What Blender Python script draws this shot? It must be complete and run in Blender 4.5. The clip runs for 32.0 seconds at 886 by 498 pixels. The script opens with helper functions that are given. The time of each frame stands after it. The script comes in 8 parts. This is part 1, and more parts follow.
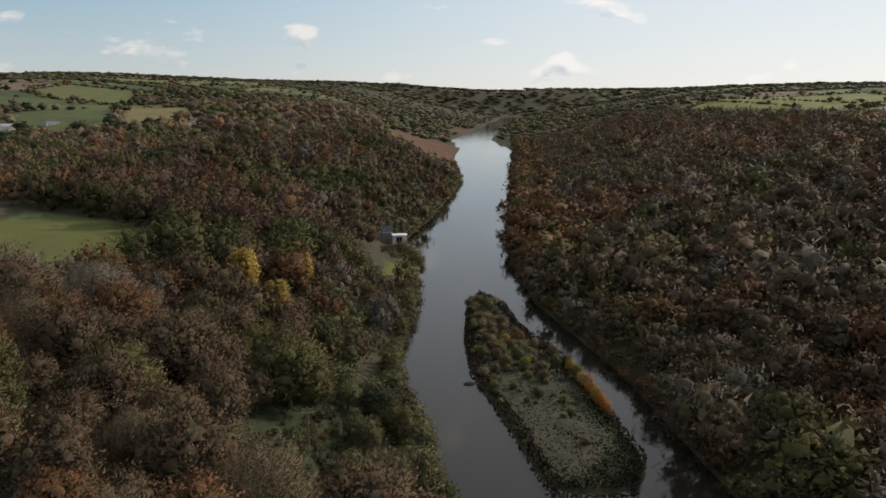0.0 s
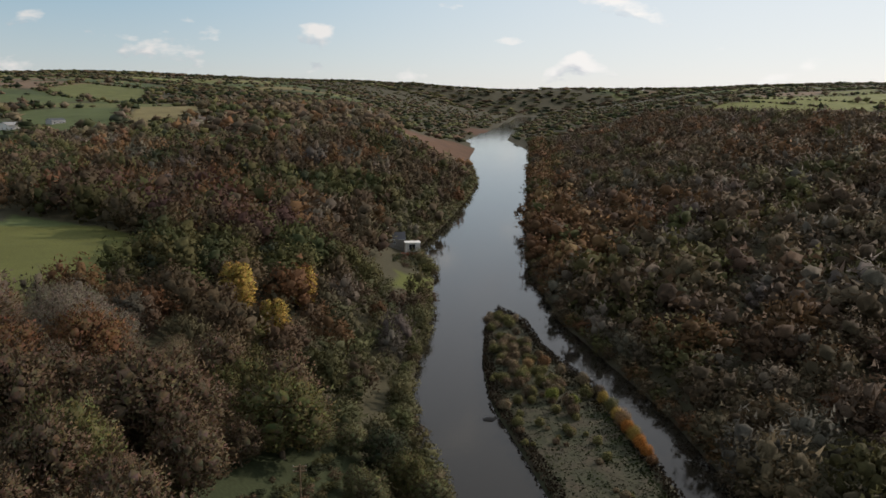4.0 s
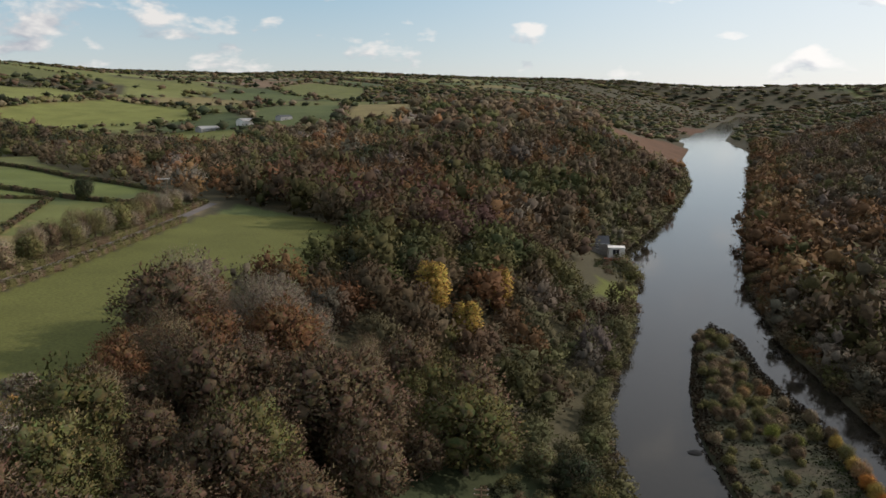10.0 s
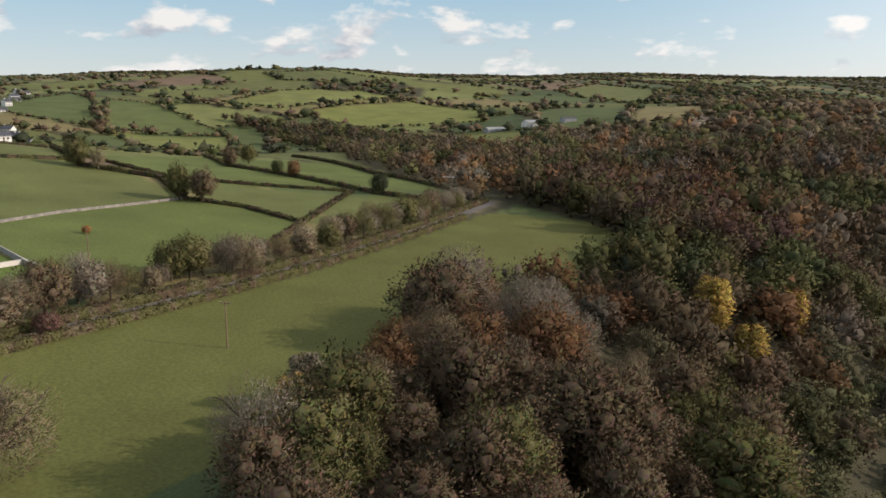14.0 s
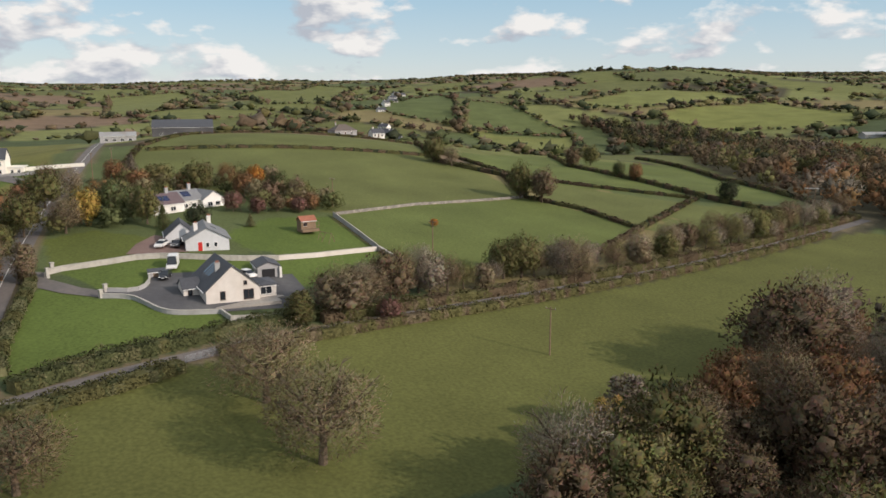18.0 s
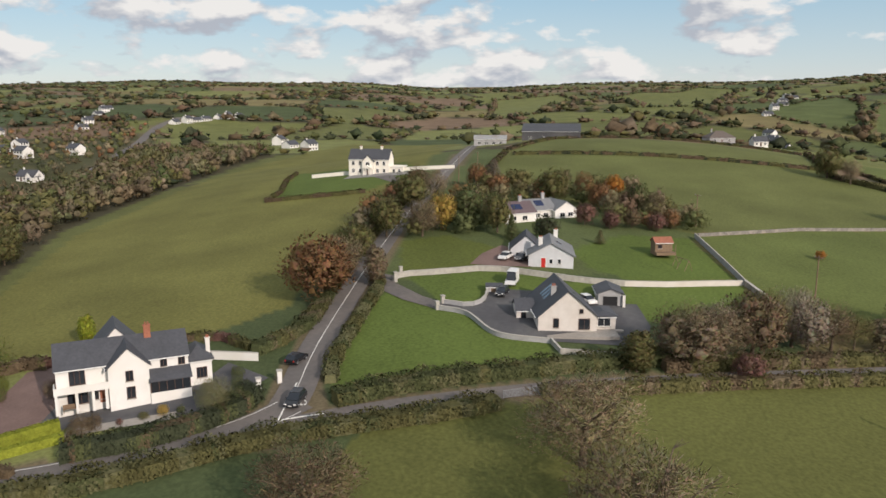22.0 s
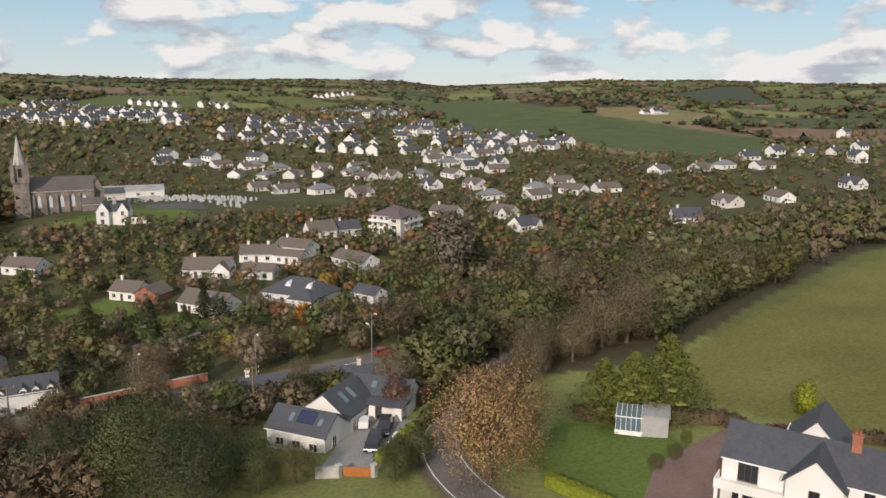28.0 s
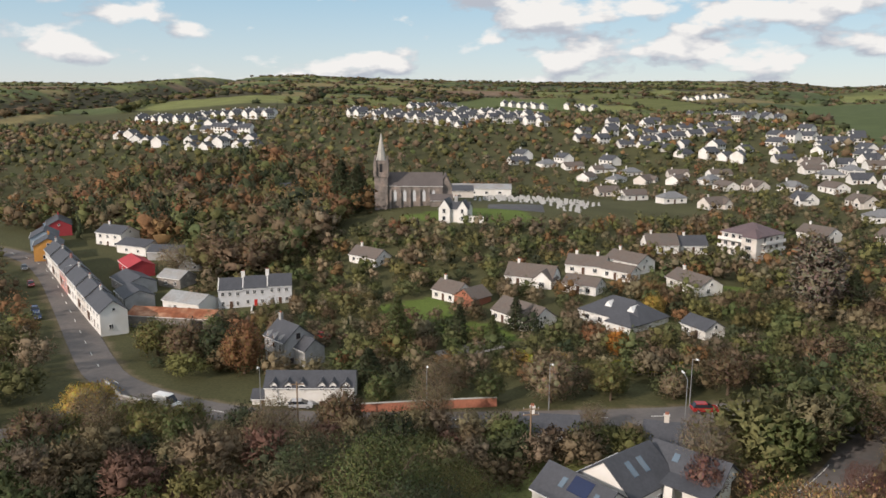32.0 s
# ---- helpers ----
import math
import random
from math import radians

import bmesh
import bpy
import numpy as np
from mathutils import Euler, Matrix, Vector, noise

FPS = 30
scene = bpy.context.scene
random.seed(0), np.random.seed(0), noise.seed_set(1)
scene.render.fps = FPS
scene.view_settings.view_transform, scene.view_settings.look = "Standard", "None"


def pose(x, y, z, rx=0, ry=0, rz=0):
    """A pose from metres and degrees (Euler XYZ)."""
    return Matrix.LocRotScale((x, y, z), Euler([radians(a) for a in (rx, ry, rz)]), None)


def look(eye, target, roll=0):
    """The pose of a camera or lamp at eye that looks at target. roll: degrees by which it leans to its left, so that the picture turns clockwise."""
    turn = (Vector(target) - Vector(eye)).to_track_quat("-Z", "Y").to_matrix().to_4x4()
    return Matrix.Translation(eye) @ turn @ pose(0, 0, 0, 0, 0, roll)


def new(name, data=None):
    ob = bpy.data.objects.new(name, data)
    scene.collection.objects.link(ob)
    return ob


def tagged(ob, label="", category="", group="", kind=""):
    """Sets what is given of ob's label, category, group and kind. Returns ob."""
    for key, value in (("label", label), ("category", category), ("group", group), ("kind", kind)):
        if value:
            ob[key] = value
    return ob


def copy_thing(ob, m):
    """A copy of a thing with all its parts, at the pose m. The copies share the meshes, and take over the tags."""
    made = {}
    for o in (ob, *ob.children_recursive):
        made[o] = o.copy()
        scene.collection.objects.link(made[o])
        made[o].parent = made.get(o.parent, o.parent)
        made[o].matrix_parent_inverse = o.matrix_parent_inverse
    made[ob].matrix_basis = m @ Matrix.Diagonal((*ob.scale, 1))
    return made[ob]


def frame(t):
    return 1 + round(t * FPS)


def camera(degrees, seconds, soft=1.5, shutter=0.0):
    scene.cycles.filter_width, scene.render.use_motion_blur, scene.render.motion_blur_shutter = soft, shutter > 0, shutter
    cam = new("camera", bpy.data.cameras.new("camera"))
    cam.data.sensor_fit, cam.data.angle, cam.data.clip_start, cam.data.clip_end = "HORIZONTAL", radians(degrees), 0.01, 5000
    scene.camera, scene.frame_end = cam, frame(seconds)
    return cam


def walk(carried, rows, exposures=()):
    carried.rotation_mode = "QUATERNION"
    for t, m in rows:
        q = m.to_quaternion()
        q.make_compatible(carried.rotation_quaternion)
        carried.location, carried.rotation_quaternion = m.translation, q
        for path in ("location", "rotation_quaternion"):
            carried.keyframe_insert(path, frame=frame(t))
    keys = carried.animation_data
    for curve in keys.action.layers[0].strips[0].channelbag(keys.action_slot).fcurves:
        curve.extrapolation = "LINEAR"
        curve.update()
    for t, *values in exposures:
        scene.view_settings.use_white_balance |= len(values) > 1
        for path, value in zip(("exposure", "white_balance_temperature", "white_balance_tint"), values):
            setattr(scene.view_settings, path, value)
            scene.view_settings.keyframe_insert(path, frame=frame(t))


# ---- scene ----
cam = camera(60.265, 32.0, soft=1.6)
ROWS = [
    (0.0, look((0.00, 0.00, 78.23), (-0.00, 98.13, 58.99), 0.07)),
    (0.5, look((-0.10, 4.20, 78.29), (-0.14, 102.34, 59.11), 0.06)),
    (1.0, look((-0.18, 8.30, 78.37), (-0.24, 106.45, 59.25), 0.03)),
    (1.5, look((-0.26, 12.16, 78.39), (-0.37, 110.31, 59.25), 0.02)),
    (2.0, look((-0.40, 15.71, 78.41), (-0.49, 113.84, 59.16), 0.02)),
    (2.5, look((-0.54, 18.97, 78.40), (-0.65, 117.08, 59.04), 0.04)),
    (4.5, look((-1.11, 25.98, 77.89), (-4.31, 124.05, 58.57), 0.28)),
    (5.0, look((-1.17, 27.40, 77.79), (-6.26, 125.37, 58.43), 0.29)),
    (5.5, look((-1.29, 28.71, 77.64), (-8.49, 126.54, 58.22), 0.31)),
    (6.0, look((-1.41, 29.88, 77.48), (-10.88, 127.52, 58.05), 0.31)),
    (6.5, look((-1.50, 30.98, 77.42), (-13.27, 128.35, 57.96), 0.25)),
    (7.0, look((-1.54, 31.97, 77.34), (-15.60, 129.05, 57.87), 0.27)),
    (7.5, look((-1.60, 32.89, 77.26), (-17.98, 129.60, 57.79), 0.24)),
    (8.0, look((-1.71, 33.74, 77.20), (-20.36, 130.03, 57.72), 0.23)),
    (8.5, look((-1.80, 34.51, 77.18), (-22.76, 130.33, 57.65), 0.24)),
    (9.0, look((-1.88, 35.19, 77.22), (-25.09, 130.46, 57.64), 0.20)),
    (9.5, look((-1.98, 35.69, 77.28), (-27.41, 130.40, 57.68), 0.16)),
    (10.0, look((-2.13, 36.09, 77.32), (-29.74, 130.18, 57.72), 0.14)),
    (10.5, look((-2.22, 36.70, 77.30), (-32.06, 130.12, 57.73), 0.13)),
    (11.0, look((-2.34, 37.33, 77.33), (-34.83, 129.86, 57.77), 0.11)),
    (11.5, look((-2.41, 37.95, 77.35), (-38.63, 129.08, 57.78), 0.08)),
    (12.0, look((-2.55, 38.58, 77.38), (-43.56, 127.67, 57.83), 0.04)),
    (12.5, look((-2.92, 39.22, 77.37), (-48.74, 125.94, 57.85), 0.06)),
    (13.0, look((-3.28, 39.83, 77.32), (-53.77, 123.93, 57.87), 0.06)),
    (13.5, look((-3.53, 40.31, 77.25), (-58.52, 121.54, 57.82), 0.03)),
    (14.0, look((-3.65, 40.65, 77.19), (-63.00, 118.76, 57.80), 0.02)),
    (14.5, look((-3.86, 40.96, 77.25), (-67.36, 115.74, 57.87), 0.06)),
    (16.5, look((-5.66, 43.36, 76.76), (-84.02, 102.42, 57.48), -0.16)),
    (17.0, look((-6.47, 44.12, 76.87), (-87.99, 98.74, 57.63), -0.21)),
    (17.5, look((-7.52, 44.94, 77.05), (-91.92, 95.02, 57.83), -0.15)),
    (18.0, look((-8.77, 45.89, 77.28), (-95.82, 91.18, 58.03), -0.09)),
    (18.5, look((-10.20, 46.80, 77.45), (-99.48, 87.52, 58.22), -0.10)),
    (19.0, look((-11.84, 47.74, 77.58), (-103.26, 83.44, 58.44), -0.00)),
    (19.5, look((-13.73, 48.86, 77.74), (-106.99, 79.47, 58.63), -0.02)),
    (20.0, look((-15.69, 50.04, 77.92), (-110.52, 75.36, 58.78), -0.06)),
    (20.5, look((-17.72, 51.12, 78.00), (-113.84, 71.10, 58.98), -0.07)),
    (21.0, look((-20.13, 51.96, 78.10), (-117.21, 66.63, 59.16), -0.03)),
    (21.5, look((-22.63, 52.83, 78.26), (-120.47, 60.98, 59.28), -0.09)),
    (22.0, look((-25.18, 53.69, 78.42), (-123.37, 53.95, 59.49), -0.07)),
    (22.5, look((-27.82, 54.21, 78.54), (-125.70, 46.24, 59.65), -0.01)),
    (23.0, look((-30.60, 54.49, 78.63), (-127.49, 38.39, 59.84), 0.07)),
    (23.5, look((-33.36, 54.76, 78.72), (-128.56, 30.53, 59.99), 0.17)),
    (24.0, look((-36.04, 55.06, 78.88), (-128.81, 22.80, 60.12), 0.22)),
    (24.5, look((-38.71, 55.31, 79.14), (-128.34, 15.15, 60.31), 0.22)),
    (25.0, look((-41.31, 55.45, 79.40), (-127.11, 7.70, 60.49), 0.20)),
    (25.5, look((-44.15, 55.26, 79.53), (-125.61, 0.44, 60.59), 0.16)),
    (27.5, look((-55.12, 51.63, 79.96), (-113.64, -27.15, 60.74), 0.29)),
    (28.0, look((-57.35, 50.15, 79.84), (-109.13, -33.22, 60.66), 0.25)),
    (28.5, look((-59.61, 48.43, 79.70), (-104.27, -38.95, 60.45), 0.27)),
    (29.0, look((-61.93, 46.46, 79.43), (-99.22, -44.32, 60.21), 0.22)),
    (29.5, look((-64.19, 44.43, 79.13), (-93.74, -49.16, 59.98), 0.17)),
    (30.0, look((-66.19, 42.10, 78.98), (-87.84, -53.64, 59.86), 0.16)),
    (30.5, look((-67.94, 39.71, 78.87), (-83.03, -57.28, 59.74), 0.17)),
    (31.0, look((-69.44, 37.27, 78.78), (-81.56, -60.14, 59.69), 0.24)),
    (31.5, look((-70.68, 34.77, 78.72), (-80.56, -62.90, 59.67), 0.26)),
    (32.0, look((-71.81, 32.28, 78.69), (-80.41, -65.52, 59.67), 0.33)),
]
walk(cam, ROWS, exposures=((0.0, -0.3), (9.0, -0.2), (14.0, -0.02), (19.0, -0.04), (24.0, -0.1), (28.0, -0.08), (32.0, 0.0)))

# ---- daylight ----
SUN_AZ, SUN_EL = radians(53), radians(26)   # from +y towards +x; above the horizon
world = bpy.data.worlds.new("sky")
scene.world = world
world.use_nodes = True
wt = world.node_tree
wt.nodes.clear()


def wnode(kind, **sets):
    n = wt.nodes.new(kind)
    for k, v in sets.items():
        n.inputs[k].default_value = v
    return n


sky = wt.nodes.new("ShaderNodeTexSky")
sky.sky_type, sky.sun_disc = "NISHITA", False
sky.sun_elevation, sky.sun_rotation = SUN_EL, SUN_AZ
sky.altitude, sky.air_density, sky.dust_density, sky.ozone_density = 60, 1.0, 0.4, 2.5
geo = wt.nodes.new("ShaderNodeTexCoord")
split = wt.nodes.new("ShaderNodeSeparateXYZ")
wt.links.new(geo.outputs["Generated"], split.inputs[0])
tall = wt.nodes.new("ShaderNodeVectorMath")
tall.operation = "MULTIPLY"
tall.inputs[1].default_value = (1.0, 1.0, 2.3)
wt.links.new(geo.outputs["Generated"], tall.inputs[0])
puff = wnode("ShaderNodeTexNoise", Scale=10.5, Detail=8.0, Roughness=0.52, Distortion=0.1)
wt.links.new(tall.outputs[0], puff.inputs["Vector"])
# fewer clouds towards the north-east
fewer = wt.nodes.new("ShaderNodeVectorMath")
fewer.operation = "DOT_PRODUCT"
fewer.inputs[1].default_value = (-0.075, -0.05, 0.0)
wt.links.new(geo.outputs["Generated"], fewer.inputs[0])
amount = wt.nodes.new("ShaderNodeMath")
amount.operation = "ADD"
wt.links.new(puff.outputs["Fac"], amount.inputs[0])
wt.links.new(fewer.outputs["Value"], amount.inputs[1])
edge = wt.nodes.new("ShaderNodeMapRange")
edge.inputs["From Min"].default_value, edge.inputs["From Max"].default_value = 0.545, 0.63
wt.links.new(amount.outputs[0], edge.inputs["Value"])
body = wt.nodes.new("ShaderNodeValToRGB")
body.color_ramp.elements[0].position, body.color_ramp.elements[1].position = 0.2, 0.85
body.color_ramp.elements[0].color, body.color_ramp.elements[1].color = (4.4, 4.7, 5.3, 1), (8.2, 8.0, 7.8, 1)
above = wt.nodes.new("ShaderNodeVectorMath")
above.operation = "ADD"
above.inputs[1].default_value = (0.01, 0.015, 0.045)
wt.links.new(tall.outputs[0], above.inputs[0])
puff_above = wnode("ShaderNodeTexNoise", Scale=10.5, Detail=4.0, Roughness=0.52, Distortion=0.1)
wt.links.new(above.outputs[0], puff_above.inputs["Vector"])
slope = wt.nodes.new("ShaderNodeMath")
slope.operation = "SUBTRACT"
wt.links.new(puff.outputs["Fac"], slope.inputs[0])
wt.links.new(puff_above.outputs["Fac"], slope.inputs[1])
lit = wt.nodes.new("ShaderNodeMapRange")
lit.inputs["From Min"].default_value, lit.inputs["From Max"].default_value = -0.10, 0.12
wt.links.new(slope.outputs[0], lit.inputs["Value"])
wt.links.new(lit.outputs[0], body.inputs["Fac"])
mix = wt.nodes.new("ShaderNodeMix")
mix.data_type = "RGBA"
wt.links.new(edge.outputs[0], mix.inputs["Factor"])
haze = wt.nodes.new("ShaderNodeMix")
haze.data_type = "RGBA"
haze.inputs["Factor"].default_value = 0.72
high = wt.nodes.new("ShaderNodeValToRGB")
high.color_ramp.elements[0].position, high.color_ramp.elements[1].position = 0.0, 0.32
high.color_ramp.elements[0].color, high.color_ramp.elements[1].color = (7.1, 7.1, 7.2, 1), (4.9, 5.5, 6.2, 1)
for at, tone in ((0.05, (5.7, 6.6, 7.2, 1)), (0.125, (3.9, 5.7, 7.0, 1))):
    high.color_ramp.elements.new(at).color = tone
wt.links.new(split.outputs["Z"], high.inputs["Fac"])
wt.links.new(high.outputs["Color"], haze.inputs["B"])
wt.links.new(sky.outputs[0], haze.inputs["A"])
pale = wt.nodes.new("ShaderNodeMix")
pale.data_type = "RGBA"
pale.inputs["B"].default_value = (7.4, 7.2, 7.1, 1)
wt.links.new(haze.outputs["Result"], pale.inputs["A"])
wt.links.new(pale.outputs["Result"], mix.inputs["A"])
wt.links.new(body.outputs[0], mix.inputs["B"])
back = wnode("ShaderNodeBackground", Strength=0.11)
# the bright side of the sky, round the sun
toward = wt.nodes.new("ShaderNodeVectorMath")
toward.operation = "DOT_PRODUCT"
toward.inputs[1].default_value = (math.sin(SUN_AZ) * math.cos(SUN_EL), math.cos(SUN_AZ) * math.cos(SUN_EL), math.sin(SUN_EL))
wt.links.new(geo.outputs["Generated"], toward.inputs[0])
glow = wt.nodes.new("ShaderNodeMapRange")
glow.interpolation_type = "SMOOTHSTEP"
glow.inputs["From Min"].default_value, glow.inputs["From Max"].default_value = 0.1, 1.0
glow.inputs["To Min"].default_value, glow.inputs["To Max"].default_value = 1.0, 1.35
wt.links.new(toward.outputs["Value"], glow.inputs["Value"])
veil = wt.nodes.new("ShaderNodeMapRange")
veil.interpolation_type = "SMOOTHSTEP"
veil.inputs["From Min"].default_value, veil.inputs["From Max"].default_value = 0.15, 0.9
veil.inputs["To Max"].default_value = 0.65
wt.links.new(toward.outputs["Value"], veil.inputs["Value"])
wt.links.new(veil.outputs[0], pale.inputs["Factor"])
bright = wt.nodes.new("ShaderNodeVectorMath")
bright.operation = "SCALE"
wt.links.new(mix.outputs["Result"], bright.inputs[0])
wt.links.new(glow.outputs[0], bright.inputs["Scale"])
wt.links.new(bright.outputs[0], back.inputs["Color"])
out = wt.nodes.new("ShaderNodeOutputWorld")
wt.links.new(back.outputs[0], out.inputs["Surface"])

sun = new("sun", bpy.data.lights.new("sun", "SUN"))
sun.data.energy, sun.data.angle, sun.data.color = 4.0, radians(0.6), (1.0, 0.855, 0.755)
sun.matrix_basis = look((math.sin(SUN_AZ) * 400, math.cos(SUN_AZ) * 400, 60 + 400 * math.tan(SUN_EL)), (0, 0, 60))

# ---- materials ----
def material(name, color, rough=0.8, grain=0.25, scale=2.0, bump=0.2, metal=0.0, spec=0.3, tint=None, second=None, island=0.0, big=0.0, weave=None):
    """A surface with two scales of variation. tint: a colour attribute to start from; second: a colour it wears into; island: how far single pieces or objects differ."""
    m = bpy.data.materials.new(name)
    m.use_nodes = True
    nt = m.node_tree
    b = nt.nodes["Principled BSDF"]
    b.inputs["Roughness"].default_value, b.inputs["Metallic"].default_value = rough, metal
    b.inputs["Specular IOR Level"].default_value = spec
    place = nt.nodes.new("ShaderNodeNewGeometry")
    fine = nt.nodes.new("ShaderNodeTexNoise")
    fine.inputs["Scale"].default_value, fine.inputs["Detail"].default_value = scale, 4.0
    nt.links.new(place.outputs["Position"], fine.inputs["Vector"])
    wide = nt.nodes.new("ShaderNodeTexNoise")
    wide.inputs["Scale"].default_value, wide.inputs["Detail"].default_value = (big or scale * 0.11), 3.0
    nt.links.new(place.outputs["Position"], wide.inputs["Vector"])
    if tint:
        start = nt.nodes.new("ShaderNodeAttribute")
        start.attribute_name = tint
        source = start.outputs["Color"]
    else:
        start = nt.nodes.new("ShaderNodeRGB")
        start.outputs[0].default_value = (*color, 1)
        source = start.outputs[0]
    if second:
        worn = nt.nodes.new("ShaderNodeMix")
        worn.data_type = "RGBA"
        worn.inputs["B"].default_value = (*second, 1)
        r = nt.nodes.new("ShaderNodeMapRange")
        r.inputs["From Min"].default_value, r.inputs["From Max"].default_value = 0.42, 0.72
        nt.links.new(wide.outputs["Fac"], r.inputs["Value"])
        nt.links.new(r.outputs[0], worn.inputs["Factor"])
        nt.links.new(source, worn.inputs["A"])
        source = worn.outputs["Result"]
    total = None
    for n, amount in ((fine, grain), (wide, grain * 0.8)):
        r = nt.nodes.new("ShaderNodeMapRange")
        r.inputs["From Min"].default_value, r.inputs["From Max"].default_value = 0.25, 0.75
        r.inputs["To Min"].default_value, r.inputs["To Max"].default_value = 1 - amount, 1 + amount
        nt.links.new(n.outputs["Fac"], r.inputs["Value"])
        if total is None:
            total = r.outputs[0]
        else:
            t = nt.nodes.new("ShaderNodeMath")
            t.operation = "MULTIPLY"
            nt.links.new(total, t.inputs[0])
            nt.links.new(r.outputs[0], t.inputs[1])
            total = t.outputs[0]
    if island:
        info = nt.nodes.new("ShaderNodeObjectInfo")
        r = nt.nodes.new("ShaderNodeMapRange")
        r.inputs["To Min"].default_value, r.inputs["To Max"].default_value = 1 - island, 1 + island
        nt.links.new(info.outputs["Random"], r.inputs["Value"])
        t = nt.nodes.new("ShaderNodeMath")
        t.operation = "MULTIPLY"
        nt.links.new(total, t.inputs[0])
        nt.links.new(r.outputs[0], t.inputs[1])
        total = t.outputs[0]
    scaled = nt.nodes.new("ShaderNodeVectorMath")
    scaled.operation = "SCALE"
    nt.links.new(source, scaled.inputs[0])
    nt.links.new(total, scaled.inputs["Scale"])
    nt.links.new(scaled.outputs[0], b.inputs["Base Color"])
    if bump:
        rel = nt.nodes.new("ShaderNodeBump")
        rel.inputs["Strength"].default_value, rel.inputs["Distance"].default_value = bump, 0.1 / max(scale, 0.3)
        nt.links.new(fine.outputs["Fac"], rel.inputs["Height"])
        nt.links.new(rel.outputs[0], b.inputs["Normal"])
    return m


def foliage(name, color=None):
    """Leaves that let a little light through."""
    m = material(name, color or (0.05, 0.05, 0.02), 0.8, 0.26, 2.4, 0.5, spec=0.1, big=0.35, tint=None if color else "tint", island=0.14)
    nt = m.node_tree
    b = nt.nodes["Principled BSDF"]
    own = nt.nodes.new("ShaderNodeObjectInfo")
    dyed = nt.nodes.new("ShaderNodeVectorMath")
    dyed.operation = "MULTIPLY"
    nt.links.new(b.inputs["Base Color"].links[0].from_socket, dyed.inputs[0])
    nt.links.new(own.outputs["Color"], dyed.inputs[1])
    nt.links.new(dyed.outputs[0], b.inputs["Base Color"])
    thin = nt.nodes.new("ShaderNodeBsdfTranslucent")
    nt.links.new(dyed.outputs[0], thin.inputs["Color"])
    add = nt.nodes.new("ShaderNodeMixShader")
    add.inputs["Fac"].default_value = 0.25
    nt.links.new(b.outputs[0], add.inputs[1])
    nt.links.new(thin.outputs[0], add.inputs[2])
    nt.links.new(add.outputs[0], nt.nodes["Material Output"].inputs["Surface"])
    return m


M = {
    "land": material("land", (0.1, 0.14, 0.04), 0.9, 0.24, 1.7, 0.5, spec=0.1, tint="cover", big=0.045),
    "leaf": foliage("leaves_mixed"),
    "bark": material("bark", (0.11, 0.085, 0.06), 0.9, 0.3, 3.0, 0.4, spec=0.15),
    "road": material("asphalt", (0.15, 0.135, 0.125), 0.85, 0.12, 1.2, 0.15, spec=0.25, second=(0.095, 0.09, 0.088), big=0.12),
    "line": material("road_paint", (0.7, 0.7, 0.66), 0.7, 0.2, 2.0, 0.0),
    "white": material("white_render", (0.72, 0.71, 0.68), 0.8, 0.05, 1.0, 0.1, second=(0.60, 0.58, 0.53), big=0.25),
    "cream": material("cream_render", (0.60, 0.565, 0.52), 0.8, 0.06, 1.0, 0.1, second=(0.52, 0.48, 0.43), big=0.3),
    "grey": material("grey_render", (0.36, 0.36, 0.36), 0.85, 0.1, 1.0, 0.1, second=(0.26, 0.26, 0.25), big=0.3),
    "slate": material("slate", (0.062, 0.065, 0.074), 0.6, 0.16, 2.5, 0.3, spec=0.35, big=0.4),
    "tile": material("brown_tile", (0.13, 0.105, 0.09), 0.75, 0.18, 2.5, 0.3, big=0.4, second=(0.10, 0.09, 0.08)),
    "glass": material("window_glass", (0.02, 0.024, 0.03), 0.06, 0.1, 0.5, 0.0, spec=0.6),
    "frame": material("white_frame", (0.75, 0.75, 0.73), 0.5, 0.04, 2.0, 0.0),
    "darkframe": material("brown_frame", (0.09, 0.05, 0.035), 0.5, 0.1, 2.0, 0.0),
    "stone": material("grey_stone", (0.20, 0.185, 0.165), 0.9, 0.25, 1.6, 0.5, second=(0.28, 0.25, 0.22), big=0.5),
    "wallstone": material("pale_wall", (0.42, 0.40, 0.36), 0.9, 0.18, 1.2, 0.4, second=(0.30, 0.29, 0.26), big=0.4),
    "tarmac": material("dark_tarmac", (0.075, 0.075, 0.08), 0.85, 0.12, 1.0, 0.15, second=(0.10, 0.10, 0.10), big=0.15),
    "wetstone": material("wet_stone", (0.045, 0.04, 0.036), 0.6, 0.3, 2.0, 0.4),
    "wood": material("timber", (0.20, 0.14, 0.09), 0.8, 0.2, 2.0, 0.2),
    "brick": material("red_brick", (0.30, 0.12, 0.075), 0.85, 0.2, 3.0, 0.3),
    "metal": material("grey_metal", (0.35, 0.36, 0.37), 0.45, 0.08, 2.0, 0.0, metal=0.6),
}


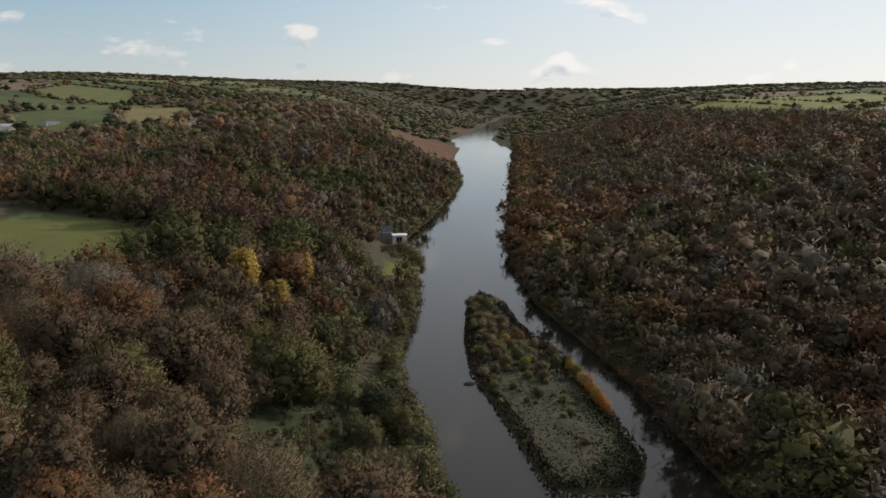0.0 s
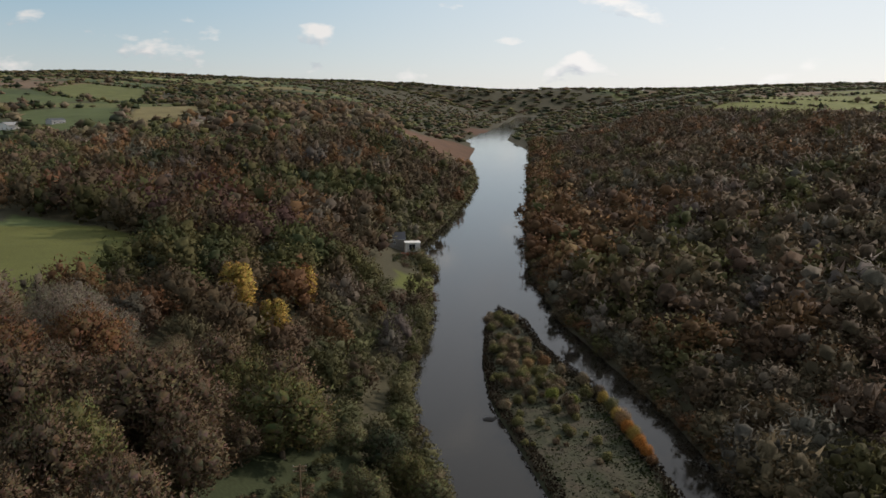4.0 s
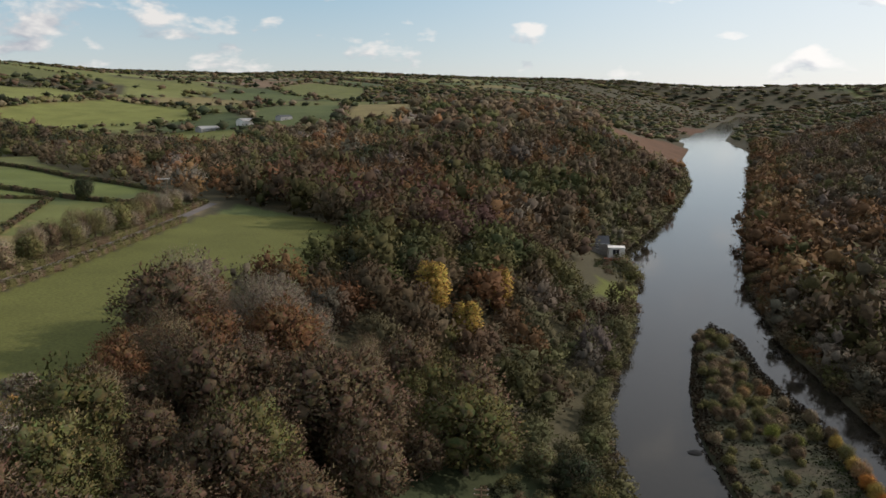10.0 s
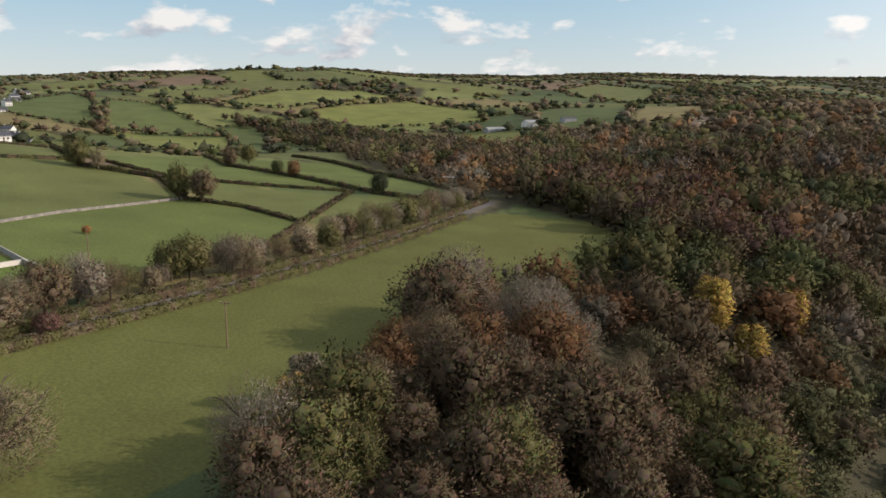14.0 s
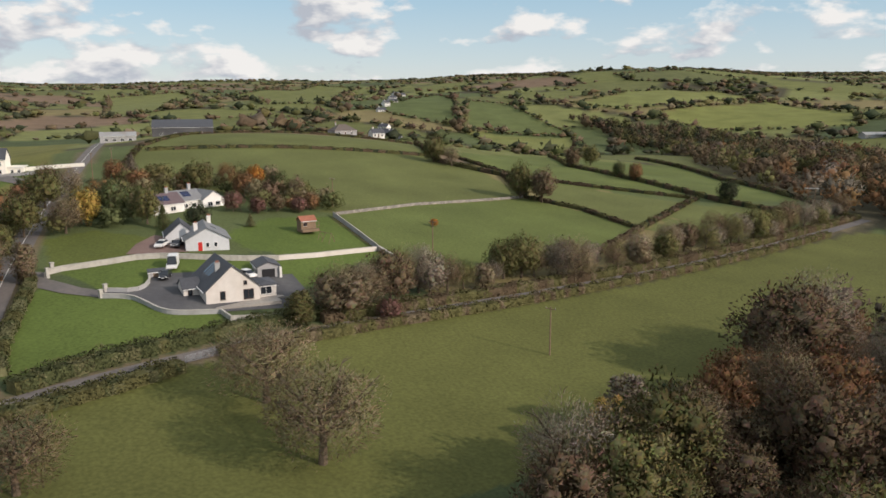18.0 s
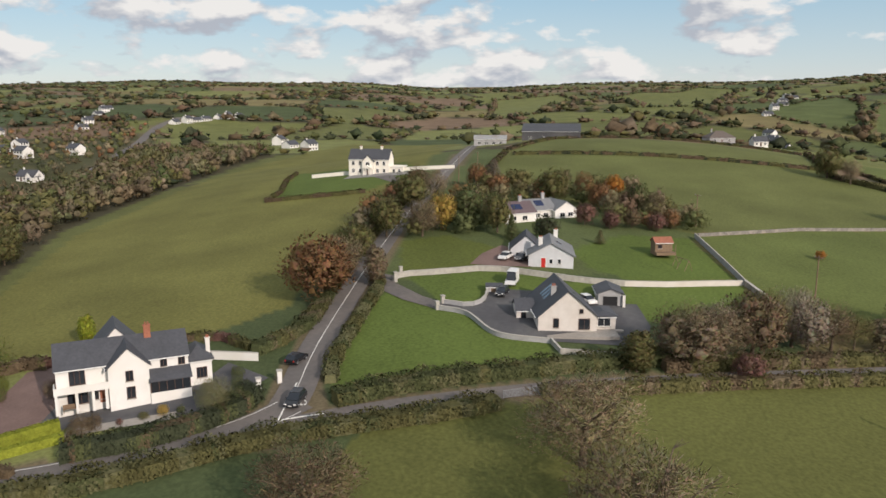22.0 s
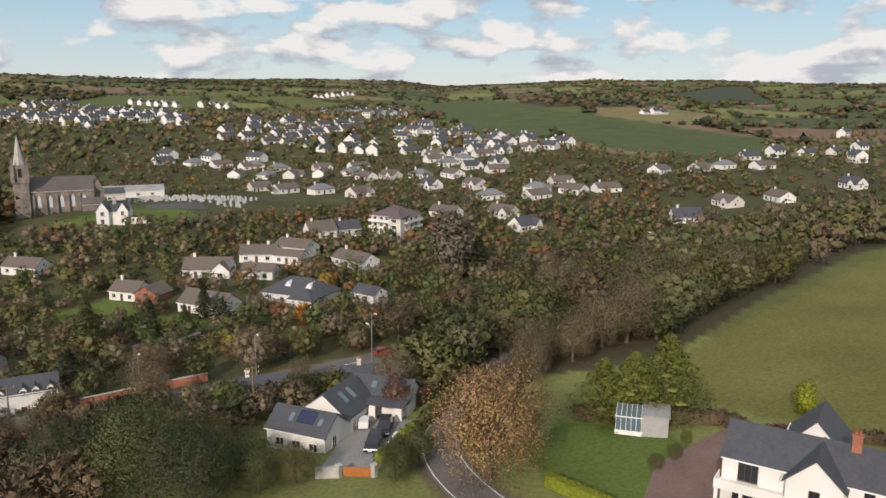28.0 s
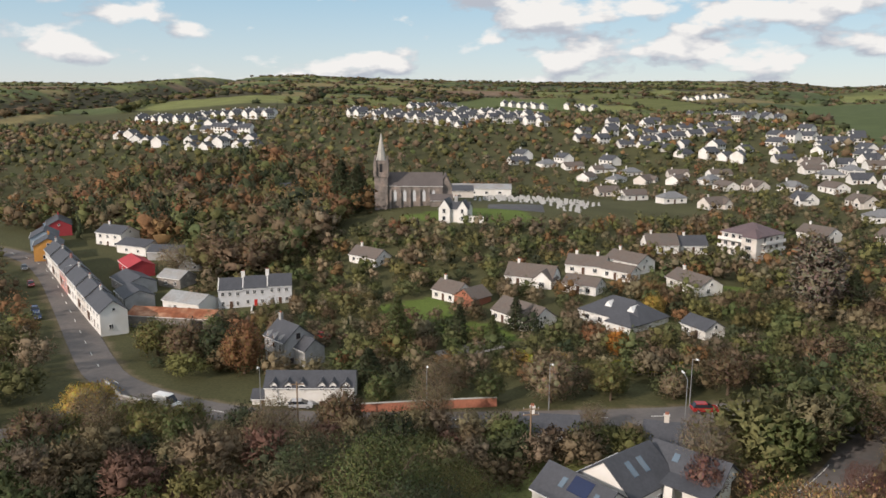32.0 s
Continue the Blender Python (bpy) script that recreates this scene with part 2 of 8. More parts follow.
def water_material():
    m = bpy.data.materials.new("river_water")
    m.use_nodes = True
    nt = m.node_tree
    b = nt.nodes["Principled BSDF"]
    b.inputs["Base Color"].default_value = (0.018, 0.016, 0.012, 1)
    b.inputs["Roughness"].default_value, b.inputs["IOR"].default_value = 0.07, 1.33
    place = nt.nodes.new("ShaderNodeNewGeometry")
    stretch = nt.nodes.new("ShaderNodeMapping")
    stretch.inputs["Scale"].default_value = (1.0, 0.45, 1.0)
    nt.links.new(place.outputs["Position"], stretch.inputs["Vector"])
    ripple = nt.nodes.new("ShaderNodeTexNoise")
    ripple.inputs["Scale"].default_value, ripple.inputs["Detail"].default_value = 0.9, 5.0
    nt.links.new(stretch.outputs[0], ripple.inputs["Vector"])
    calm = nt.nodes.new("ShaderNodeTexNoise")
    calm.inputs["Scale"].default_value, calm.inputs["Detail"].default_value = 0.025, 2.0
    nt.links.new(place.outputs["Position"], calm.inputs["Vector"])
    force = nt.nodes.new("ShaderNodeMapRange")
    force.inputs["From Min"].default_value, force.inputs["From Max"].default_value = 0.4, 0.65
    force.inputs["To Min"].default_value, force.inputs["To Max"].default_value = 0.05, 0.30
    nt.links.new(calm.outputs["Fac"], force.inputs["Value"])
    rel = nt.nodes.new("ShaderNodeBump")
    rel.inputs["Distance"].default_value = 0.10
    nt.links.new(force.outputs[0], rel.inputs["Strength"])
    nt.links.new(ripple.outputs["Fac"], rel.inputs["Height"])
    nt.links.new(rel.outputs[0], b.inputs["Normal"])
    return m


M["water"] = water_material()
# ---- land form ----
HILLS = ((-120, 10, 60), (-115, 122, 60), (-190, 80, 60), (-330, 28, 90), (-306, -160, 90), (-440, -230, 110),
         (-409, 720, 200), (-234, 295, 90), (-60, -110, 60), (-60, -215, 60), (-100, -260, 55), (-200, -205, 60),
         (20, -170, 60), (-430, 160, 110), (-150, -140, 50), (-90, 330, 90), (-600, 560, 170), (60, -330, 120),
         (-310, -380, 110), (-340, -560, 110), (-110, -770, 160), (-900, 600, 220), (-230, -420, 80))
RISE = (1.5, -4.6, 6.6, 9.1, -4.7, 3.1, -2.1, 1.5, -7.0, -5.6, 9.0, -5.2, -5.9, 24.3, -0.2, -7.4, -19.2, -8.3, 7.9, 10.9, 10.6, -8.9, -15.9)
BANK_Y = (-600, -100, 60, 130, 210, 290, 355, 417, 486, 635, 748, 950, 1222, 1515, 1956, 3066, 4112, 5200)
BANK_L = (420, 160, 42, 2, -14, -11, -11, -23, -11, 7, 17, 13, 28, 18, 83, 225, 362, 500)
BANK_R = (480, 225, 100, 60, 52, 36, 34, 37, 42, 60, 68, 85, 106, 92, 135, 290, 430, 580)


# how high the far hills stand, in degrees, for each bearing from +y towards -x
SKYLINE_AT = (-180, -173, -169, -163, -155, -28, -20, -8, -4, 0, 3, 9, 15, 20, 26, 31, 40, 45, 50, 55, 60, 66, 70, 75, 80, 85, 90, 96, 104, 110, 116, 120, 128, 137, 143, 148, 151, 158, 168, 172, 180)
SKYLINE = (1.76, 1.97, 1.65, 1.1, 1.0, 1.0, 0.85, 0.72, 0.72, 0.95, 1.25, 1.3, 1.48, 1.65, 1.78, 1.62, 1.76, 2.14, 2.05, 1.85, 1.75, 1.55, 1.4, 1.5, 1.42, 1.18, 1.12, 1.52, 1.5, 1.63, 1.38, 1.24, 1.52, 1.6, 1.3, 1.15, 1.5, 1.58, 1.5, 1.55, 1.76)


def ease(v, a, b):
    u = np.clip((np.asarray(v, float) - a) / (b - a), 0, 1)
    return u * u * (3 - 2 * u)


def ground_z(x, y):
    """Height of the land over the river, for arrays or numbers."""
    x, y = np.asarray(x, float), np.asarray(y, float)
    left, right = np.interp(y, BANK_Y, BANK_L), np.interp(y, BANK_Y, BANK_R)
    top = 34.0 + 0 * x
    for (hx, hy, r), h in zip(HILLS, RISE):
        top = top + h * np.exp(-((x - hx) ** 2 + (y - hy) ** 2) / (2 * r * r))
    far = np.hypot(x + 40, y - 40)
    turn = np.arctan2(-(x + 40), y - 40)
    roll = np.sin(x / 170 + 1.3 * np.sin(y / 260)) * np.sin(y / 210 + 0.8 * np.sin(x / 330 + 1))
    top = top + ease(far, 350, 900) * (9 - 6 * ease(far, 2200, 3600)) * roll
    rim = (36 + 4045 * np.tan(np.radians(np.interp(np.degrees(turn), SKYLINE_AT, SKYLINE)))) / 1.21
    top = top + rim * np.clip((far - 420) / 2900, 0, 1.25) ** 0.85
    top = top + 24 * np.exp(-((x + 1120) ** 2 + (y - 1080) ** 2) / (2 * 330.0 ** 2))
    # valley sides down to the river
    wide = 88 + 800 * ease(y, 420, 3300)
    shut = 1 - ease(y, 3500, 4300)
    west = top * np.maximum(ease(left - x, -2, wide) ** 0.75, 1 - shut)
    east = (top + 8) * np.maximum(ease(x - right, -2, 330 + 700 * ease(y, 600, 3300)) ** 0.62, 1 - shut)
    bed = np.minimum(np.maximum((x - left) * (right - x) / 60, 0), 2.5)
    return np.where(x < left, 0.35 + west, np.where(x > right, 0.35 + east, 0.35 - bed * shut + top * (1 - shut)))


# ---- mesh helpers ----
def mesh_of(name, verts, faces, mat, colors=None, attr="tint", normals=None):
    """A mesh from arrays: faces is (n, 3) or (n, 4)."""
    verts, faces = np.asarray(verts, np.float32), np.asarray(faces, np.int32)
    me = bpy.data.meshes.new(name)
    me.vertices.add(len(verts))
    me.vertices.foreach_set("co", verts.ravel())
    k = faces.shape[1]
    me.loops.add(faces.size)
    me.loops.foreach_set("vertex_index", faces.ravel())
    me.polygons.add(len(faces))
    me.polygons.foreach_set("loop_start", np.arange(0, faces.size, k, dtype=np.int32))
    me.update(calc_edges=True)
    if colors is not None:
        layer = me.attributes.new(attr, "FLOAT_COLOR", "POINT")
        layer.data.foreach_set("color", np.c_[colors, np.ones(len(colors))].astype(np.float32).ravel())
    me.materials.append(mat)
    if normals is not None:
        me.polygons.foreach_set("use_smooth", np.ones(len(faces), bool))
        me.normals_split_custom_set_from_vertices(np.asarray(normals, np.float32))
    return me


def inside(x, y, poly):
    x, y = np.asarray(x), np.asarray(y)
    hit = np.zeros(np.shape(x), bool)
    for (ax, ay), (bx, by) in zip(poly, poly[1:] + poly[:1]):
        cross = ((ay > y) != (by > y)) & (x < (bx - ax) * (y - ay) / (by - ay + 1e-9) + ax)
        hit ^= cross
    return hit


def near_line(x, y, line):
    """Distance to a polyline."""
    best = np.full(np.shape(x), 1e9)
    for (ax, ay), (bx, by) in zip(line, line[1:]):
        u = np.clip(((x - ax) * (bx - ax) + (y - ay) * (by - ay)) / ((bx - ax) ** 2 + (by - ay) ** 2 + 1e-9), 0, 1)
        best = np.minimum(best, np.hypot(x - ax - u * (bx - ax), y - ay - u * (by - ay)))
    return best


def along(line, step):
    """Points every step metres on a polyline, with the heading there."""
    made = []
    for (ax, ay), (bx, by) in zip(line, line[1:]):
        n = max(int(math.hypot(bx - ax, by - ay) / step), 1)
        made += [(ax + (bx - ax) * k / n, ay + (by - ay) * k / n, math.atan2(by - ay, bx - ax)) for k in range(n)]
    return made


def smooth_line(line, rounds=2):
    for _ in range(rounds):
        cut = [line[0]]
        for a, b in zip(line, line[1:]):
            cut += [(0.75 * a[0] + 0.25 * b[0], 0.75 * a[1] + 0.25 * b[1]), (0.25 * a[0] + 0.75 * b[0], 0.25 * a[1] + 0.75 * b[1])]
        line = cut + [line[-1]]
    return line


# ---- plan of the land ----
LANE = smooth_line([(-119, 34), (-124, 46), (-131, 69), (-136, 92), (-141, 116), (-149, 158), (-158, 210), (-174, 270), (-190, 325)])
UP_ROAD = smooth_line([(-116, 31), (-125, 33), (-142, 33), (-164, 35), (-203, 39), (-253, 45), (-300, 53), (-376, 66), (-520, 85), (-700, 100)])
LOOP = smooth_line([(-125, 34), (-117, 28), (-110, 16), (-105, 2), (-103, -14), (-106, -30), (-114, -40), (-128, -49), (-140, -62), (-146, -72)])
VILLAGE_ROAD = smooth_line([(-900, -240), (-800, -236), (-600, -180), (-430, -135), (-330, -137), (-272, -140), (-200, -105), (-153, -79), (-126, -75), (-102, -80), (-79, -86), (-51, -93), (-34, -103), (-18, -118), (-9, -135), (11, -176), (35, -222), (52, -242), (75, -255)])
BRIDGE_ROAD = smooth_line([(-24, -108), (-18, -90), (0, -74), (40, -60)])
ROADS = ((LANE, 3.6), (UP_ROAD, 5.4), (LOOP, 5.5), (VILLAGE_ROAD, 8.0), (BRIDGE_ROAD, 6.5))
COW_FIELD = [(-98, 38), (-120, 44), (-128, 62), (-134, 90), (-138, 120), (-146, 170), (-154, 212), (-175, 296), (-140, 316), (-106, 290), (-92, 212), (-104, 181), (-91, 141), (-78, 118), (-80, 100), (-76, 60)]
BIG_FIELD = [(-158, -36), (-195, -45), (-259, -60), (-308, -57), (-442, -59), (-640, -20), (-640, 70), (-376, 52), (-250, 34), (-237, 30), (-165, 25), (-150, 12), (-145, -22)]
WEST_WOOD = [(6, 120), (40, 60), (-20, 56), (-46, 72), (-62, 92), (-71, 104), (-78, 118), (-91, 141), (-104, 181), (-92, 212), (-104, 285), (-140, 312), (-185, 330), (-210, 420), (-170, 560), (-120, 640), (-60, 760), (25, 760), (12, 640), (-6, 486), (-20, 417), (-8, 355), (-8, 290), (-10, 210)]


def cell_of(x, y, size=175.0):
    """Fields: the nearest and second nearest of scattered middles, for arrays."""
    gx, gy = np.floor(x / size), np.floor(y / (size * 0.75))
    one, two, pick = np.full(x.shape, 1e9), np.full(x.shape, 1e9), np.zeros(x.shape)
    for i in (-1, 0, 1):
        for j in (-1, 0, 1):
            cx, cy = gx + i, gy + j
            h = np.sin(cx * 127.1 + cy * 311.7) * 43758.5453
            k = np.sin(cx * 269.5 + cy * 183.3) * 24634.6345
            h, k = h - np.floor(h), k - np.floor(k)
            d = np.hypot(x - (cx + 0.15 + 0.7 * h) * size, y - (cy + 0.15 + 0.7 * k) * size * 0.75)
            closer = d < one
            two = np.where(closer, one, np.minimum(two, d))
            pick = np.where(closer, h * 7.31 + k * 3.17, pick)
            one = np.where(closer, d, one)
    return pick - np.floor(pick), two - one


def wooded(x, y):
    """How wooded the far land is, 0 to 1."""
    v = np.sin(x / 190 + 2.1 * np.sin(y / 310)) + np.sin(y / 230 + 1.7 * np.sin(x / 270 + 2)) + 0.6 * np.sin((x + y) / 90)
    near_river = np.exp(-np.abs(x - np.interp(y, BANK_Y, BANK_L)) / 260) * ease(y, 250, 700) * 2.2
    east = ease(x - np.interp(y, BANK_Y, BANK_R), 0, 60) * (1 - ease(x, 300, 520) * ease(y, 500, 800)) * (1 - ease(x, 380, 800)) * 4
    ahead = 0.24 * ease(y, 250, 600) * (1 - ease(np.abs(x), 0.9 * np.maximum(y, 1), 1.4 * np.maximum(y, 1)))
    west = 0.22 * ease(-x, 350, 700) * (1 - ease(np.abs(y), 1500, 2200))
    return np.clip(0.37 + 0.3 * (v - 0.9) + near_river + east + ahead - west + 0.24 * ease(-y, -60, 200) * ease(-x, 350, 650) + 0.5 * ease(y, 1900, 2600) * (1 - ease(np.abs(x), 500, 900)), 0, 1)


FIELD_COLORS = np.array([(0.108, 0.118, 0.042), (0.134, 0.145, 0.050), (0.161, 0.174, 0.063), (0.086, 0.106, 0.042), (0.180, 0.152, 0.070), (0.170, 0.120, 0.080), (0.118, 0.127, 0.047), (0.065, 0.084, 0.037)])
LAWN, MEADOW, PADDOCK = (0.088, 0.122, 0.030), (0.110, 0.122, 0.042), (0.102, 0.124, 0.038)
PATCHES = (
    ([(-127, 40), (-133, 37), (-145, 37), (-166, 41), (-176, 44), (-161, 52), (-158, 60), (-150, 63), (-147, 72), (-137, 72), (-131, 50)], LAWN),
    ([(-180, 46), (-184, 65), (-177, 82), (-176, 93), (-182, 117), (-162, 117), (-158, 92), (-165, 84), (-170, 66), (-163, 60), (-164, 54)], LAWN),
    ([(-183, 45), (-186, 66), (-200, 68), (-214, 55), (-210, 44)], (0.094, 0.112, 0.029)),
    ([(-186, 86), (-200, 84), (-216, 100), (-216, 117), (-184, 117), (-178, 95)], LAWN),
    ([(-112, -14), (-117, -2), (-129, -4), (-133, -14), (-128, -27), (-116, -26)], LAWN),
    ([(-219, 119), (-234, 153), (-246, 203), (-224, 212), (-196, 214), (-165, 170), (-160, 119)], PADDOCK),
    ([(-222, 118), (-300, 66), (-366, 82), (-420, 110), (-400, 230), (-333, 214), (-300, 217), (-250, 207)], MEADOW),
    ([(-362, 222), (-420, 330), (-239, 285), (-277, 232)], PADDOCK), ([(-250, 212), (-290, 228), (-220, 280), (-198, 214)], MEADOW),
    ([(-420, 340), (-365, 392), (-228, 335), (-231, 292)], PADDOCK), ([(-226, 286), (-190, 300), (-172, 225), (-196, 216)], MEADOW),
    ([(-284, -6), (-352, -8), (-352, 40), (-318, 44), (-284, 26)], LAWN),
    ([(-78, -262), (-96, -246), (-134, -242), (-128, -268), (-105, -272)], LAWN),
    ([(-146, -168), (-164, -150), (-176, -160), (-160, -176)], LAWN), ([(-74, -152), (-92, -152), (-90, -172), (-70, -170)], LAWN),
    ([(-88, -135), (-104, -130), (-100, -146), (-86, -150)], LAWN),
    ([(-644, -1039), (-1000, -1330), (-664, -675), (-666, -514), (-645, -413), (-659, -375), (-484, -259), (-434, -327), (-475, -441), (-413, -466), (-551, -751)], (0.074, 0.096, 0.038)),
    # grass of the riverside clearing, darkened in colour for the tall trees' shade
    ([(-36, 96), (-18, 104), (-15, 148), (-23, 182), (-46, 165), (-46, 116)], (0.034, 0.042, 0.020)),
    ([(-32, 118), (-27, 124), (-23, 120), (-23, 110), (-28, 104), (-32, 108)], (0.075, 0.100, 0.030)),
    ([(-11, 318), (-28, 318), (-26, 345), (-10, 352)], (0.100, 0.112, 0.032)),
    ([(-60, 850), (24, 900), (26, 1250), (-10, 1380), (-90, 1000)], (0.105, 0.060, 0.036)),
    ([(420, 1040), (480, 1010), (760, 1240), (700, 1420), (400, 1330)], (0.140, 0.152, 0.042)),
    ([(60, 1700), (110, 1990), (40, 1990), (-10, 1750)], (0.10, 0.056, 0.034)),
)
# fields of the hills round about, each with its hedge
HILL_FIELDS = (
    ([(-716, 698), (-720, 785), (-710, 888), (-562, 854), (-490, 762), (-552, 718), (-615, 672), (-660, 677)], (0.161, 0.174, 0.053)),
    ([(-840, 672), (-888, 809), (-832, 919), (-754, 940), (-742, 782), (-753, 690)], (0.161, 0.174, 0.058)),
    ([(-960, 578), (-879, 599), (-752, 568), (-672, 549), (-722, 496), (-767, 466)], (0.102, 0.123, 0.044)),
    ([(-467, 660), (-458, 699), (-378, 690), (-322, 540), (-368, 554)], (0.123, 0.133, 0.044)),
    ([(-221, 688), (-134, 649), (-118, 578), (-196, 621)], (0.092, 0.114, 0.042)),
    ([(-700, 1293), (-741, 1540), (-556, 1430), (-425, 1060), (-578, 1167)], (0.118, 0.128, 0.047)),
    ([(-1102, 958), (-1054, 1067), (-922, 1091), (-897, 975), (-993, 912)], (0.108, 0.118, 0.047)),
    ([(-743, 452), (-669, 545), (-557, 477), (-440, 330), (-450, 400)], (0.151, 0.163, 0.053)),
    ([(-947, 428), (-1104, 605), (-980, 570), (-760, 460), (-861, 430)], (0.092, 0.114, 0.042)),
    ([(-1706, 170), (-1817, 326), (-1544, 330), (-1036, 177), (-989, 114)], (0.139, 0.150, 0.053)),
    ([(-1605, 393), (-2251, 788), (-2074, 857), (-1043, 410), (-1043, 312)], (0.130, 0.140, 0.047)),
    ([(-1286, -1140), (-2100, -1500), (-1567, -1040), (-1303, -814), (-1000, -720)], (0.055, 0.067, 0.042)),
    ([(-1560, -1020), (-1494, -803), (-1162, -579), (-1000, -600), (-1290, -800)], (0.097, 0.110, 0.042)),
    ([(-102, -886), (-264, -1396), (-420, -1340), (-330, -960)], (0.092, 0.114, 0.040)),
    ([(-560, -1260), (-450, -1290), (-480, -1000), (-600, -1060)], (0.108, 0.118, 0.042)),
    ([(398, 885), (373, 1231), (461, 1363), (515, 1131)], (0.170, 0.150, 0.075)), ([(530, 930), (548, 1044), (650, 1125), (760, 1180), (720, 950)], (0.161, 0.174, 0.053)), ([(640, 1180), (500, 1380), (520, 1800), (960, 1760), (900, 1300)], (0.161, 0.174, 0.058)),
)
BELT = [(-120, -58), (-145, -40), (-160, -38), (-206, -53), (-270, -69), (-330, -66), (-457, -66), (-560, -55), (-560, -150), (-330, -130), (-272, -134), (-200, -98), (-150, -72)]
VILLAGE = [(30, -60), (-40, -70), (-130, -60), (-200, -80), (-330, -115), (-470, -110), (-760, -220), (-700, -330), (-420, -290), (-400, -420), (-420, -620), (-380, -900), (300, -900), (260, -420), (120, -230)]


def cover(x, y):
    """Base colour of the ground."""
    pick, gap = cell_of(x, y)
    col = FIELD_COLORS[np.minimum((pick * len(FIELD_COLORS)).astype(int), len(FIELD_COLORS) - 1)]
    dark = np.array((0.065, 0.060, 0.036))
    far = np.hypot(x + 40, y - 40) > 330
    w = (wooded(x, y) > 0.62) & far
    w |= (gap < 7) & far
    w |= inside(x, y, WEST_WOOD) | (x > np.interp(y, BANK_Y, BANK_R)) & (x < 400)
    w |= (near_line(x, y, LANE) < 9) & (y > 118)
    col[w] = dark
    col[inside(x, y, VILLAGE)] = (0.070, 0.070, 0.033)
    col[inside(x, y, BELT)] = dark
    col[inside(x, y, COW_FIELD)] = (0.100, 0.106, 0.033)
    col[inside(x, y, BIG_FIELD)] = (0.138, 0.136, 0.042)
    for poly, c in HILL_FIELDS + PATCHES:
        col[inside(x, y, poly)] = c
    for line, width in ROADS:
        col[near_line(x, y, line) < width / 2 + 1.2] = (0.138, 0.114, 0.070)
    col[ground_z(x, y) < 0.4] = (0.060, 0.050, 0.035)
    return col


# ---- the ground, one sheet to the horizon ----
def build_ground():
    rings = [0.0]
    step = 1.5
    while rings[-1] < 4900:
        step = 1.6 if rings[-1] < 230 else step * 1.034
        rings.append(rings[-1] + step)
    r, a = np.array(rings[1:]), np.linspace(0, 2 * np.pi, 640, endpoint=False)
    x = (-60 - np.outer(r, np.sin(a))).ravel()
    y = (30 + np.outer(r, np.cos(a))).ravel()
    z = ground_z(x, y)
    n, k = len(a), np.arange(len(a))
    k2 = (k + 1) % n
    quads = np.concatenate([np.stack([i * n + k, (i + 1) * n + k, (i + 1) * n + k2, i * n + k2], -1) for i in range(len(r) - 1)])
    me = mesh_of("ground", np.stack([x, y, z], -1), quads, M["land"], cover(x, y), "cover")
    me.polygons.foreach_set("use_smooth", np.ones(len(quads), bool))
    return tagged(new("ground", me), "rolling green farmland and wooded valley ground", "ground", kind="structure")


ground = build_ground()


def strip(line, width, lift, step=2.0, off=0.0):
    """A band of given width draped along a line."""
    pts = along(line, step)
    v, f = [], []
    for x, y, h in pts:
        nx, ny = -math.sin(h), math.cos(h)
        mid = float(ground_z(x + nx * off, y + ny * off))
        for s in (-0.5, 0.0, 0.5):
            px, py = x + nx * (off + s * width), y + ny * (off + s * width)
            v.append((px, py, max(float(ground_z(px, py)), mid - 0.4 if abs(s) > 0 else mid) + lift))
    for i in range(len(pts) - 1):
        for j in (0, 1):
            f.append((3 * i + j + 1, 3 * i + j, 3 * i + 3 + j, 3 * i + 4 + j))
    return np.array(v), np.array(f)


for (line, width), word in zip(ROADS, ("narrow country lane of worn asphalt beside a field", "country road of grey asphalt between hedges", "curving village back road of grey asphalt", "wide main road of asphalt through the village", "asphalt road leading towards the bridge")):
    v, f = strip(line, width, 0.14)
    tagged(new("road", mesh_of("road", v, f, M["road"])), word, "road", kind="structure")

v, f = [], []
ys = np.concatenate([np.arange(-600, 700, 10.0), np.arange(700, 4900, 60.0)])
for y in ys:
    v += [(float(np.interp(y, BANK_Y, BANK_L)) - 14, y, 0.0), (float(np.interp(y, BANK_Y, BANK_R)) + 14, y, 0.0)]
f = [(2 * i, 2 * i + 1, 2 * i + 3, 2 * i + 2) for i in range(len(ys) - 1)]
water = tagged(new("river_water", mesh_of("river_water", v, f, M["water"])), "calm dark river reflecting the pale sky", "river", kind="structure")


# ---- trees: crowns of many small leaf clumps ----
def leaf_quads(rng, middles, outs, size, narrow=1.0, spray=0.0):
    """Three corners for each leaf clump, turned at random about the way out; spray: how far they point outwards, like twigs."""
    n = len(middles)
    normal = outs + rng.normal(0, 0.6, (n, 3))
    normal /= np.linalg.norm(normal, axis=1, keepdims=True) + 1e-9
    side = np.cross(normal, rng.normal(0, 1, (n, 3)))
    side /= np.linalg.norm(side, axis=1, keepdims=True) + 1e-9
    up = np.cross(normal, side) * (1 - spray) + (outs + rng.normal(0, 0.35, (n, 3)) + np.array([0, 0, 0.3])) * spray
    s = size * rng.uniform(0.55, 1.3, (n, 1))
    q = np.stack([middles - side * s * narrow - up * s * 0.6, middles + side * s * narrow - up * s * 0.6 + normal * s * 0.2, middles + up * s * 1.15 + normal * s * 0.15], 1)
    return q.reshape(-1, 3)


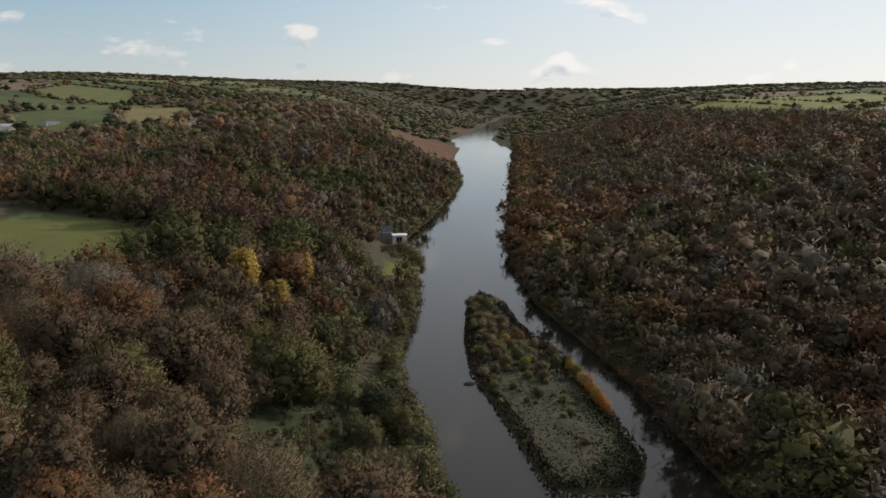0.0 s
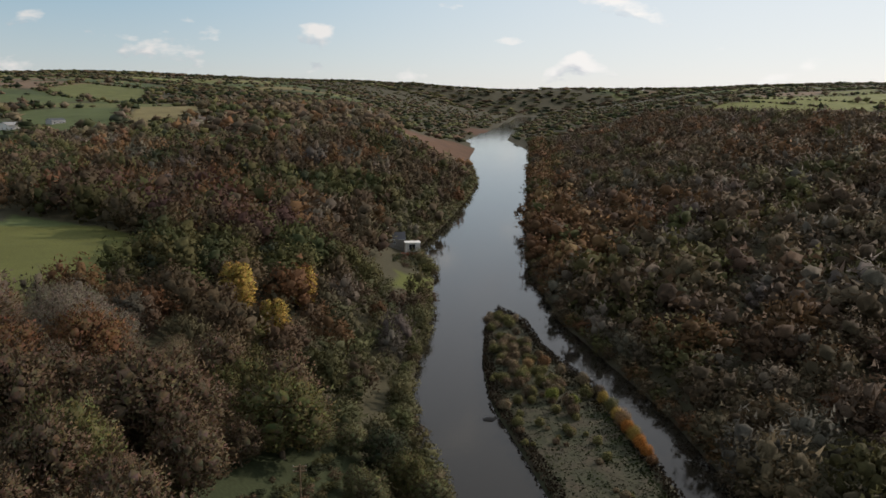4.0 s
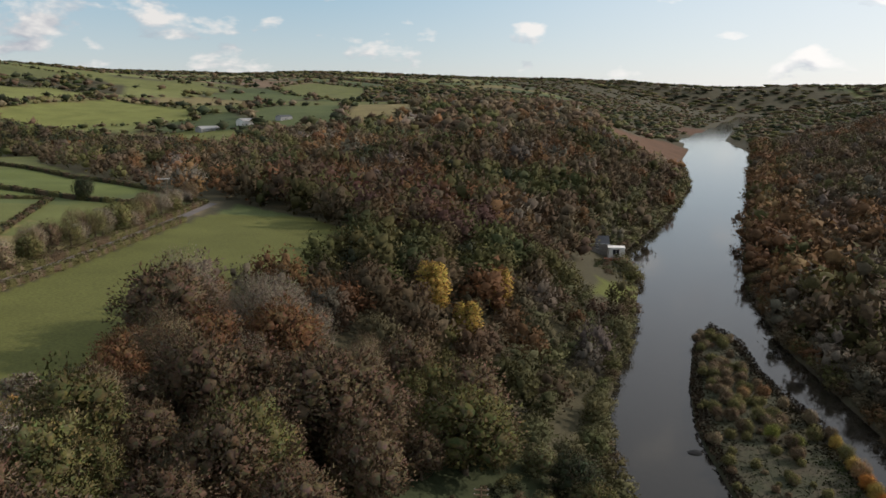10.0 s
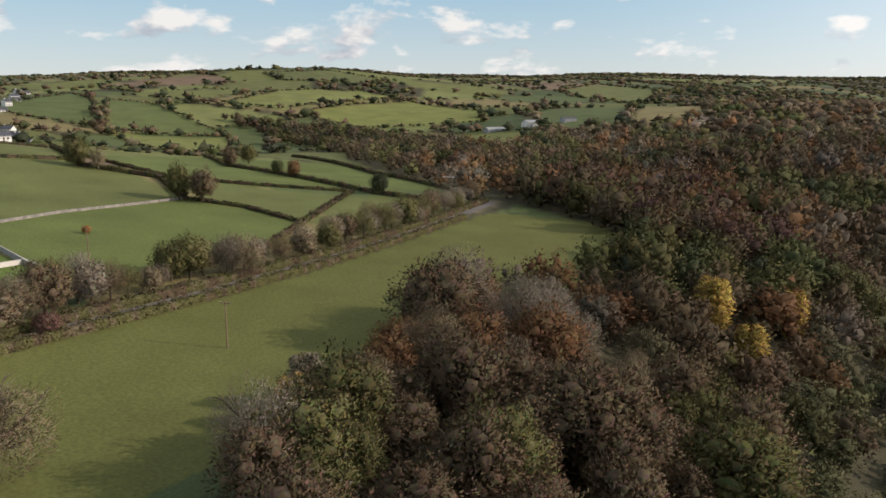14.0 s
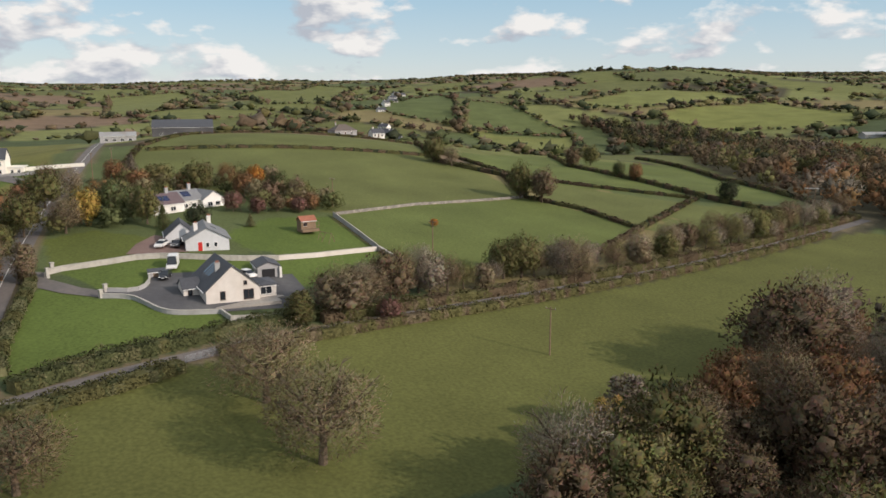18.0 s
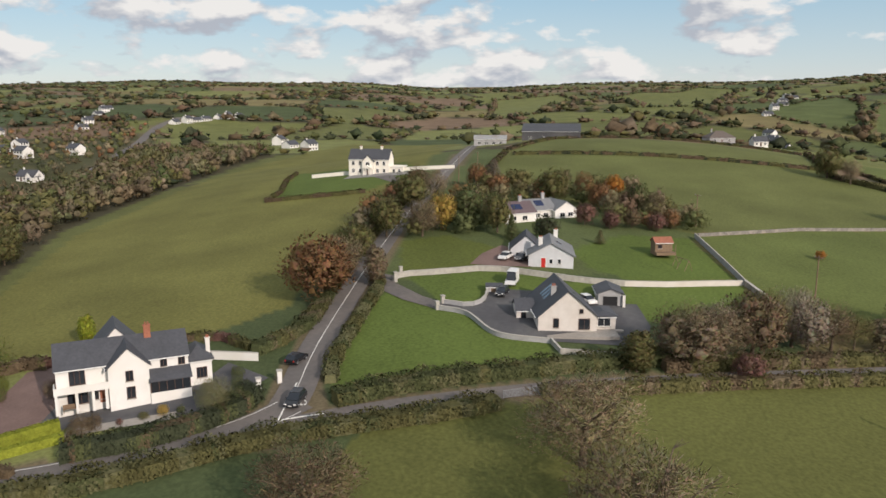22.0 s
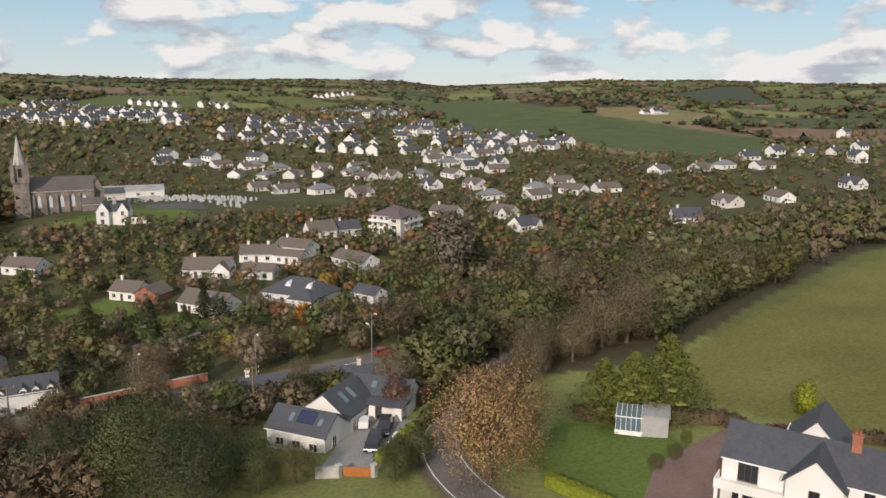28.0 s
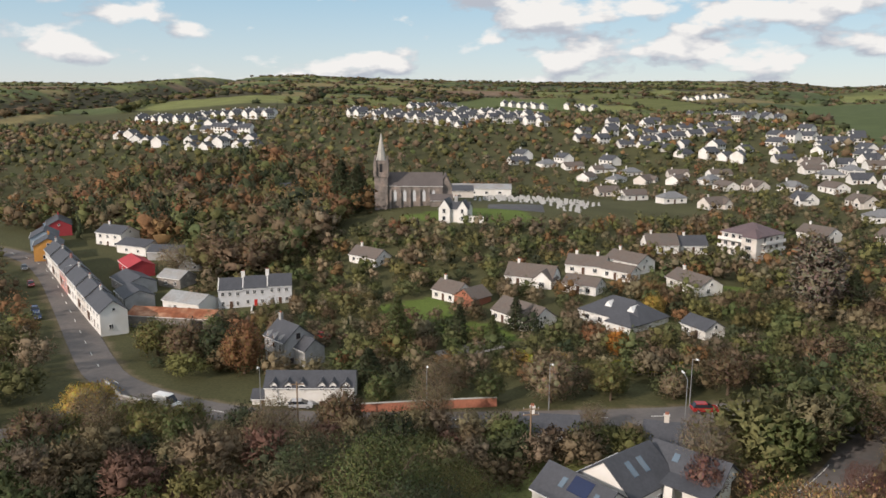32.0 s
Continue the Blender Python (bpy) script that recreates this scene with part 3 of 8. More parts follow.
GOLD = (1 + 5 ** 0.5) / 2
HEART_V = np.array([(-1, GOLD, 0), (1, GOLD, 0), (-1, -GOLD, 0), (1, -GOLD, 0), (0, -1, GOLD), (0, 1, GOLD), (0, -1, -GOLD), (0, 1, -GOLD), (GOLD, 0, -1), (GOLD, 0, 1), (-GOLD, 0, -1), (-GOLD, 0, 1)]) / 1.902
HEART_F = np.array([(0, 11, 5), (0, 5, 1), (0, 1, 7), (0, 7, 10), (0, 10, 11), (1, 5, 9), (5, 11, 4), (11, 10, 2), (10, 7, 6), (7, 1, 8), (3, 9, 4), (3, 4, 2), (3, 2, 6), (3, 6, 8), (3, 8, 9), (4, 9, 5), (2, 4, 11), (6, 2, 10), (8, 6, 7), (9, 8, 1)])

SEED_V = np.array([(1, 0, 0), (-1, 0, 0), (0, 1, 0), (0, -1, 0), (0, 0, 1), (0, 0, -1)], float)
SEED_F = np.array([(0, 2, 4), (2, 1, 4), (1, 3, 4), (3, 0, 4), (2, 0, 5), (1, 2, 5), (3, 1, 5), (0, 3, 5)])


def crown(seed, radius, height, low, leaves, size, lumps=14, shape="round", narrow=1.0, fill=0.86):
    """Corners, three to a face, and soft normals of an uneven crown from low to height: close leafy lumps with loose leaf clumps all over them."""
    rng = np.random.default_rng(seed)
    mids, outs, cores, bent = [], [], [], []
    deep = (height - low) / 2
    centre = np.array([0, 0, low + deep])
    size_of = np.array([radius, radius, deep])
    for k in range(lumps):
        u = (k + 0.5) / lumps
        ang = k * 2.4 + rng.uniform(-0.35, 0.35)
        if shape == "cone":
            away = radius * (1 - u) * 0.62
            c = np.array([math.cos(ang) * away, math.sin(ang) * away, low + u * (height - low)])
            r = np.array([radius * (1 - u) * 0.62 + 0.03] * 2 + [(height - low) / lumps * 1.6])
        elif shape == "tall":
            away = radius * 0.45
            c = np.array([math.cos(ang) * away, math.sin(ang) * away, low + u * (height - low) * 0.9])
            wide = radius * 0.55 * math.sin(math.pi * (0.15 + 0.75 * u)) + 0.02
            r = np.array([wide, wide, deep * 0.24])
        else:
            # spread over the dome, top first, the skirt lower down
            up = 0.95 - 1.8 * u
            d = np.array([math.cos(ang) * math.sqrt(1 - up * up), math.sin(ang) * math.sqrt(1 - up * up), up])
            c = centre + d * size_of * rng.uniform(0.5, 0.74)
            r = size_of * (0.24 + 0.66 / math.sqrt(lumps)) * rng.uniform(0.65, 1.25) * rng.uniform(0.75, 1.25, 3)
        n = leaves // lumps
        d = rng.normal(0, 1, (n, 3))
        d /= np.linalg.norm(d, axis=1, keepdims=True)
        mids.append(c + d * r * (0.45 + 0.75 * rng.random((n, 1)) ** 0.6))
        outs.append(d)
        if fill:
            solid, sides = (SEED_V, SEED_F) if lumps == 1 else (HEART_V, HEART_F)
            v = solid @ np.linalg.qr(rng.normal(0, 1, (3, 3)))[0]
            p = c + v * r * rng.uniform(0.6, 1.2, (len(v), 1)) * fill
            cores.append(p[sides].reshape(-1, 3))
            bent.append((0.5 * v + 0.9 * (p - centre) / size_of + np.array([0, 0, 0.25]) + rng.normal(0, 0.12, v.shape))[sides].reshape(-1, 3))
    mids, outs = np.concatenate(mids), np.concatenate(outs)
    q = leaf_quads(rng, mids, outs, size, narrow, 0.6 if lumps > 12 else 0.4)
    whole = (mids - centre) / size_of
    soft = np.repeat(0.5 * outs + 0.95 * whole + rng.normal(0, 0.14, outs.shape) + np.array([0, 0, 0.3]), 3, 0)
    if fill:
        q, soft = np.concatenate([q] + cores), np.concatenate([soft] + bent)
    return q, soft / (np.linalg.norm(soft, axis=1, keepdims=True) + 1e-9)


CROWNS = {}
for kind, shape, radius, height, low, narrow in (("oak", "round", 0.50, 1.0, 0.0, 0.8), ("ash", "round", 0.44, 1.0, 0.06, 0.12), ("willow", "round", 0.54, 1.0, 0.0, 0.6),
                                                 ("poplar", "tall", 0.24, 1.0, 0.10, 0.7), ("fir", "cone", 0.30, 1.0, 0.04, 0.4), ("bush", "round", 0.60, 1.0, -0.05, 0.8)):
    for level, (leaves, size, lumps) in {"near": (7000, 0.023, 30), "edge": (1500, 0.042, 20), "mid": (600, 0.052, 9), "far": (120, 0.086, 4), "tiny": (10, 0.24, 1), "dot": (4, 0.3, 1)}.items():
        CROWNS[kind, level] = [crown(100 * len(kind) + 7 * v + lumps, radius, height, low, leaves, size * (1.25 if kind == "ash" else 1.0), lumps, shape, 0.3 if kind == "ash" else narrow * 0.8, 1.1 if lumps == 1 else 0.6 if lumps < 6 else 0.46 if lumps < 12 else 0.42) for v in range(3)]
# finer crowns for the trees that the way passes nearest
for kind, radius, low, narrow in (("oak", 0.50, -0.02, 0.6), ("willow", 0.54, 0.0, 0.5), ("bush", 0.60, -0.05, 0.6)):
    CROWNS[kind, "fine"] = [crown(700 + v, radius, 1.0, low, 32000, 0.0095, 40, "round", narrow, 0.0) for v in range(1)]
CROWNS["fir", "fine"] = [crown(740, 0.30, 1.0, 0.04, 16000, 0.013, 30, "cone", 0.35, 0.3)]
# nearly bare crowns of fine twigs
CROWNS["ash", "bare"] = [crown(900 + v, 0.44, 1.0, 0.04, 13000, 0.024, 36, "round", 0.10, 0.0) for v in range(3)]


TINTS = {"rust": (0.140, 0.080, 0.040), "brown": (0.098, 0.073, 0.045), "dun": (0.130, 0.105, 0.066), "olive": (0.092, 0.088, 0.036), "green": (0.068, 0.077, 0.033), "deep": (0.040, 0.047, 0.026),
         "willow": (0.115, 0.113, 0.056), "gold": (0.25, 0.18, 0.048), "orange": (0.27, 0.12, 0.03), "grey": (0.140, 0.120, 0.092), "bright": (0.20, 0.225, 0.03), "lime": (0.105, 0.118, 0.030), "tan": (0.19, 0.125, 0.062), "wine": (0.110, 0.062, 0.050)}


def plant_many(name, label, spots, category="woodland", boost=1.0):
    """Joined crowns: spots are (x, y, height, spread, kind, level, tint)."""
    rng = np.random.default_rng(len(spots))
    vs, ns, cs = [], [], []
    floor = ground_z(np.array([p[0] for p in spots]), np.array([p[1] for p in spots]))
    for (x, y, h, spread, kind, level, tint), z in zip(spots, floor):
        q, n = CROWNS[kind, level][rng.integers(3)]
        a = rng.uniform(0, 6.28)
        c, s = math.cos(a) * h * spread, math.sin(a) * h * spread
        cn, sn = math.cos(a), math.sin(a)
        ns.append(np.stack([cn * n[:, 0] - sn * n[:, 1], sn * n[:, 0] + cn * n[:, 1], n[:, 2]], -1))
        vs.append(np.stack([x + c * q[:, 0] - s * q[:, 1], y + s * q[:, 0] + c * q[:, 1], z + h * q[:, 2]], -1))
        base = np.array(TINTS[tint]) * boost * rng.uniform(0.82, 1.18) * rng.uniform(0.93, 1.07, 3)
        leafy = np.repeat(rng.uniform(0.87, 1.13, (len(q) // 3, 1)), 3, 0)
        cs.append(base * leafy)
    v = np.concatenate(vs)
    me = mesh_of(name, v, np.arange(len(v)).reshape(-1, 3), M["leaf"], np.concatenate(cs), normals=np.concatenate(ns))
    return tagged(new(name, me), label, category, kind="stuff")


def scatter(poly, gap, seed):
    """Uneven points inside a polygon, about gap metres apart."""
    rng = np.random.default_rng(seed)
    xs, ys = [p[0] for p in poly], [p[1] for p in poly]
    gx, gy = np.meshgrid(np.arange(min(xs), max(xs), gap), np.arange(min(ys), max(ys), gap))
    gx, gy = (gx + rng.uniform(-0.42, 0.42, gx.shape) * gap).ravel(), (gy + rng.uniform(-0.42, 0.42, gy.shape) * gap).ravel()
    k = inside(gx, gy, poly)
    return list(zip(gx[k], gy[k]))


def off_water(x, y, room=2.0):
    return x < np.interp(y, BANK_Y, BANK_L) - room or x > np.interp(y, BANK_Y, BANK_R) + room


rng = np.random.default_rng(5)
CLEARING = [(-36, 98), (-19, 106), (-18, 137), (-25, 165), (-32, 148), (-37, 118)]


def wood_tint(x, y):
    """Patches of one kind of tree."""
    v = math.sin(x / 23 + 2 * math.sin(y / 31)) + math.sin(y / 27 + 1.5 * math.sin(x / 19)) + rng.normal(0, 0.5)
    return "deep" if v < -2.2 else "green" if v < -1.75 else "olive" if v < -0.85 else "brown" if v < 0.6 else "dun" if v < 1.0 else "rust" if v < 1.7 else "grey"


spots, WOOD_EDGE = [], []
for x, y in scatter(WEST_WOOD, 8.8, 11):
    if off_water(x, y, 1.5) and min(math.hypot(x + 60, y - 224), math.hypot(x + 47, y - 250), math.hypot(x + 49, y - 216)) > 5.5 and math.hypot(x + 87, y - 297) > 8 and not (306 < y < 402 and x > -35) and not inside(np.array([x]), np.array([y]), CLEARING)[0]:
        bank = float(np.interp(y, BANK_Y, BANK_L)) - x
        d = math.hypot(x + 12, y - 30)
        tint = "willow" if bank < 26 and rng.random() < 0.7 else wood_tint(x, y)
        kind = "willow" if tint == "willow" else "ash" if tint in ("grey", "dun") else "oak"
        h = rng.uniform(6.5, 10.5) if kind == "willow" else rng.uniform(7.5, 12) if rng.random() < 0.65 else rng.uniform(12, 16.5)
        if -215 < x < -70 and 270 < y < 400:
            h, kind, tint = rng.uniform(12, 17), "oak", ("brown", "wine", "brown", "rust", "brown", "olive")[rng.integers(6)]
        wide = rng.uniform(0.85, 1.2)
        if d < 170 and len(WOOD_EDGE) < 120:
            WOOD_EDGE.append((x, y, h, kind, tint, wide))
        else:
            spots.append((x, y, h, wide, kind, "edge" if d < 165 else "mid" if d < 300 else "far", tint))
plant_many("wood", "autumn woodland of brown and olive trees on the river slope", spots, boost=0.95)
EAST_WOOD = [(56, 110), (50, 180), (34, 262), (32, 330), (34, 420), (40, 520), (58, 655), (90, 950), (110, 1240), (330, 1300), (420, 900), (330, 600), (420, 420), (420, 250), (330, 110)]
spots = []
for x, y in scatter(EAST_WOOD, 10.2, 12):
    d = math.hypot(x, y - 20)
    if off_water(x, y, 1.0):
        v = math.sin(x / 33 + 1.5 * math.sin(y / 41)) + rng.normal(0, 0.5)
        tint = "rust" if v > 1.05 else "brown" if v > 0.1 else "grey" if v > -0.25 else "dun" if v > -0.6 else "brown" if v > -1.15 else "olive"
        edge_off = x - float(np.interp(y, BANK_Y, BANK_R))
        if edge_off < 32 and rng.random() < 0.7:
            tint = ("rust", "rust", "tan", "olive")[rng.integers(4)] if y > 310 else ("olive", "dun", "brown", "grey")[rng.integers(4)]
        spots.append((x, y, rng.uniform(8, 12) if rng.random() < 0.6 else rng.uniform(12, 18), rng.uniform(1.0, 1.4), "ash" if tint in ("grey", "dun") else "oak", "mid" if d < 240 else "far", tint))
plant_many("wood", "dark brown and rust autumn woodland on the far bank", spots, boost=1.0)

# hedgerows and copses of the far land
frng = np.random.default_rng(8)


def grid(step, near, far):
    """Uneven points of the far land between two distances."""
    x, y = (v.ravel() for v in np.meshgrid(np.arange(-far - 60, far, step), np.arange(-far, far + 60, step)))
    x, y = x + frng.uniform(-0.45, 0.45, x.shape) * step, y + frng.uniform(-0.45, 0.45, y.shape) * step
    r = np.hypot(x + 60, y - 30)
    k = (r > near) & (r < far) & ~((x > 700) & (np.abs(y) < 500))
    x, y, r = x[k], y[k], r[k]
    k = ground_z(x, y) > 1.5
    return x[k], y[k], r[k]


def apart(x, y, polys):
    ok = np.ones(len(x), bool)
    for poly in polys:
        ok &= ~inside(x, y, poly)
    return ok


NEAR_LAND = [COW_FIELD, BIG_FIELD, WEST_WOOD, EAST_WOOD, VILLAGE, [(-420, 60), (-440, 240), (-430, 420), (-180, 340), (-120, 110), (-300, 40)]]
FIELDS = [p for p, c in HILL_FIELDS] + [p for p, c in PATCHES[15:]]
HEDGE_TINTS = ("olive", "brown", "deep", "green", "dun", "brown", "deep")
spots = []
x, y, r = grid(13.0, 330, 1000)
k = (wooded(x, y) > 0.62) & apart(x, y, NEAR_LAND[:5] + FIELDS)
spots += [(px, py, rng.uniform(7, 12.5), 1.25, ("oak", "ash")[rng.integers(2)], "far" if pr < 640 else "tiny", wood_tint(px, py)) for px, py, pr in zip(x[k], y[k], r[k])]
x, y, r = grid(24.0, 1000, 3700)
k = (wooded(x, y) > 0.62) & apart(x, y, NEAR_LAND[3:5] + FIELDS) & (frng.random(len(x)) < np.clip(1.5 - r / 2600, 0.25, 0.85))
spots += [(px, py, rng.uniform(8, 12) * (1 - pr / 9000), 1.3 + pr / 2000, "oak", "dot", ("brown", "olive", "deep", "brown", "green")[rng.integers(5)]) for px, py, pr in zip(x[k], y[k], r[k])]
x, y, r = grid(44.0, 3500, 4850)
k = (y > 2000) & (frng.random(len(x)) < 0.6)
spots += [(px, py, rng.uniform(10, 16), 3.4, "oak", "dot", ("brown", "olive", "deep")[rng.integers(3)]) for px, py in zip(x[k], y[k])]
for step, near, far, wide in ((7.0, 330, 1100, 4.6), (14.0, 1100, 2300, 7.0), (26.0, 2300, 3800, 11.0)):
    x, y, r = grid(step, near, far)
    k = (cell_of(x, y)[1] < wide) & (wooded(x, y) <= 0.62) & apart(x, y, NEAR_LAND + FIELDS)
    for line, width in ROADS:
        k &= near_line(x, y, line) > width / 2 + 2
    for px, py in zip(x[k], y[k]):
        tall = rng.random() < 0.3
        spots.append((px, py, rng.uniform(7, 12) if tall else rng.uniform(2.6, 4.8) * (1 + step / 60), (1.2 if tall else 1.9) * (1 + step / 40), "oak" if tall else "bush", "tiny" if step < 10 else "dot", HEDGE_TINTS[rng.integers(7)]))
for poly, c in HILL_FIELDS:
    for px, py, h in along(poly + poly[:1], 6.0):
        tall = rng.random() < 0.13
        spots.append((px + rng.uniform(-1, 1), py + rng.uniform(-1, 1), rng.uniform(7, 11) if tall else rng.uniform(2.4, 4.2), 1.25 if tall else 1.8, "oak" if tall else "bush", "tiny", HEDGE_TINTS[rng.integers(7)]))
plant_many("hedgerows", "dark hedgerows and copses between distant fields", spots, "hedgerow", 1.3)
# shrubs along both river banks
spots = []
for y in np.arange(118, 900, 3.2):
    for edge, sgn in ((float(np.interp(y, BANK_Y, BANK_L)), -1), (float(np.interp(y, BANK_Y, BANK_R)), 1)):
        x = edge + sgn * rng.uniform(-0.5, 3.0)
        if not (sgn < 0 and 318 < y < 350):
            spots.append((x, y + rng.uniform(-1, 1), rng.uniform(2.5, 5.5), 1.3, "bush", "mid" if y < 420 else "far", ("willow", "olive", "brown", "willow")[rng.integers(4)] if sgn < 0 else ("brown", "dun", "olive", "rust")[rng.integers(4)]))
for x, y in scatter(CLEARING, 2.6, 14) + scatter([(-32, 356), (-14, 356), (-12, 386), (-28, 390)], 3.2, 15):
    if not inside(np.array([x]), np.array([y]), PATCHES[18][0])[0]:
        spots.append((x, y, rng.uniform(0.7, 2.4) * rng.uniform(0.6, 1.1), 1.5, "bush", "mid", ("deep", "olive", "green", "brown")[rng.integers(4)]))
plant_many("bank_shrubs", "overhanging willow shrubs along the river banks", spots, "shrubs")


# ---- building kit ----
class Shape:
    """Corners and faces of one part, gathered piece by piece."""

    def __init__(self):
        self.v, self.f = [], []

    def add(self, verts, faces):
        k = len(self.v)
        self.v += [tuple(p) for p in verts]
        self.f += [tuple(i + k for i in face) for face in faces]
        return self

    def box(self, x0, y0, z0, x1, y1, z1):
        return self.add([(x0, y0, z0), (x1, y0, z0), (x1, y1, z0), (x0, y1, z0), (x0, y0, z1), (x1, y0, z1), (x1, y1, z1), (x0, y1, z1)],
                        [(3, 2, 1, 0), (4, 5, 6, 7), (0, 1, 5, 4), (1, 2, 6, 5), (2, 3, 7, 6), (3, 0, 4, 7)])

    def prism(self, a, b):
        """A closed solid between two outlines with as many corners."""
        n = len(a)
        sides = [(i, (i + 1) % n, n + (i + 1) % n, n + i) for i in range(n)]
        return self.add(list(a) + list(b), [tuple(range(n - 1, -1, -1)), tuple(range(n, 2 * n))] + sides)

    def tube(self, p, q, r0, r1, n=6):
        p, q = Vector(p), Vector(q)
        d = (q - p).normalized()
        s = d.orthogonal().normalized()
        t = d.cross(s)
        ring = [(math.cos(6.2832 * k / n), math.sin(6.2832 * k / n)) for k in range(n)]
        return self.prism([p + (s * c + t * e) * r0 for c, e in ring], [q + (s * c + t * e) * r1 for c, e in ring])

    def mesh(self, name, *mats):
        me = bpy.data.meshes.new(name)
        me.from_pydata(self.v, [], self.f)
        for m in mats:
            me.materials.append(m)
        return me


def part(name, shape, mat, parent, label="", at=None):
    """Links a shape or a mesh as one object under a thing or a part."""
    data = shape.mesh(name, mat) if isinstance(shape, Shape) else shape
    if isinstance(shape, Shape):
        b = bmesh.new()
        b.from_mesh(data)
        bmesh.ops.recalc_face_normals(b, faces=b.faces)
        b.to_mesh(data)
        b.free()
    ob = new(name, data)
    ob.parent = parent
    if at is not None:
        ob.matrix_basis = at
    return tagged(ob, label)


def thing(name, label, category, x, y, head=0.0, z=None, group=""):
    ob = new(name)
    ob.empty_display_size = 0.5
    ob.matrix_basis = pose(x, y, float(ground_z(x, y)) if z is None else z, 0, 0, head)
    return tagged(ob, label, category, group)


def gable(parent, x, y, w, d, eave, rise, wall, roof, along_x=True, over=0.35, hip=False, low=-1.5):
    """Walls and a pitched roof over a rectangle whose near left corner is x, y."""
    top = eave + rise
    s = Shape()
    if hip:
        s.box(x, y, low, x + w, y + d, eave)
    elif along_x:
        s.prism([(x, y, low), (x, y + d, low), (x, y + d, eave), (x, y + d / 2, top), (x, y, eave)], [(x + w, y, low), (x + w, y + d, low), (x + w, y + d, eave), (x + w, y + d / 2, top), (x + w, y, eave)])
    else:
        s.prism([(x, y, low), (x + w, y, low), (x + w, y, eave), (x + w / 2, y, top), (x, y, eave)], [(x, y + d, low), (x + w, y + d, low), (x + w, y + d, eave), (x + w / 2, y + d, top), (x, y + d, eave)])
    part("wall", s, wall, parent)
    r, t = Shape(), 0.16
    if hip:
        o = over
        z0, m = eave - 0.02, min(w, d) / 2
        a, b = ((x + m, y + d / 2), (x + w - m, y + d / 2)) if w >= d else ((x + w / 2, y + m), (x + w / 2, y + d - m))
        base = [(x - o, y - o), (x + w + o, y - o), (x + w + o, y + d + o), (x - o, y + d + o)]
        v = [(*p, z0) for p in base] + [(*p, z0 + t) for p in base] + [(*a, top + t), (*b, top + t)]
        near = [(4, 5, 9, 8), (5, 6, 9), (6, 7, 8, 9), (7, 4, 8)] if w >= d else [(4, 5, 8), (5, 6, 9, 8), (6, 7, 9), (7, 4, 8, 9)]
        r.add(v, [(3, 2, 1, 0), (0, 1, 5, 4), (1, 2, 6, 5), (2, 3, 7, 6), (3, 0, 4, 7)] + near)
    else:
        span = d if along_x else w
        drop = over * rise / (span / 2)
        for side in (0, 1):
            e, m = (-over, span / 2) if side == 0 else (span + over, span / 2)
            prof = [(e, eave - drop + 0.03), (m, top + 0.03), (m, top + 0.03 + t * 1.2), (e, eave - drop + 0.03 + t)]
            if along_x:
                r.prism([(x - over * 0.7, y + u, h) for u, h in prof], [(x + w + over * 0.7, y + u, h) for u, h in prof])
            else:
                r.prism([(x + u, y - over * 0.7, h) for u, h in prof], [(x + u, y + d + over * 0.7, h) for u, h in prof])
    part("roof", r, roof, parent)
    g = Shape()
    if along_x or hip:
        g.box(x - 0.1, y - over - 0.12, eave - 0.22, x + w + 0.1, y - over, eave - 0.10)
    else:
        g.box(x - over - 0.12, y - 0.1, eave - 0.22, x - over, y + d + 0.1, eave - 0.10)
    part("gutter", g, M["frame"], parent)


TURN = {"front": 0, "right": 90, "back": 180, "left": -90}
WINDOWS = {}


def window(parent, side, x, y, z, w, h, frame="frame", bars=1, simple=False):
    """A window whose lower left corner, seen from outside, is x, y, z; its outside looks away from the side."""
    key = (w, h, frame)
    if key not in WINDOWS:
        e = 0.08
        out, inn = [(0, 0), (w, 0), (w, h), (0, h)], [(e, e), (w - e, e), (w - e, h - e), (e, h - e)]
        ring = Shape()
        ring.v = [(u, yy, v) for yy in (-0.06, 0.05) for loop in (out, inn) for u, v in loop]
        for i in range(4):
            j = (i + 1) % 4
            ring.f += [(i, j, 4 + j, 4 + i), (8 + j, 8 + i, 12 + i, 12 + j), (j, i, 8 + i, 8 + j), (4 + i, 4 + j, 12 + j, 12 + i)]
        WINDOWS[key] = (ring.mesh("window", M[frame]), Shape().box(e, -0.025, e, w - e, 0.02, h - e).mesh("pane", M["glass"]),
                        Shape().box(-0.03, -0.05, e, 0.03, 0.03, h - e).mesh("glazing_bar", M[frame]), Shape().box(-0.08, -0.14, -0.11, w + 0.08, 0.05, -0.004).mesh("sill", M["wallstone"]))
    ring, pane, rod, sill = WINDOWS[key]
    ob = part("window", ring, None, parent, at=pose(x, y, z, 0, 0, TURN[side]))
    part("pane", pane, None, ob)
    if not simple:
        part("sill", sill, None, ob)
        for k in range(bars):
            part("glazing_bar", rod, None, ob, at=pose(w * (k + 1) / (bars + 1), 0, 0))
    return ob


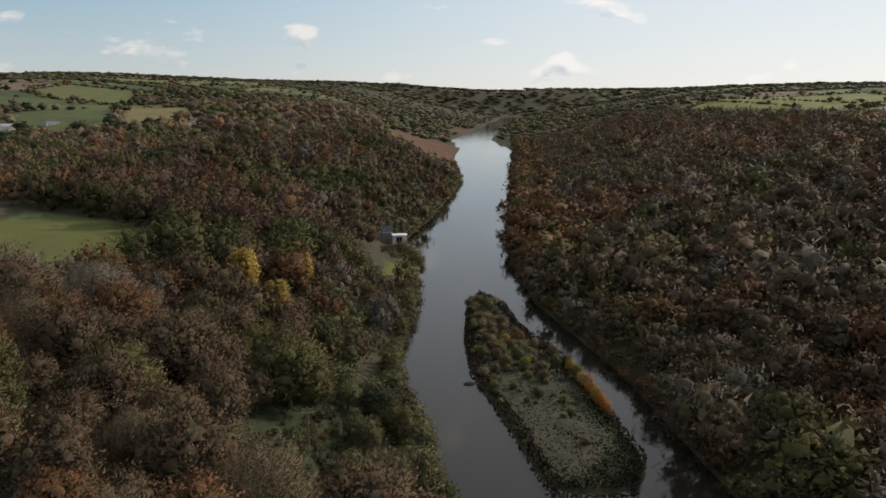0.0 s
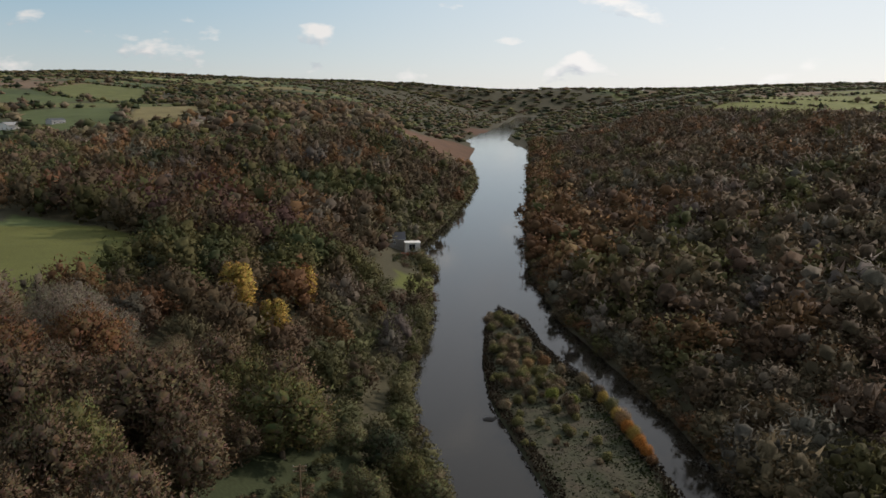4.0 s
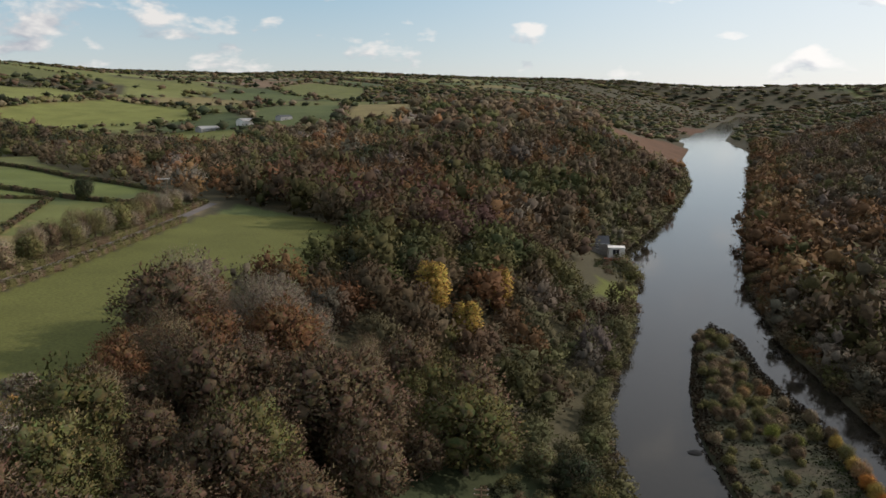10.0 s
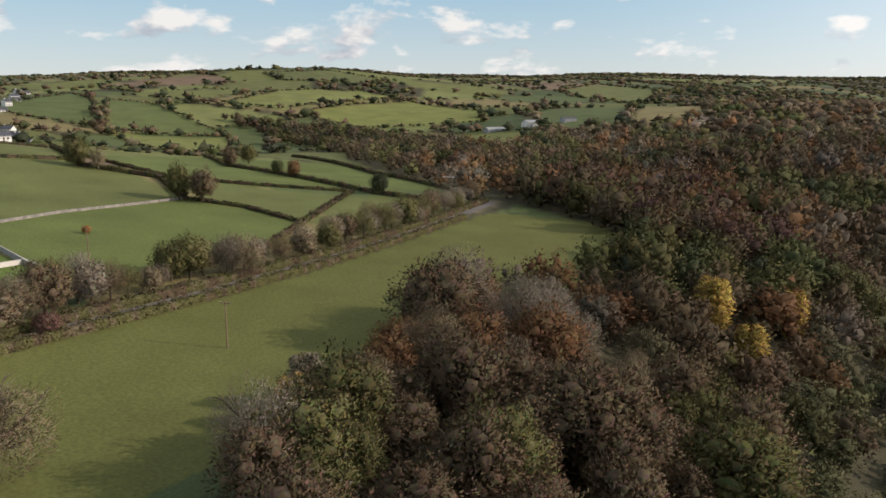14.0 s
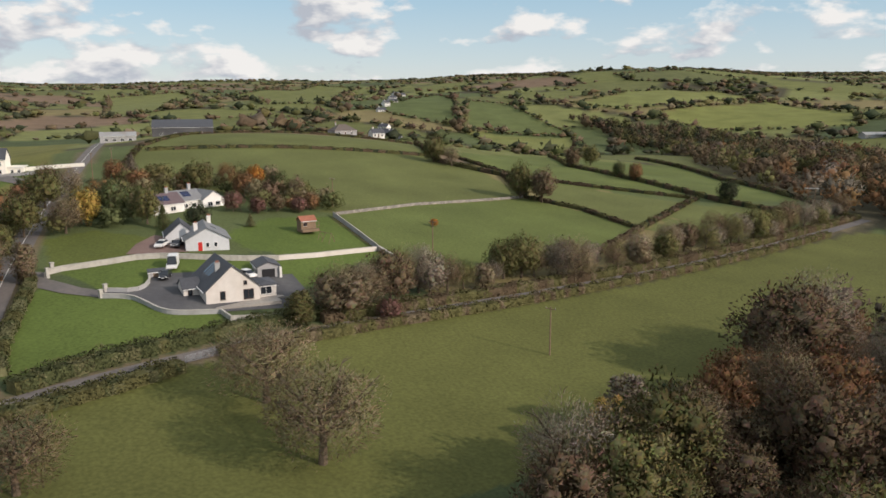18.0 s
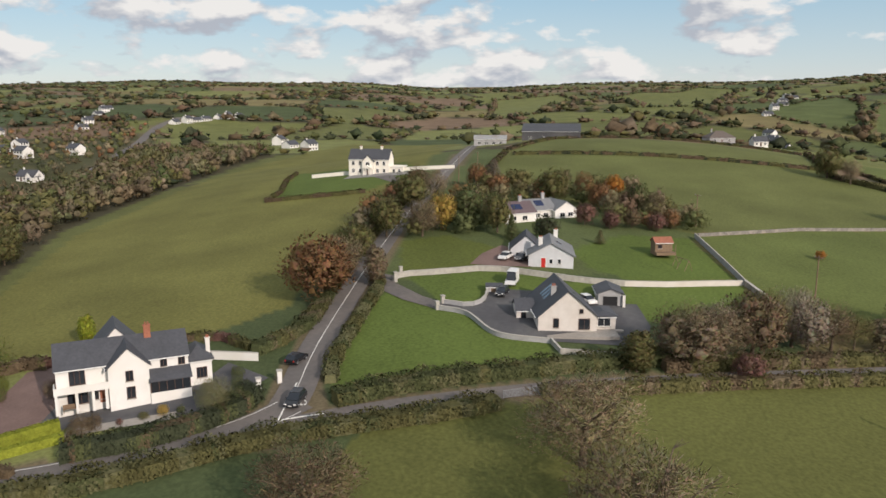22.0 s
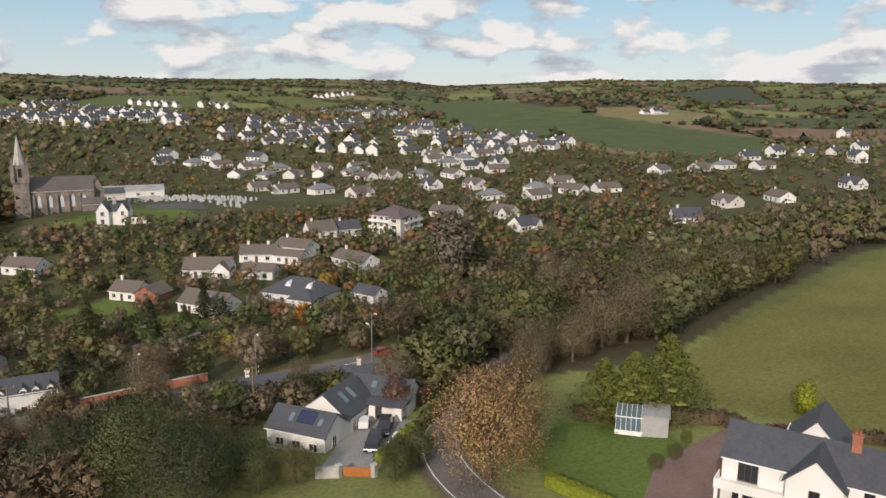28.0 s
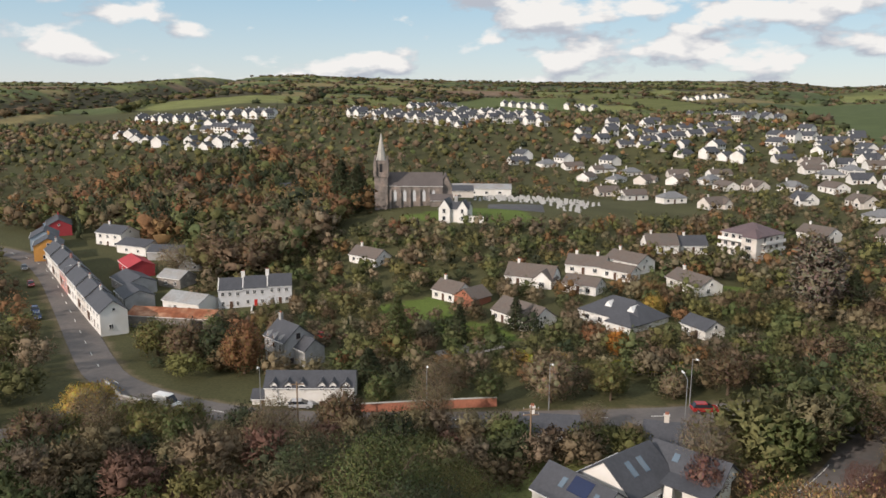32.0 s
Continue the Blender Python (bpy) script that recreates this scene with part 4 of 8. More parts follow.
def door(parent, side, x, y, z, w, h, mat, label=""):
    s = Shape().box(0, -0.06, 0, w, 0.04, h).box(0.12, -0.075, h * 0.55, w - 0.12, -0.06, h * 0.9).box(0.12, -0.075, 0.2, w - 0.12, -0.06, h * 0.48)
    ob = part("door", s, mat, parent, label, pose(x, y, z, 0, 0, TURN[side]))
    part("door_frame", Shape().box(-0.1, -0.05, 0, 0, 0.05, h + 0.1).box(w, -0.05, 0, w + 0.1, 0.05, h + 0.1).box(0, -0.05, h, w, 0.05, h + 0.1), M["frame"], ob)
    return ob


def chimney(parent, x, y, z0, z1, mat, w=0.9, d=0.6):
    ob = part("chimney", Shape().box(x - w / 2, y - d / 2, z0, x + w / 2, y + d / 2, z1).box(x - w / 2 - 0.08, y - d / 2 - 0.08, z1, x + w / 2 + 0.08, y + d / 2 + 0.08, z1 + 0.14), mat, parent)
    part("chimney_pot", Shape().tube((x - w / 5, y, z1 + 0.14), (x - w / 5, y, z1 + 0.55), 0.13, 0.11).tube((x + w / 5, y, z1 + 0.14), (x + w / 5, y, z1 + 0.55), 0.13, 0.11), M["brick"], ob)
    return ob


def slope_panel(name, parent, mat, x0, x1, y0, d, eave, rise, u0, u1, lift=0.22, thick=0.06, label=""):
    """A panel lying on the near slope of a roof whose ridge runs along x; u0 and u1 go from eave to ridge."""
    f = lambda u: (y0 + d / 2 * u, eave + rise * u + lift)
    (ya, za), (yb, zb) = f(u0), f(u1)
    s = Shape().prism([(x0, ya, za), (x1, ya, za), (x1, yb, zb), (x0, yb, zb)], [(x0, ya, za + thick), (x1, ya, za + thick), (x1, yb, zb + thick), (x0, yb, zb + thick)])
    return part(name, s, mat, parent, label)


def side_panel(name, parent, mat, y0, y1, x0, w, eave, rise, u0, u1, lift=0.22, thick=0.06, far=False):
    """The same on a roof whose ridge runs along y; far: on the slope of larger x."""
    f = lambda u: ((x0 + w - w / 2 * u) if far else (x0 + w / 2 * u), eave + rise * u + lift)
    (xa, za), (xb, zb) = f(u0), f(u1)
    s = Shape().prism([(xa, y0, za), (xa, y1, za), (xb, y1, zb), (xb, y0, zb)], [(xa, y0, za + thick), (xa, y1, za + thick), (xb, y1, zb + thick), (xb, y0, zb + thick)])
    return part(name, s, mat, parent)

# ---- the houses near the road junction ----
M["roofglass"] = material("roof_glass", (0.10, 0.14, 0.18), 0.05, 0.05, 1.0, 0.0, spec=0.8)
M["solar"] = material("solar_panel", (0.012, 0.02, 0.06), 0.12, 0.1, 2.0, 0.0, spec=0.6)
M["red"] = material("red_paint", (0.45, 0.03, 0.025), 0.45, 0.08, 2.0, 0.0)
# for black fittings, and for slabs that paint the shade of open doorways
M["black"] = material("black_fitting_and_shade", (0.02, 0.02, 0.022), 0.5, 0.1, 2.0, 0.0)
M["purple"] = material("plum_slate", (0.115, 0.085, 0.09), 0.65, 0.15, 2.5, 0.3)
M["gravelpath"] = material("pale_paving", (0.30, 0.28, 0.25), 0.9, 0.15, 2.0, 0.2)
M["tin"] = material("grey_sheeting", (0.30, 0.31, 0.31), 0.55, 0.15, 1.5, 0.2, second=(0.22, 0.20, 0.18), big=0.2)
W, S = M["white"], M["slate"]

# two-storey white house with a front gable, a balcony and a sun porch
a = thing("house", "white two-storey house with slate roofs and a front gable", "house", -121.6, 2.4, 115.5, 38.0)
gable(a, 0, 0.4, 17.0, 7.4, 5.3, 2.5, W, S)
gable(a, 6.4, -1.3, 5.2, 6.0, 5.1, 2.5, W, S, along_x=False)
gable(a, 5.0, 7.0, 6.0, 6.5, 5.2, 3.2, W, S, along_x=False)
gable(a, 17.0, 1.8, 3.4, 5.6, 3.6, 1.6, W, S, along_x=False, hip=True)
part("balcony", Shape().box(-0.3, -1.9, 2.55, 6.4, 0.4, 2.75).box(-0.3, -1.9, 2.75, 6.4, -1.78, 3.55).box(-0.3, -1.78, 2.75, -0.18, 0.4, 3.55), W, a, "white balcony wall")
for x in (-0.05, 2.4, 4.4, 6.05):
    part("porch_post", Shape().box(x - 0.18, -1.75, -0.3, x + 0.18, -1.4, 2.55), W, a)
part("sun_porch_roof", Shape().prism([(11.5, -1.9, 2.5), (11.5, 0.4, 3.6), (11.5, 0.4, 3.75), (11.5, -1.9, 2.65)], [(17.2, -1.9, 2.5), (17.2, 0.4, 3.6), (17.2, 0.4, 3.75), (17.2, -1.9, 2.65)]), S, a, "slate lean-to roof")
part("sun_porch_wall", Shape().box(11.6, -1.7, -1.0, 17.0, 0.4, 0.9), W, a)
part("sun_porch_glazing", Shape().box(11.7, -1.65, 0.9, 16.9, -1.55, 2.45), M["glass"], a)
for k in range(6):
    part("glazing_bar", Shape().box(11.65 + k * 1.04, -1.7, 0.9, 11.73 + k * 1.04, -1.5, 2.5), M["darkframe"], a)
window(a, "front", 1.6, 0.38, 2.9, 2.0, 2.1, "darkframe", 2)
window(a, "front", 1.2, 0.38, 0.2, 2.6, 2.0, "darkframe", 2)
window(a, "front", 4.2, 0.38, 0.5, 1.7, 1.7, "darkframe")
window(a, "front", 8.55, -1.32, 3.0, 1.0, 1.5, "darkframe")
window(a, "front", 8.55, -1.32, 0.5, 1.15, 1.7, "darkframe")
window(a, "front", 13.2, 0.38, 3.85, 0.95, 1.35, "darkframe")
window(a, "front", 15.6, 0.38, 3.85, 0.95, 1.35, "darkframe")
window(a, "front", 18.2, 1.78, 0.9, 1.5, 1.6, "darkframe", 2)
window(a, "left", -0.02, 5.0, 3.2, 1.0, 1.3, "darkframe")
window(a, "right", 17.02, 1.0, 3.6, 0.9, 1.3, "darkframe")
door(a, "front", 5.2, 0.36, 0, 0.95, 2.05, M["brick"], "red-brown front door")
chimney(a, 12.0, 3.6, 7.0, 9.2, M["brick"])
chimney(a, 20.2, 3.6, 3.6, 6.2, W, 0.6, 0.5)
part("garden_bench", Shape().box(0.6, -1.5, 0.35, 2.6, -1.05, 0.45).box(0.6, -1.1, 0.45, 2.6, -1.02, 0.9).box(0.65, -1.45, -0.2, 0.75, -1.05, 0.35).box(2.45, -1.45, -0.2, 2.55, -1.05, 0.35), M["wood"], a, "brown wooden bench")

# bungalow with a steep slate roof, its gable towards the lane
b = thing("house", "cream gabled bungalow with steep slate roof and skylights", "house", -151.8, 70.4, 92, 39.4)
gable(b, 0, 0, 10.2, 13.5, 2.7, 4.4, M["cream"], S, along_x=False, over=0.45)
gable(b, 10.2, 1.2, 3.6, 6.0, 2.3, 0.5, M["cream"], S, along_x=False, hip=True)
gable(b, -3.0, 5.5, 3.2, 5.0, 2.4, 1.4, M["cream"], S, along_x=True)
window(b, "front", 2.6, -0.02, 0.7, 1.0, 1.7, "darkframe", 0)
window(b, "front", 7.0, -0.02, 0.3, 2.0, 2.0, "darkframe", 1)
window(b, "front", 7.1, -0.02, 3.2, 0.7, 0.8, "darkframe", 0)
window(b, "front", 10.6, 1.18, 0.5, 2.3, 1.6, "frame", 1)
window(b, "front", -2.2, 5.48, 0.4, 0.9, 1.9, "darkframe", 0)
chimney(b, 3.3, 4.2, 4.6, 7.0, M["grey"])
for y0 in (5.2, 6.9, 8.6):
    side_panel("skylight", b, M["roofglass"], y0, y0 + 0.9, 0, 10.2, 2.7, 4.4, 0.35, 0.75)
side_panel("skylight", b, M["roofglass"], 4.0, 4.8, 0, 10.2, 2.7, 4.4, 0.45, 0.65, far=True)
part("patio", Shape().box(1.2, -3.2, -0.6, 13.5, -0.02, -0.02).box(10.2, -0.02, -0.6, 15.0, 1.1, -0.02), M["gravelpath"], b, "pale paved patio")
c = thing("garage", "small grey garage with an open front and slate roof", "garage", -165.0, 83.4, 86, 40.2)
gable(c, 0, 0, 4.6, 6.5, 2.6, 0.9, M["grey"], S, along_x=False)
# no hole in the wall: a black slab paints the garage's shaded inside
part("garage_opening", Shape().box(0.9, -0.05, 0, 3.6, 0.05, 2.1), M["black"], c, "black panel for the shade inside an open doorway")
part("gatepost", Shape().box(4.5, -0.5, -0.5, 5.0, 0, 2.4), W, c)
c = thing("shed", "low grey garden shed with a flat felt roof", "shed", -170.0, 62.5, 88, 41.0)
gable(c, 0, 0, 3.2, 2.6, 2.0, 0.25, M["grey"], M["slate"], over=0.2)
door(c, "front", 0.9, -0.02, 0, 1.0, 1.8, M["wood"])

# grey bungalow with a red door
d = thing("house", "pale grey bungalow with a red front door", "house", -186.6, 72.6, 84, 43.3)
M["palegrey"] = material("pale_grey_render", (0.52, 0.53, 0.54), 0.8, 0.06, 1.0, 0.1)
M["greyslate"] = material("light_slate", (0.17, 0.175, 0.18), 0.6, 0.14, 2.5, 0.3, big=0.4)
gable(d, 0, 0, 9.6, 12.5, 2.6, 2.6, M["palegrey"], M["greyslate"], along_x=False, over=0.5)
gable(d, -4.0, 7.0, 7.0, 8.5, 2.6, 3.0, M["palegrey"], S, along_x=False, over=0.4)
door(d, "front", 2.7, -0.02, 0, 0.95, 2.05, M["red"], "bright red front door")
for x in (4.4, 6.2):
    window(d, "front", x, -0.02, 0.8, 0.8, 1.1, "frame", 0)
window(d, "right", 9.62, 2.0, 0.6, 1.4, 1.3)
window(d, "right", 9.62, 6.0, 0.6, 1.4, 1.3)
window(d, "front", -2.8, 6.98, 0.8, 1.2, 1.1)
chimney(d, 2.6, 4.0, 3.4, 5.8, W)
chimney(d, 6.2, 12.0, 3.8, 6.2, W)
side_panel("skylight", d, M["roofglass"], 5.0, 6.4, 0, 9.6, 2.6, 2.6, 0.5, 0.75, far=True)

# long low white house among the trees
e = thing("house", "long low white house with grey slate roofs", "house", -225.5, 71.0, 112, 46.6)
gable(e, 0, 0, 9.0, 8.0, 2.7, 2.4, W, M["purple"], along_x=True)
gable(e, 7.5, 2.5, 9.0, 8.0, 2.8, 2.4, W, M["greyslate"], along_x=True)
gable(e, 15.5, 1.0, 7.0, 9.0, 2.6, 2.2, W, M["greyslate"], along_x=False)
for x, y in ((1.5, -0.02), (4.8, -0.02), (10.0, 2.48), (12.6, 2.48), (17.0, 0.98), (19.5, 0.98)):
    window(e, "front", x, y, 0.7, 1.6, 1.2)
door(e, "front", 7.4, 2.46, 0, 1.0, 2.05, M["wood"])
slope_panel("solar_panel", e, M["solar"], 11.0, 13.6, 2.5, 8.0, 2.8, 2.4, 0.3, 0.8)
slope_panel("solar_panel", e, M["solar"], 2.5, 5.5, 0, 8.0, 2.7, 2.4, 0.25, 0.7)
chimney(e, 6.0, 4.0, 4.4, 6.6, M["grey"])
chimney(e, 14.5, 6.5, 4.6, 6.8, M["grey"])

# large cream villa on the hill
v = thing("house", "large cream two-storey villa with dark slate roof", "house", -325.5, 17.6, 80, 50.6)
M["ivory"] = material("ivory_render", (0.74, 0.71, 0.63), 0.8, 0.04, 1.0, 0.1)
gable(v, 0, 0, 16.0, 8.5, 5.9, 3.6, M["ivory"], M["slate"], along_x=True)
gable(v, 5.8, -1.2, 4.4, 4.0, 5.2, 2.2, M["ivory"], M["slate"], along_x=False)
part("portico", Shape().prism([(6.2, -2.8, 2.6), (9.8, -2.8, 2.6), (8.0, -2.8, 3.8)], [(6.2, -1.2, 2.6), (9.8, -1.2, 2.6), (8.0, -1.2, 3.8)]).tube((6.5, -2.6, -0.3), (6.5, -2.6, 2.6), 0.16, 0.14, 8).tube((9.5, -2.6, -0.3), (9.5, -2.6, 2.6), 0.16, 0.14, 8).tube((7.4, -2.6, -0.3), (7.4, -2.6, 2.6), 0.14, 0.12, 8).tube((8.6, -2.6, -0.3), (8.6, -2.6, 2.6), 0.14, 0.12, 8), M["ivory"], v, "ivory pillared porch")
gable(v, 16.0, 1.5, 5.5, 6.0, 3.0, 0.3, M["ivory"], M["ivory"], hip=True)
for x in (1.3, 4.0, 11.0, 13.6):
    for z in (0.7, 3.6):
        window(v, "front", x, -0.02, z, 1.1, 1.5)
window(v, "front", 7.2, -1.22, 3.3, 1.6, 1.6, bars=2)
door(v, "front", 7.5, -1.24, 0, 1.0, 2.1, M["darkframe"])
for x in (17.2, 19.4):
    window(v, "front", x, 1.48, 0.7, 1.0, 1.4)
chimney(v, 4.0, 4.2, 8.6, 10.6, M["ivory"])
chimney(v, 12.4, 4.2, 8.6, 10.6, M["ivory"])

# white house with a solar panel, and its garage
s = thing("house", "white house with dark slate roofs and a solar panel", "house", -89.6, -48.9, 125, 31.2)
gable(s, 0, 0, 9.6, 6.2, 3.2, 2.2, W, M["slate"], along_x=True)
gable(s, 1.6, 6.0, 8.0, 8.5, 3.6, 3.0, W, M["slate"], along_x=False)
slope_panel("solar_panel", s, M["solar"], 4.2, 7.0, 0, 6.2, 3.2, 2.2, 0.35, 0.9, label="dark blue solar panel")
slope_panel("skylight", s, M["roofglass"], 2.9, 3.6, 0, 6.2, 3.2, 2.2, 0.35, 0.7)
slope_panel("skylight", s, M["roofglass"], 7.7, 8.3, 0, 6.2, 3.2, 2.2, 0.35, 0.65)
side_panel("skylight", s, M["roofglass"], 8.4, 9.3, 1.6, 8.0, 3.6, 3.0, 0.35, 0.75, far=True)
side_panel("skylight", s, M["roofglass"], 10.6, 11.5, 1.6, 8.0, 3.6, 3.0, 0.35, 0.75, far=True)
window(s, "right", 9.62, 1.8, 0.8, 1.1, 1.8)
window(s, "right", 9.62, 7.5, 0.7, 1.0, 1.7)
window(s, "right", 9.62, 11.0, 0.7, 1.0, 1.7)
for x in (1.5, 4.2, 7.0):
    window(s, "front", x, -0.02, 0.8, 1.4, 1.2)
g = thing("garage", "white double garage with a slate roof and pillars", "garage", -102.4, -50.6, 132, 32.4)
gable(g, 0, 2.2, 9.4, 6.0, 2.7, 2.2, W, M["slate"], along_x=True, over=0.5)
part("porch_roof", Shape().prism([(-0.3, -0.5, 2.5), (-0.3, 2.4, 2.85), (-0.3, 2.4, 3.0), (-0.3, -0.5, 2.65)], [(9.7, -0.5, 2.5), (9.7, 2.4, 2.85), (9.7, 2.4, 3.0), (9.7, -0.5, 2.65)]), M["slate"], g)
for x in (0.2, 3.9, 8.1):
    part("pillar", Shape().box(x, -0.1, -1.0, x + 1.1, 0.6, 2.6), W, g)
part("roller_door", Shape().box(1.3, 0.2, -0.2, 3.9, 0.3, 2.4), M["grey"], g, "dark grey roller door")
slope_panel("skylight", g, M["roofglass"], 3.0, 3.8, 2.2, 6.0, 2.7, 2.2, 0.4, 0.7)
slope_panel("skylight", g, M["roofglass"], 6.8, 7.6, 2.2, 6.0, 2.7, 2.2, 0.4, 0.7)

# greenhouse beside the lawn
h = thing("greenhouse", "lean-to glass greenhouse with a concrete shed behind", "greenhouse", -127.6, -19.0, 132, 36.6)
part("shed_wall", Shape().box(3.4, 0, -1.0, 6.8, 4.5, 2.3), M["grey"], h)
part("shed_roof", Shape().box(3.4, -0.2, 2.3, 7.0, 4.7, 2.5), M["tin"], h)
for k in range(6):
    part("frame_bar", Shape().box(0.66 * k, -0.03, 0, 0.66 * k + 0.06, 0.03, 1.9), M["frame"], h)
    part("rafter", Shape().prism([(0.66 * k, 0, 1.9), (0.66 * k + 0.06, 0, 1.9), (0.66 * k + 0.06, 3, 2.6), (0.66 * k, 3, 2.6)], [(0.66 * k, 0, 1.96), (0.66 * k + 0.06, 0, 1.96), (0.66 * k + 0.06, 3, 2.66), (0.66 * k, 3, 2.66)]), M["frame"], h)
part("glass_front", Shape().box(0.02, -0.005, 0, 3.35, 0.005, 1.9), M["roofglass"], h)
part("glass_roof", Shape().prism([(0, 0, 1.91), (3.36, 0, 1.91), (3.36, 3, 2.61), (0, 3, 2.61)], [(0, 0, 1.92), (3.36, 0, 1.92), (3.36, 3, 2.62), (0, 3, 2.62)]), M["roofglass"], h)
part("sill", Shape().box(-0.1, -0.1, -0.6, 3.5, 0.1, 0.02).box(-0.1, -0.1, 1.88, 3.5, 0.08, 1.97), M["frame"], h)
part("glass_end", Shape().box(-0.005, 0, 0, 0.005, 3, 2.0), M["roofglass"], h)
# timber play hut
k = thing("play_hut", "brown timber garden hut with a red felt roof", "hut", -197.5, 103.0, 95, 44.4)
gable(k, 0, 0, 4.0, 3.0, 2.2, 0.9, M["wood"], M["brick"], low=-0.8)
part("veranda", Shape().box(-0.3, -1.8, -0.5, 4.3, 0, 0.1).box(-0.2, -1.7, 0.1, -0.1, -1.6, 2.1).box(4.1, -1.7, 0.1, 4.2, -1.6, 2.1).box(-0.3, -1.8, 0.9, 4.3, -1.72, 1.0), M["wood"], k)
window(k, "front", 0.6, -0.02, 0.8, 1.0, 0.9, "darkframe")
k = thing("swing_frame", "weathered wooden swing and climbing frame on grass", "swing", -191.5, 106.0, 20)
part("beam", Shape().tube((0, 0, 2.1), (4.5, 0, 2.1), 0.08, 0.08), M["wood"], k)
for x, y in ((0, -1), (0, 1), (4.5, -1), (4.5, 1), (2.2, -1.4)):
    part("leg", Shape().tube((min(x, 4.5), 0, 2.1), (x, y, -0.3), 0.07, 0.07), M["wood"], k)

# ---- houses of the village ----
def bungalow(x, y, head, w, d, label, wall="white", roof="tile", eave=2.6, rise=2.4, chim=1, gab=0.0, z=None, wins=3, hip=False, two=False):
    t = thing("house", label, "house", x, y, head, z)
    if two:
        eave += 2.6
    gable(t, 0, 0, w, d, eave, rise, M[wall], M[roof], hip=hip)
    if gab:
        gable(t, w * 0.62, -1.6, gab, d * 0.6 + 1.6, eave - 0.1, rise * 0.8, M[wall], M[roof], along_x=False)
        window(t, "front", w * 0.62 + gab / 2 - 0.8, -1.62, 0.6, 1.6, 1.4)
    for k in range(wins):
        u = (k + 0.6) * (w * (0.6 if gab else 1.0)) / (wins + 0.4)
        for z0 in ((0.75, 3.35) if two else (0.75,)):
            if k == wins // 2 and z0 < 1:
                door(t, "front", u - 0.5, -0.02, 0, 0.95, 2.05, M["darkframe"])
            else:
                window(t, "front", u - 0.6, -0.02, z0, 1.3, 1.2)
    window(t, "right", w + 0.02, d * 0.3, 0.8, 1.1, 1.2)
    if not hip:
        window(t, "right", w + 0.02, d * 0.45, eave + 0.1, 0.8, 0.8, bars=0)
    for k in range(chim):
        chimney(t, w * (0.2 + 0.55 * k), d / 2, eave + rise - 0.5, eave + rise + 1.1, M[wall], 0.7, 0.5)
    return t


bungalow(-62.7, -213.4, 134, 12.5, 7.0, "white bungalow with a brown tiled roof above a bank", chim=1)
bungalow(-108.0, -177.6, 150, 14.0, 8.0, "white dormer bungalow with brown roof and a front gable", gab=5.5, rise=3.0)
bungalow(-127.3, -184.7, 151, 11.5, 8.0, "white bungalow with a brown roof and a tall chimney", chim=2)
bungalow(-141.1, -190.9, 122, 12.5, 8.0, "white split-level house with a brown tiled roof", rise=2.2)
bungalow(-136.7, -179.0, 130, 9.5, 5.0, "low white annexe with a brown tiled roof", chim=0, rise=1.6)
bungalow(-122.2, -167.3, 138, 10.0, 6.0, "small white bungalow with a faded brown roof", chim=0, rise=1.8)
bungalow(-151.9, -168.6, 106, 14.0, 7.5, "cream bungalow with a brown roof beside a lawn", rise=2.2)
t = bungalow(-120.2, -141.9, 124, 17.5, 11.0, "white bungalow with a large dark hipped slate roof", roof="slate", hip=True, rise=3.6, chim=0, wins=4)
for x in (5.5, 12.0):
    part("gablet", Shape().prism([(x, 2.2, 4.0), (x + 2.4, 2.2, 4.0), (x + 1.2, 2.2, 5.6)], [(x, 5.0, 4.6), (x + 2.4, 5.0, 4.6), (x + 1.2, 5.0, 5.7)]), M["frame"], t, "white-edged triangular roof gablet")
gable(t, 10.5, -3.0, 7.0, 6.0, 2.5, 2.2, W, M["slate"], hip=True)
bungalow(-99.9, -148.6, 122, 14.5, 8.0, "white bungalow with a brown roof and glazed porch", roof="tile", gab=4.5, rise=2.8, chim=0)
t = bungalow(-86.8, -171.4, 130, 9.0, 7.0, "brick and white bungalow with a brown roof", roof="tile", wall="white")
gable(t, 9.0, -0.6, 7.0, 7.0, 2.6, 2.2, M["brick"], M["tile"], along_x=False)
bungalow(-138.1, -124.2, 110, 7.5, 5.5, "small white outbuilding with a slate roof", roof="slate", chim=0, rise=1.6, wins=2)
bungalow(-160.0, -206.5, 178, 10.5, 7.5, "white house with a steep brown roof", roof="tile", rise=3.2, two=False)
bungalow(-172.0, -208.0, 178, 9.0, 6.5, "white gabled house with a grey roof", roof="slate", rise=2.8)
bungalow(-293.7, -156.4, 150, 11.5, 7.5, "white dormer house with a dark slate roof beside the main road", roof="slate", rise=3.4)
bungalow(-92.5, -71.5, 168, 8.5, 6.0, "low white roadside cottage with a slate roof", roof="slate", rise=1.8, z=28.2)
bungalow(-109.5, -66.6, 160, 15.0, 6.0, "long low roadside cottages with dark slate roofs", wall="cream", roof="slate", rise=1.9, z=28.6, chim=2, wins=5)

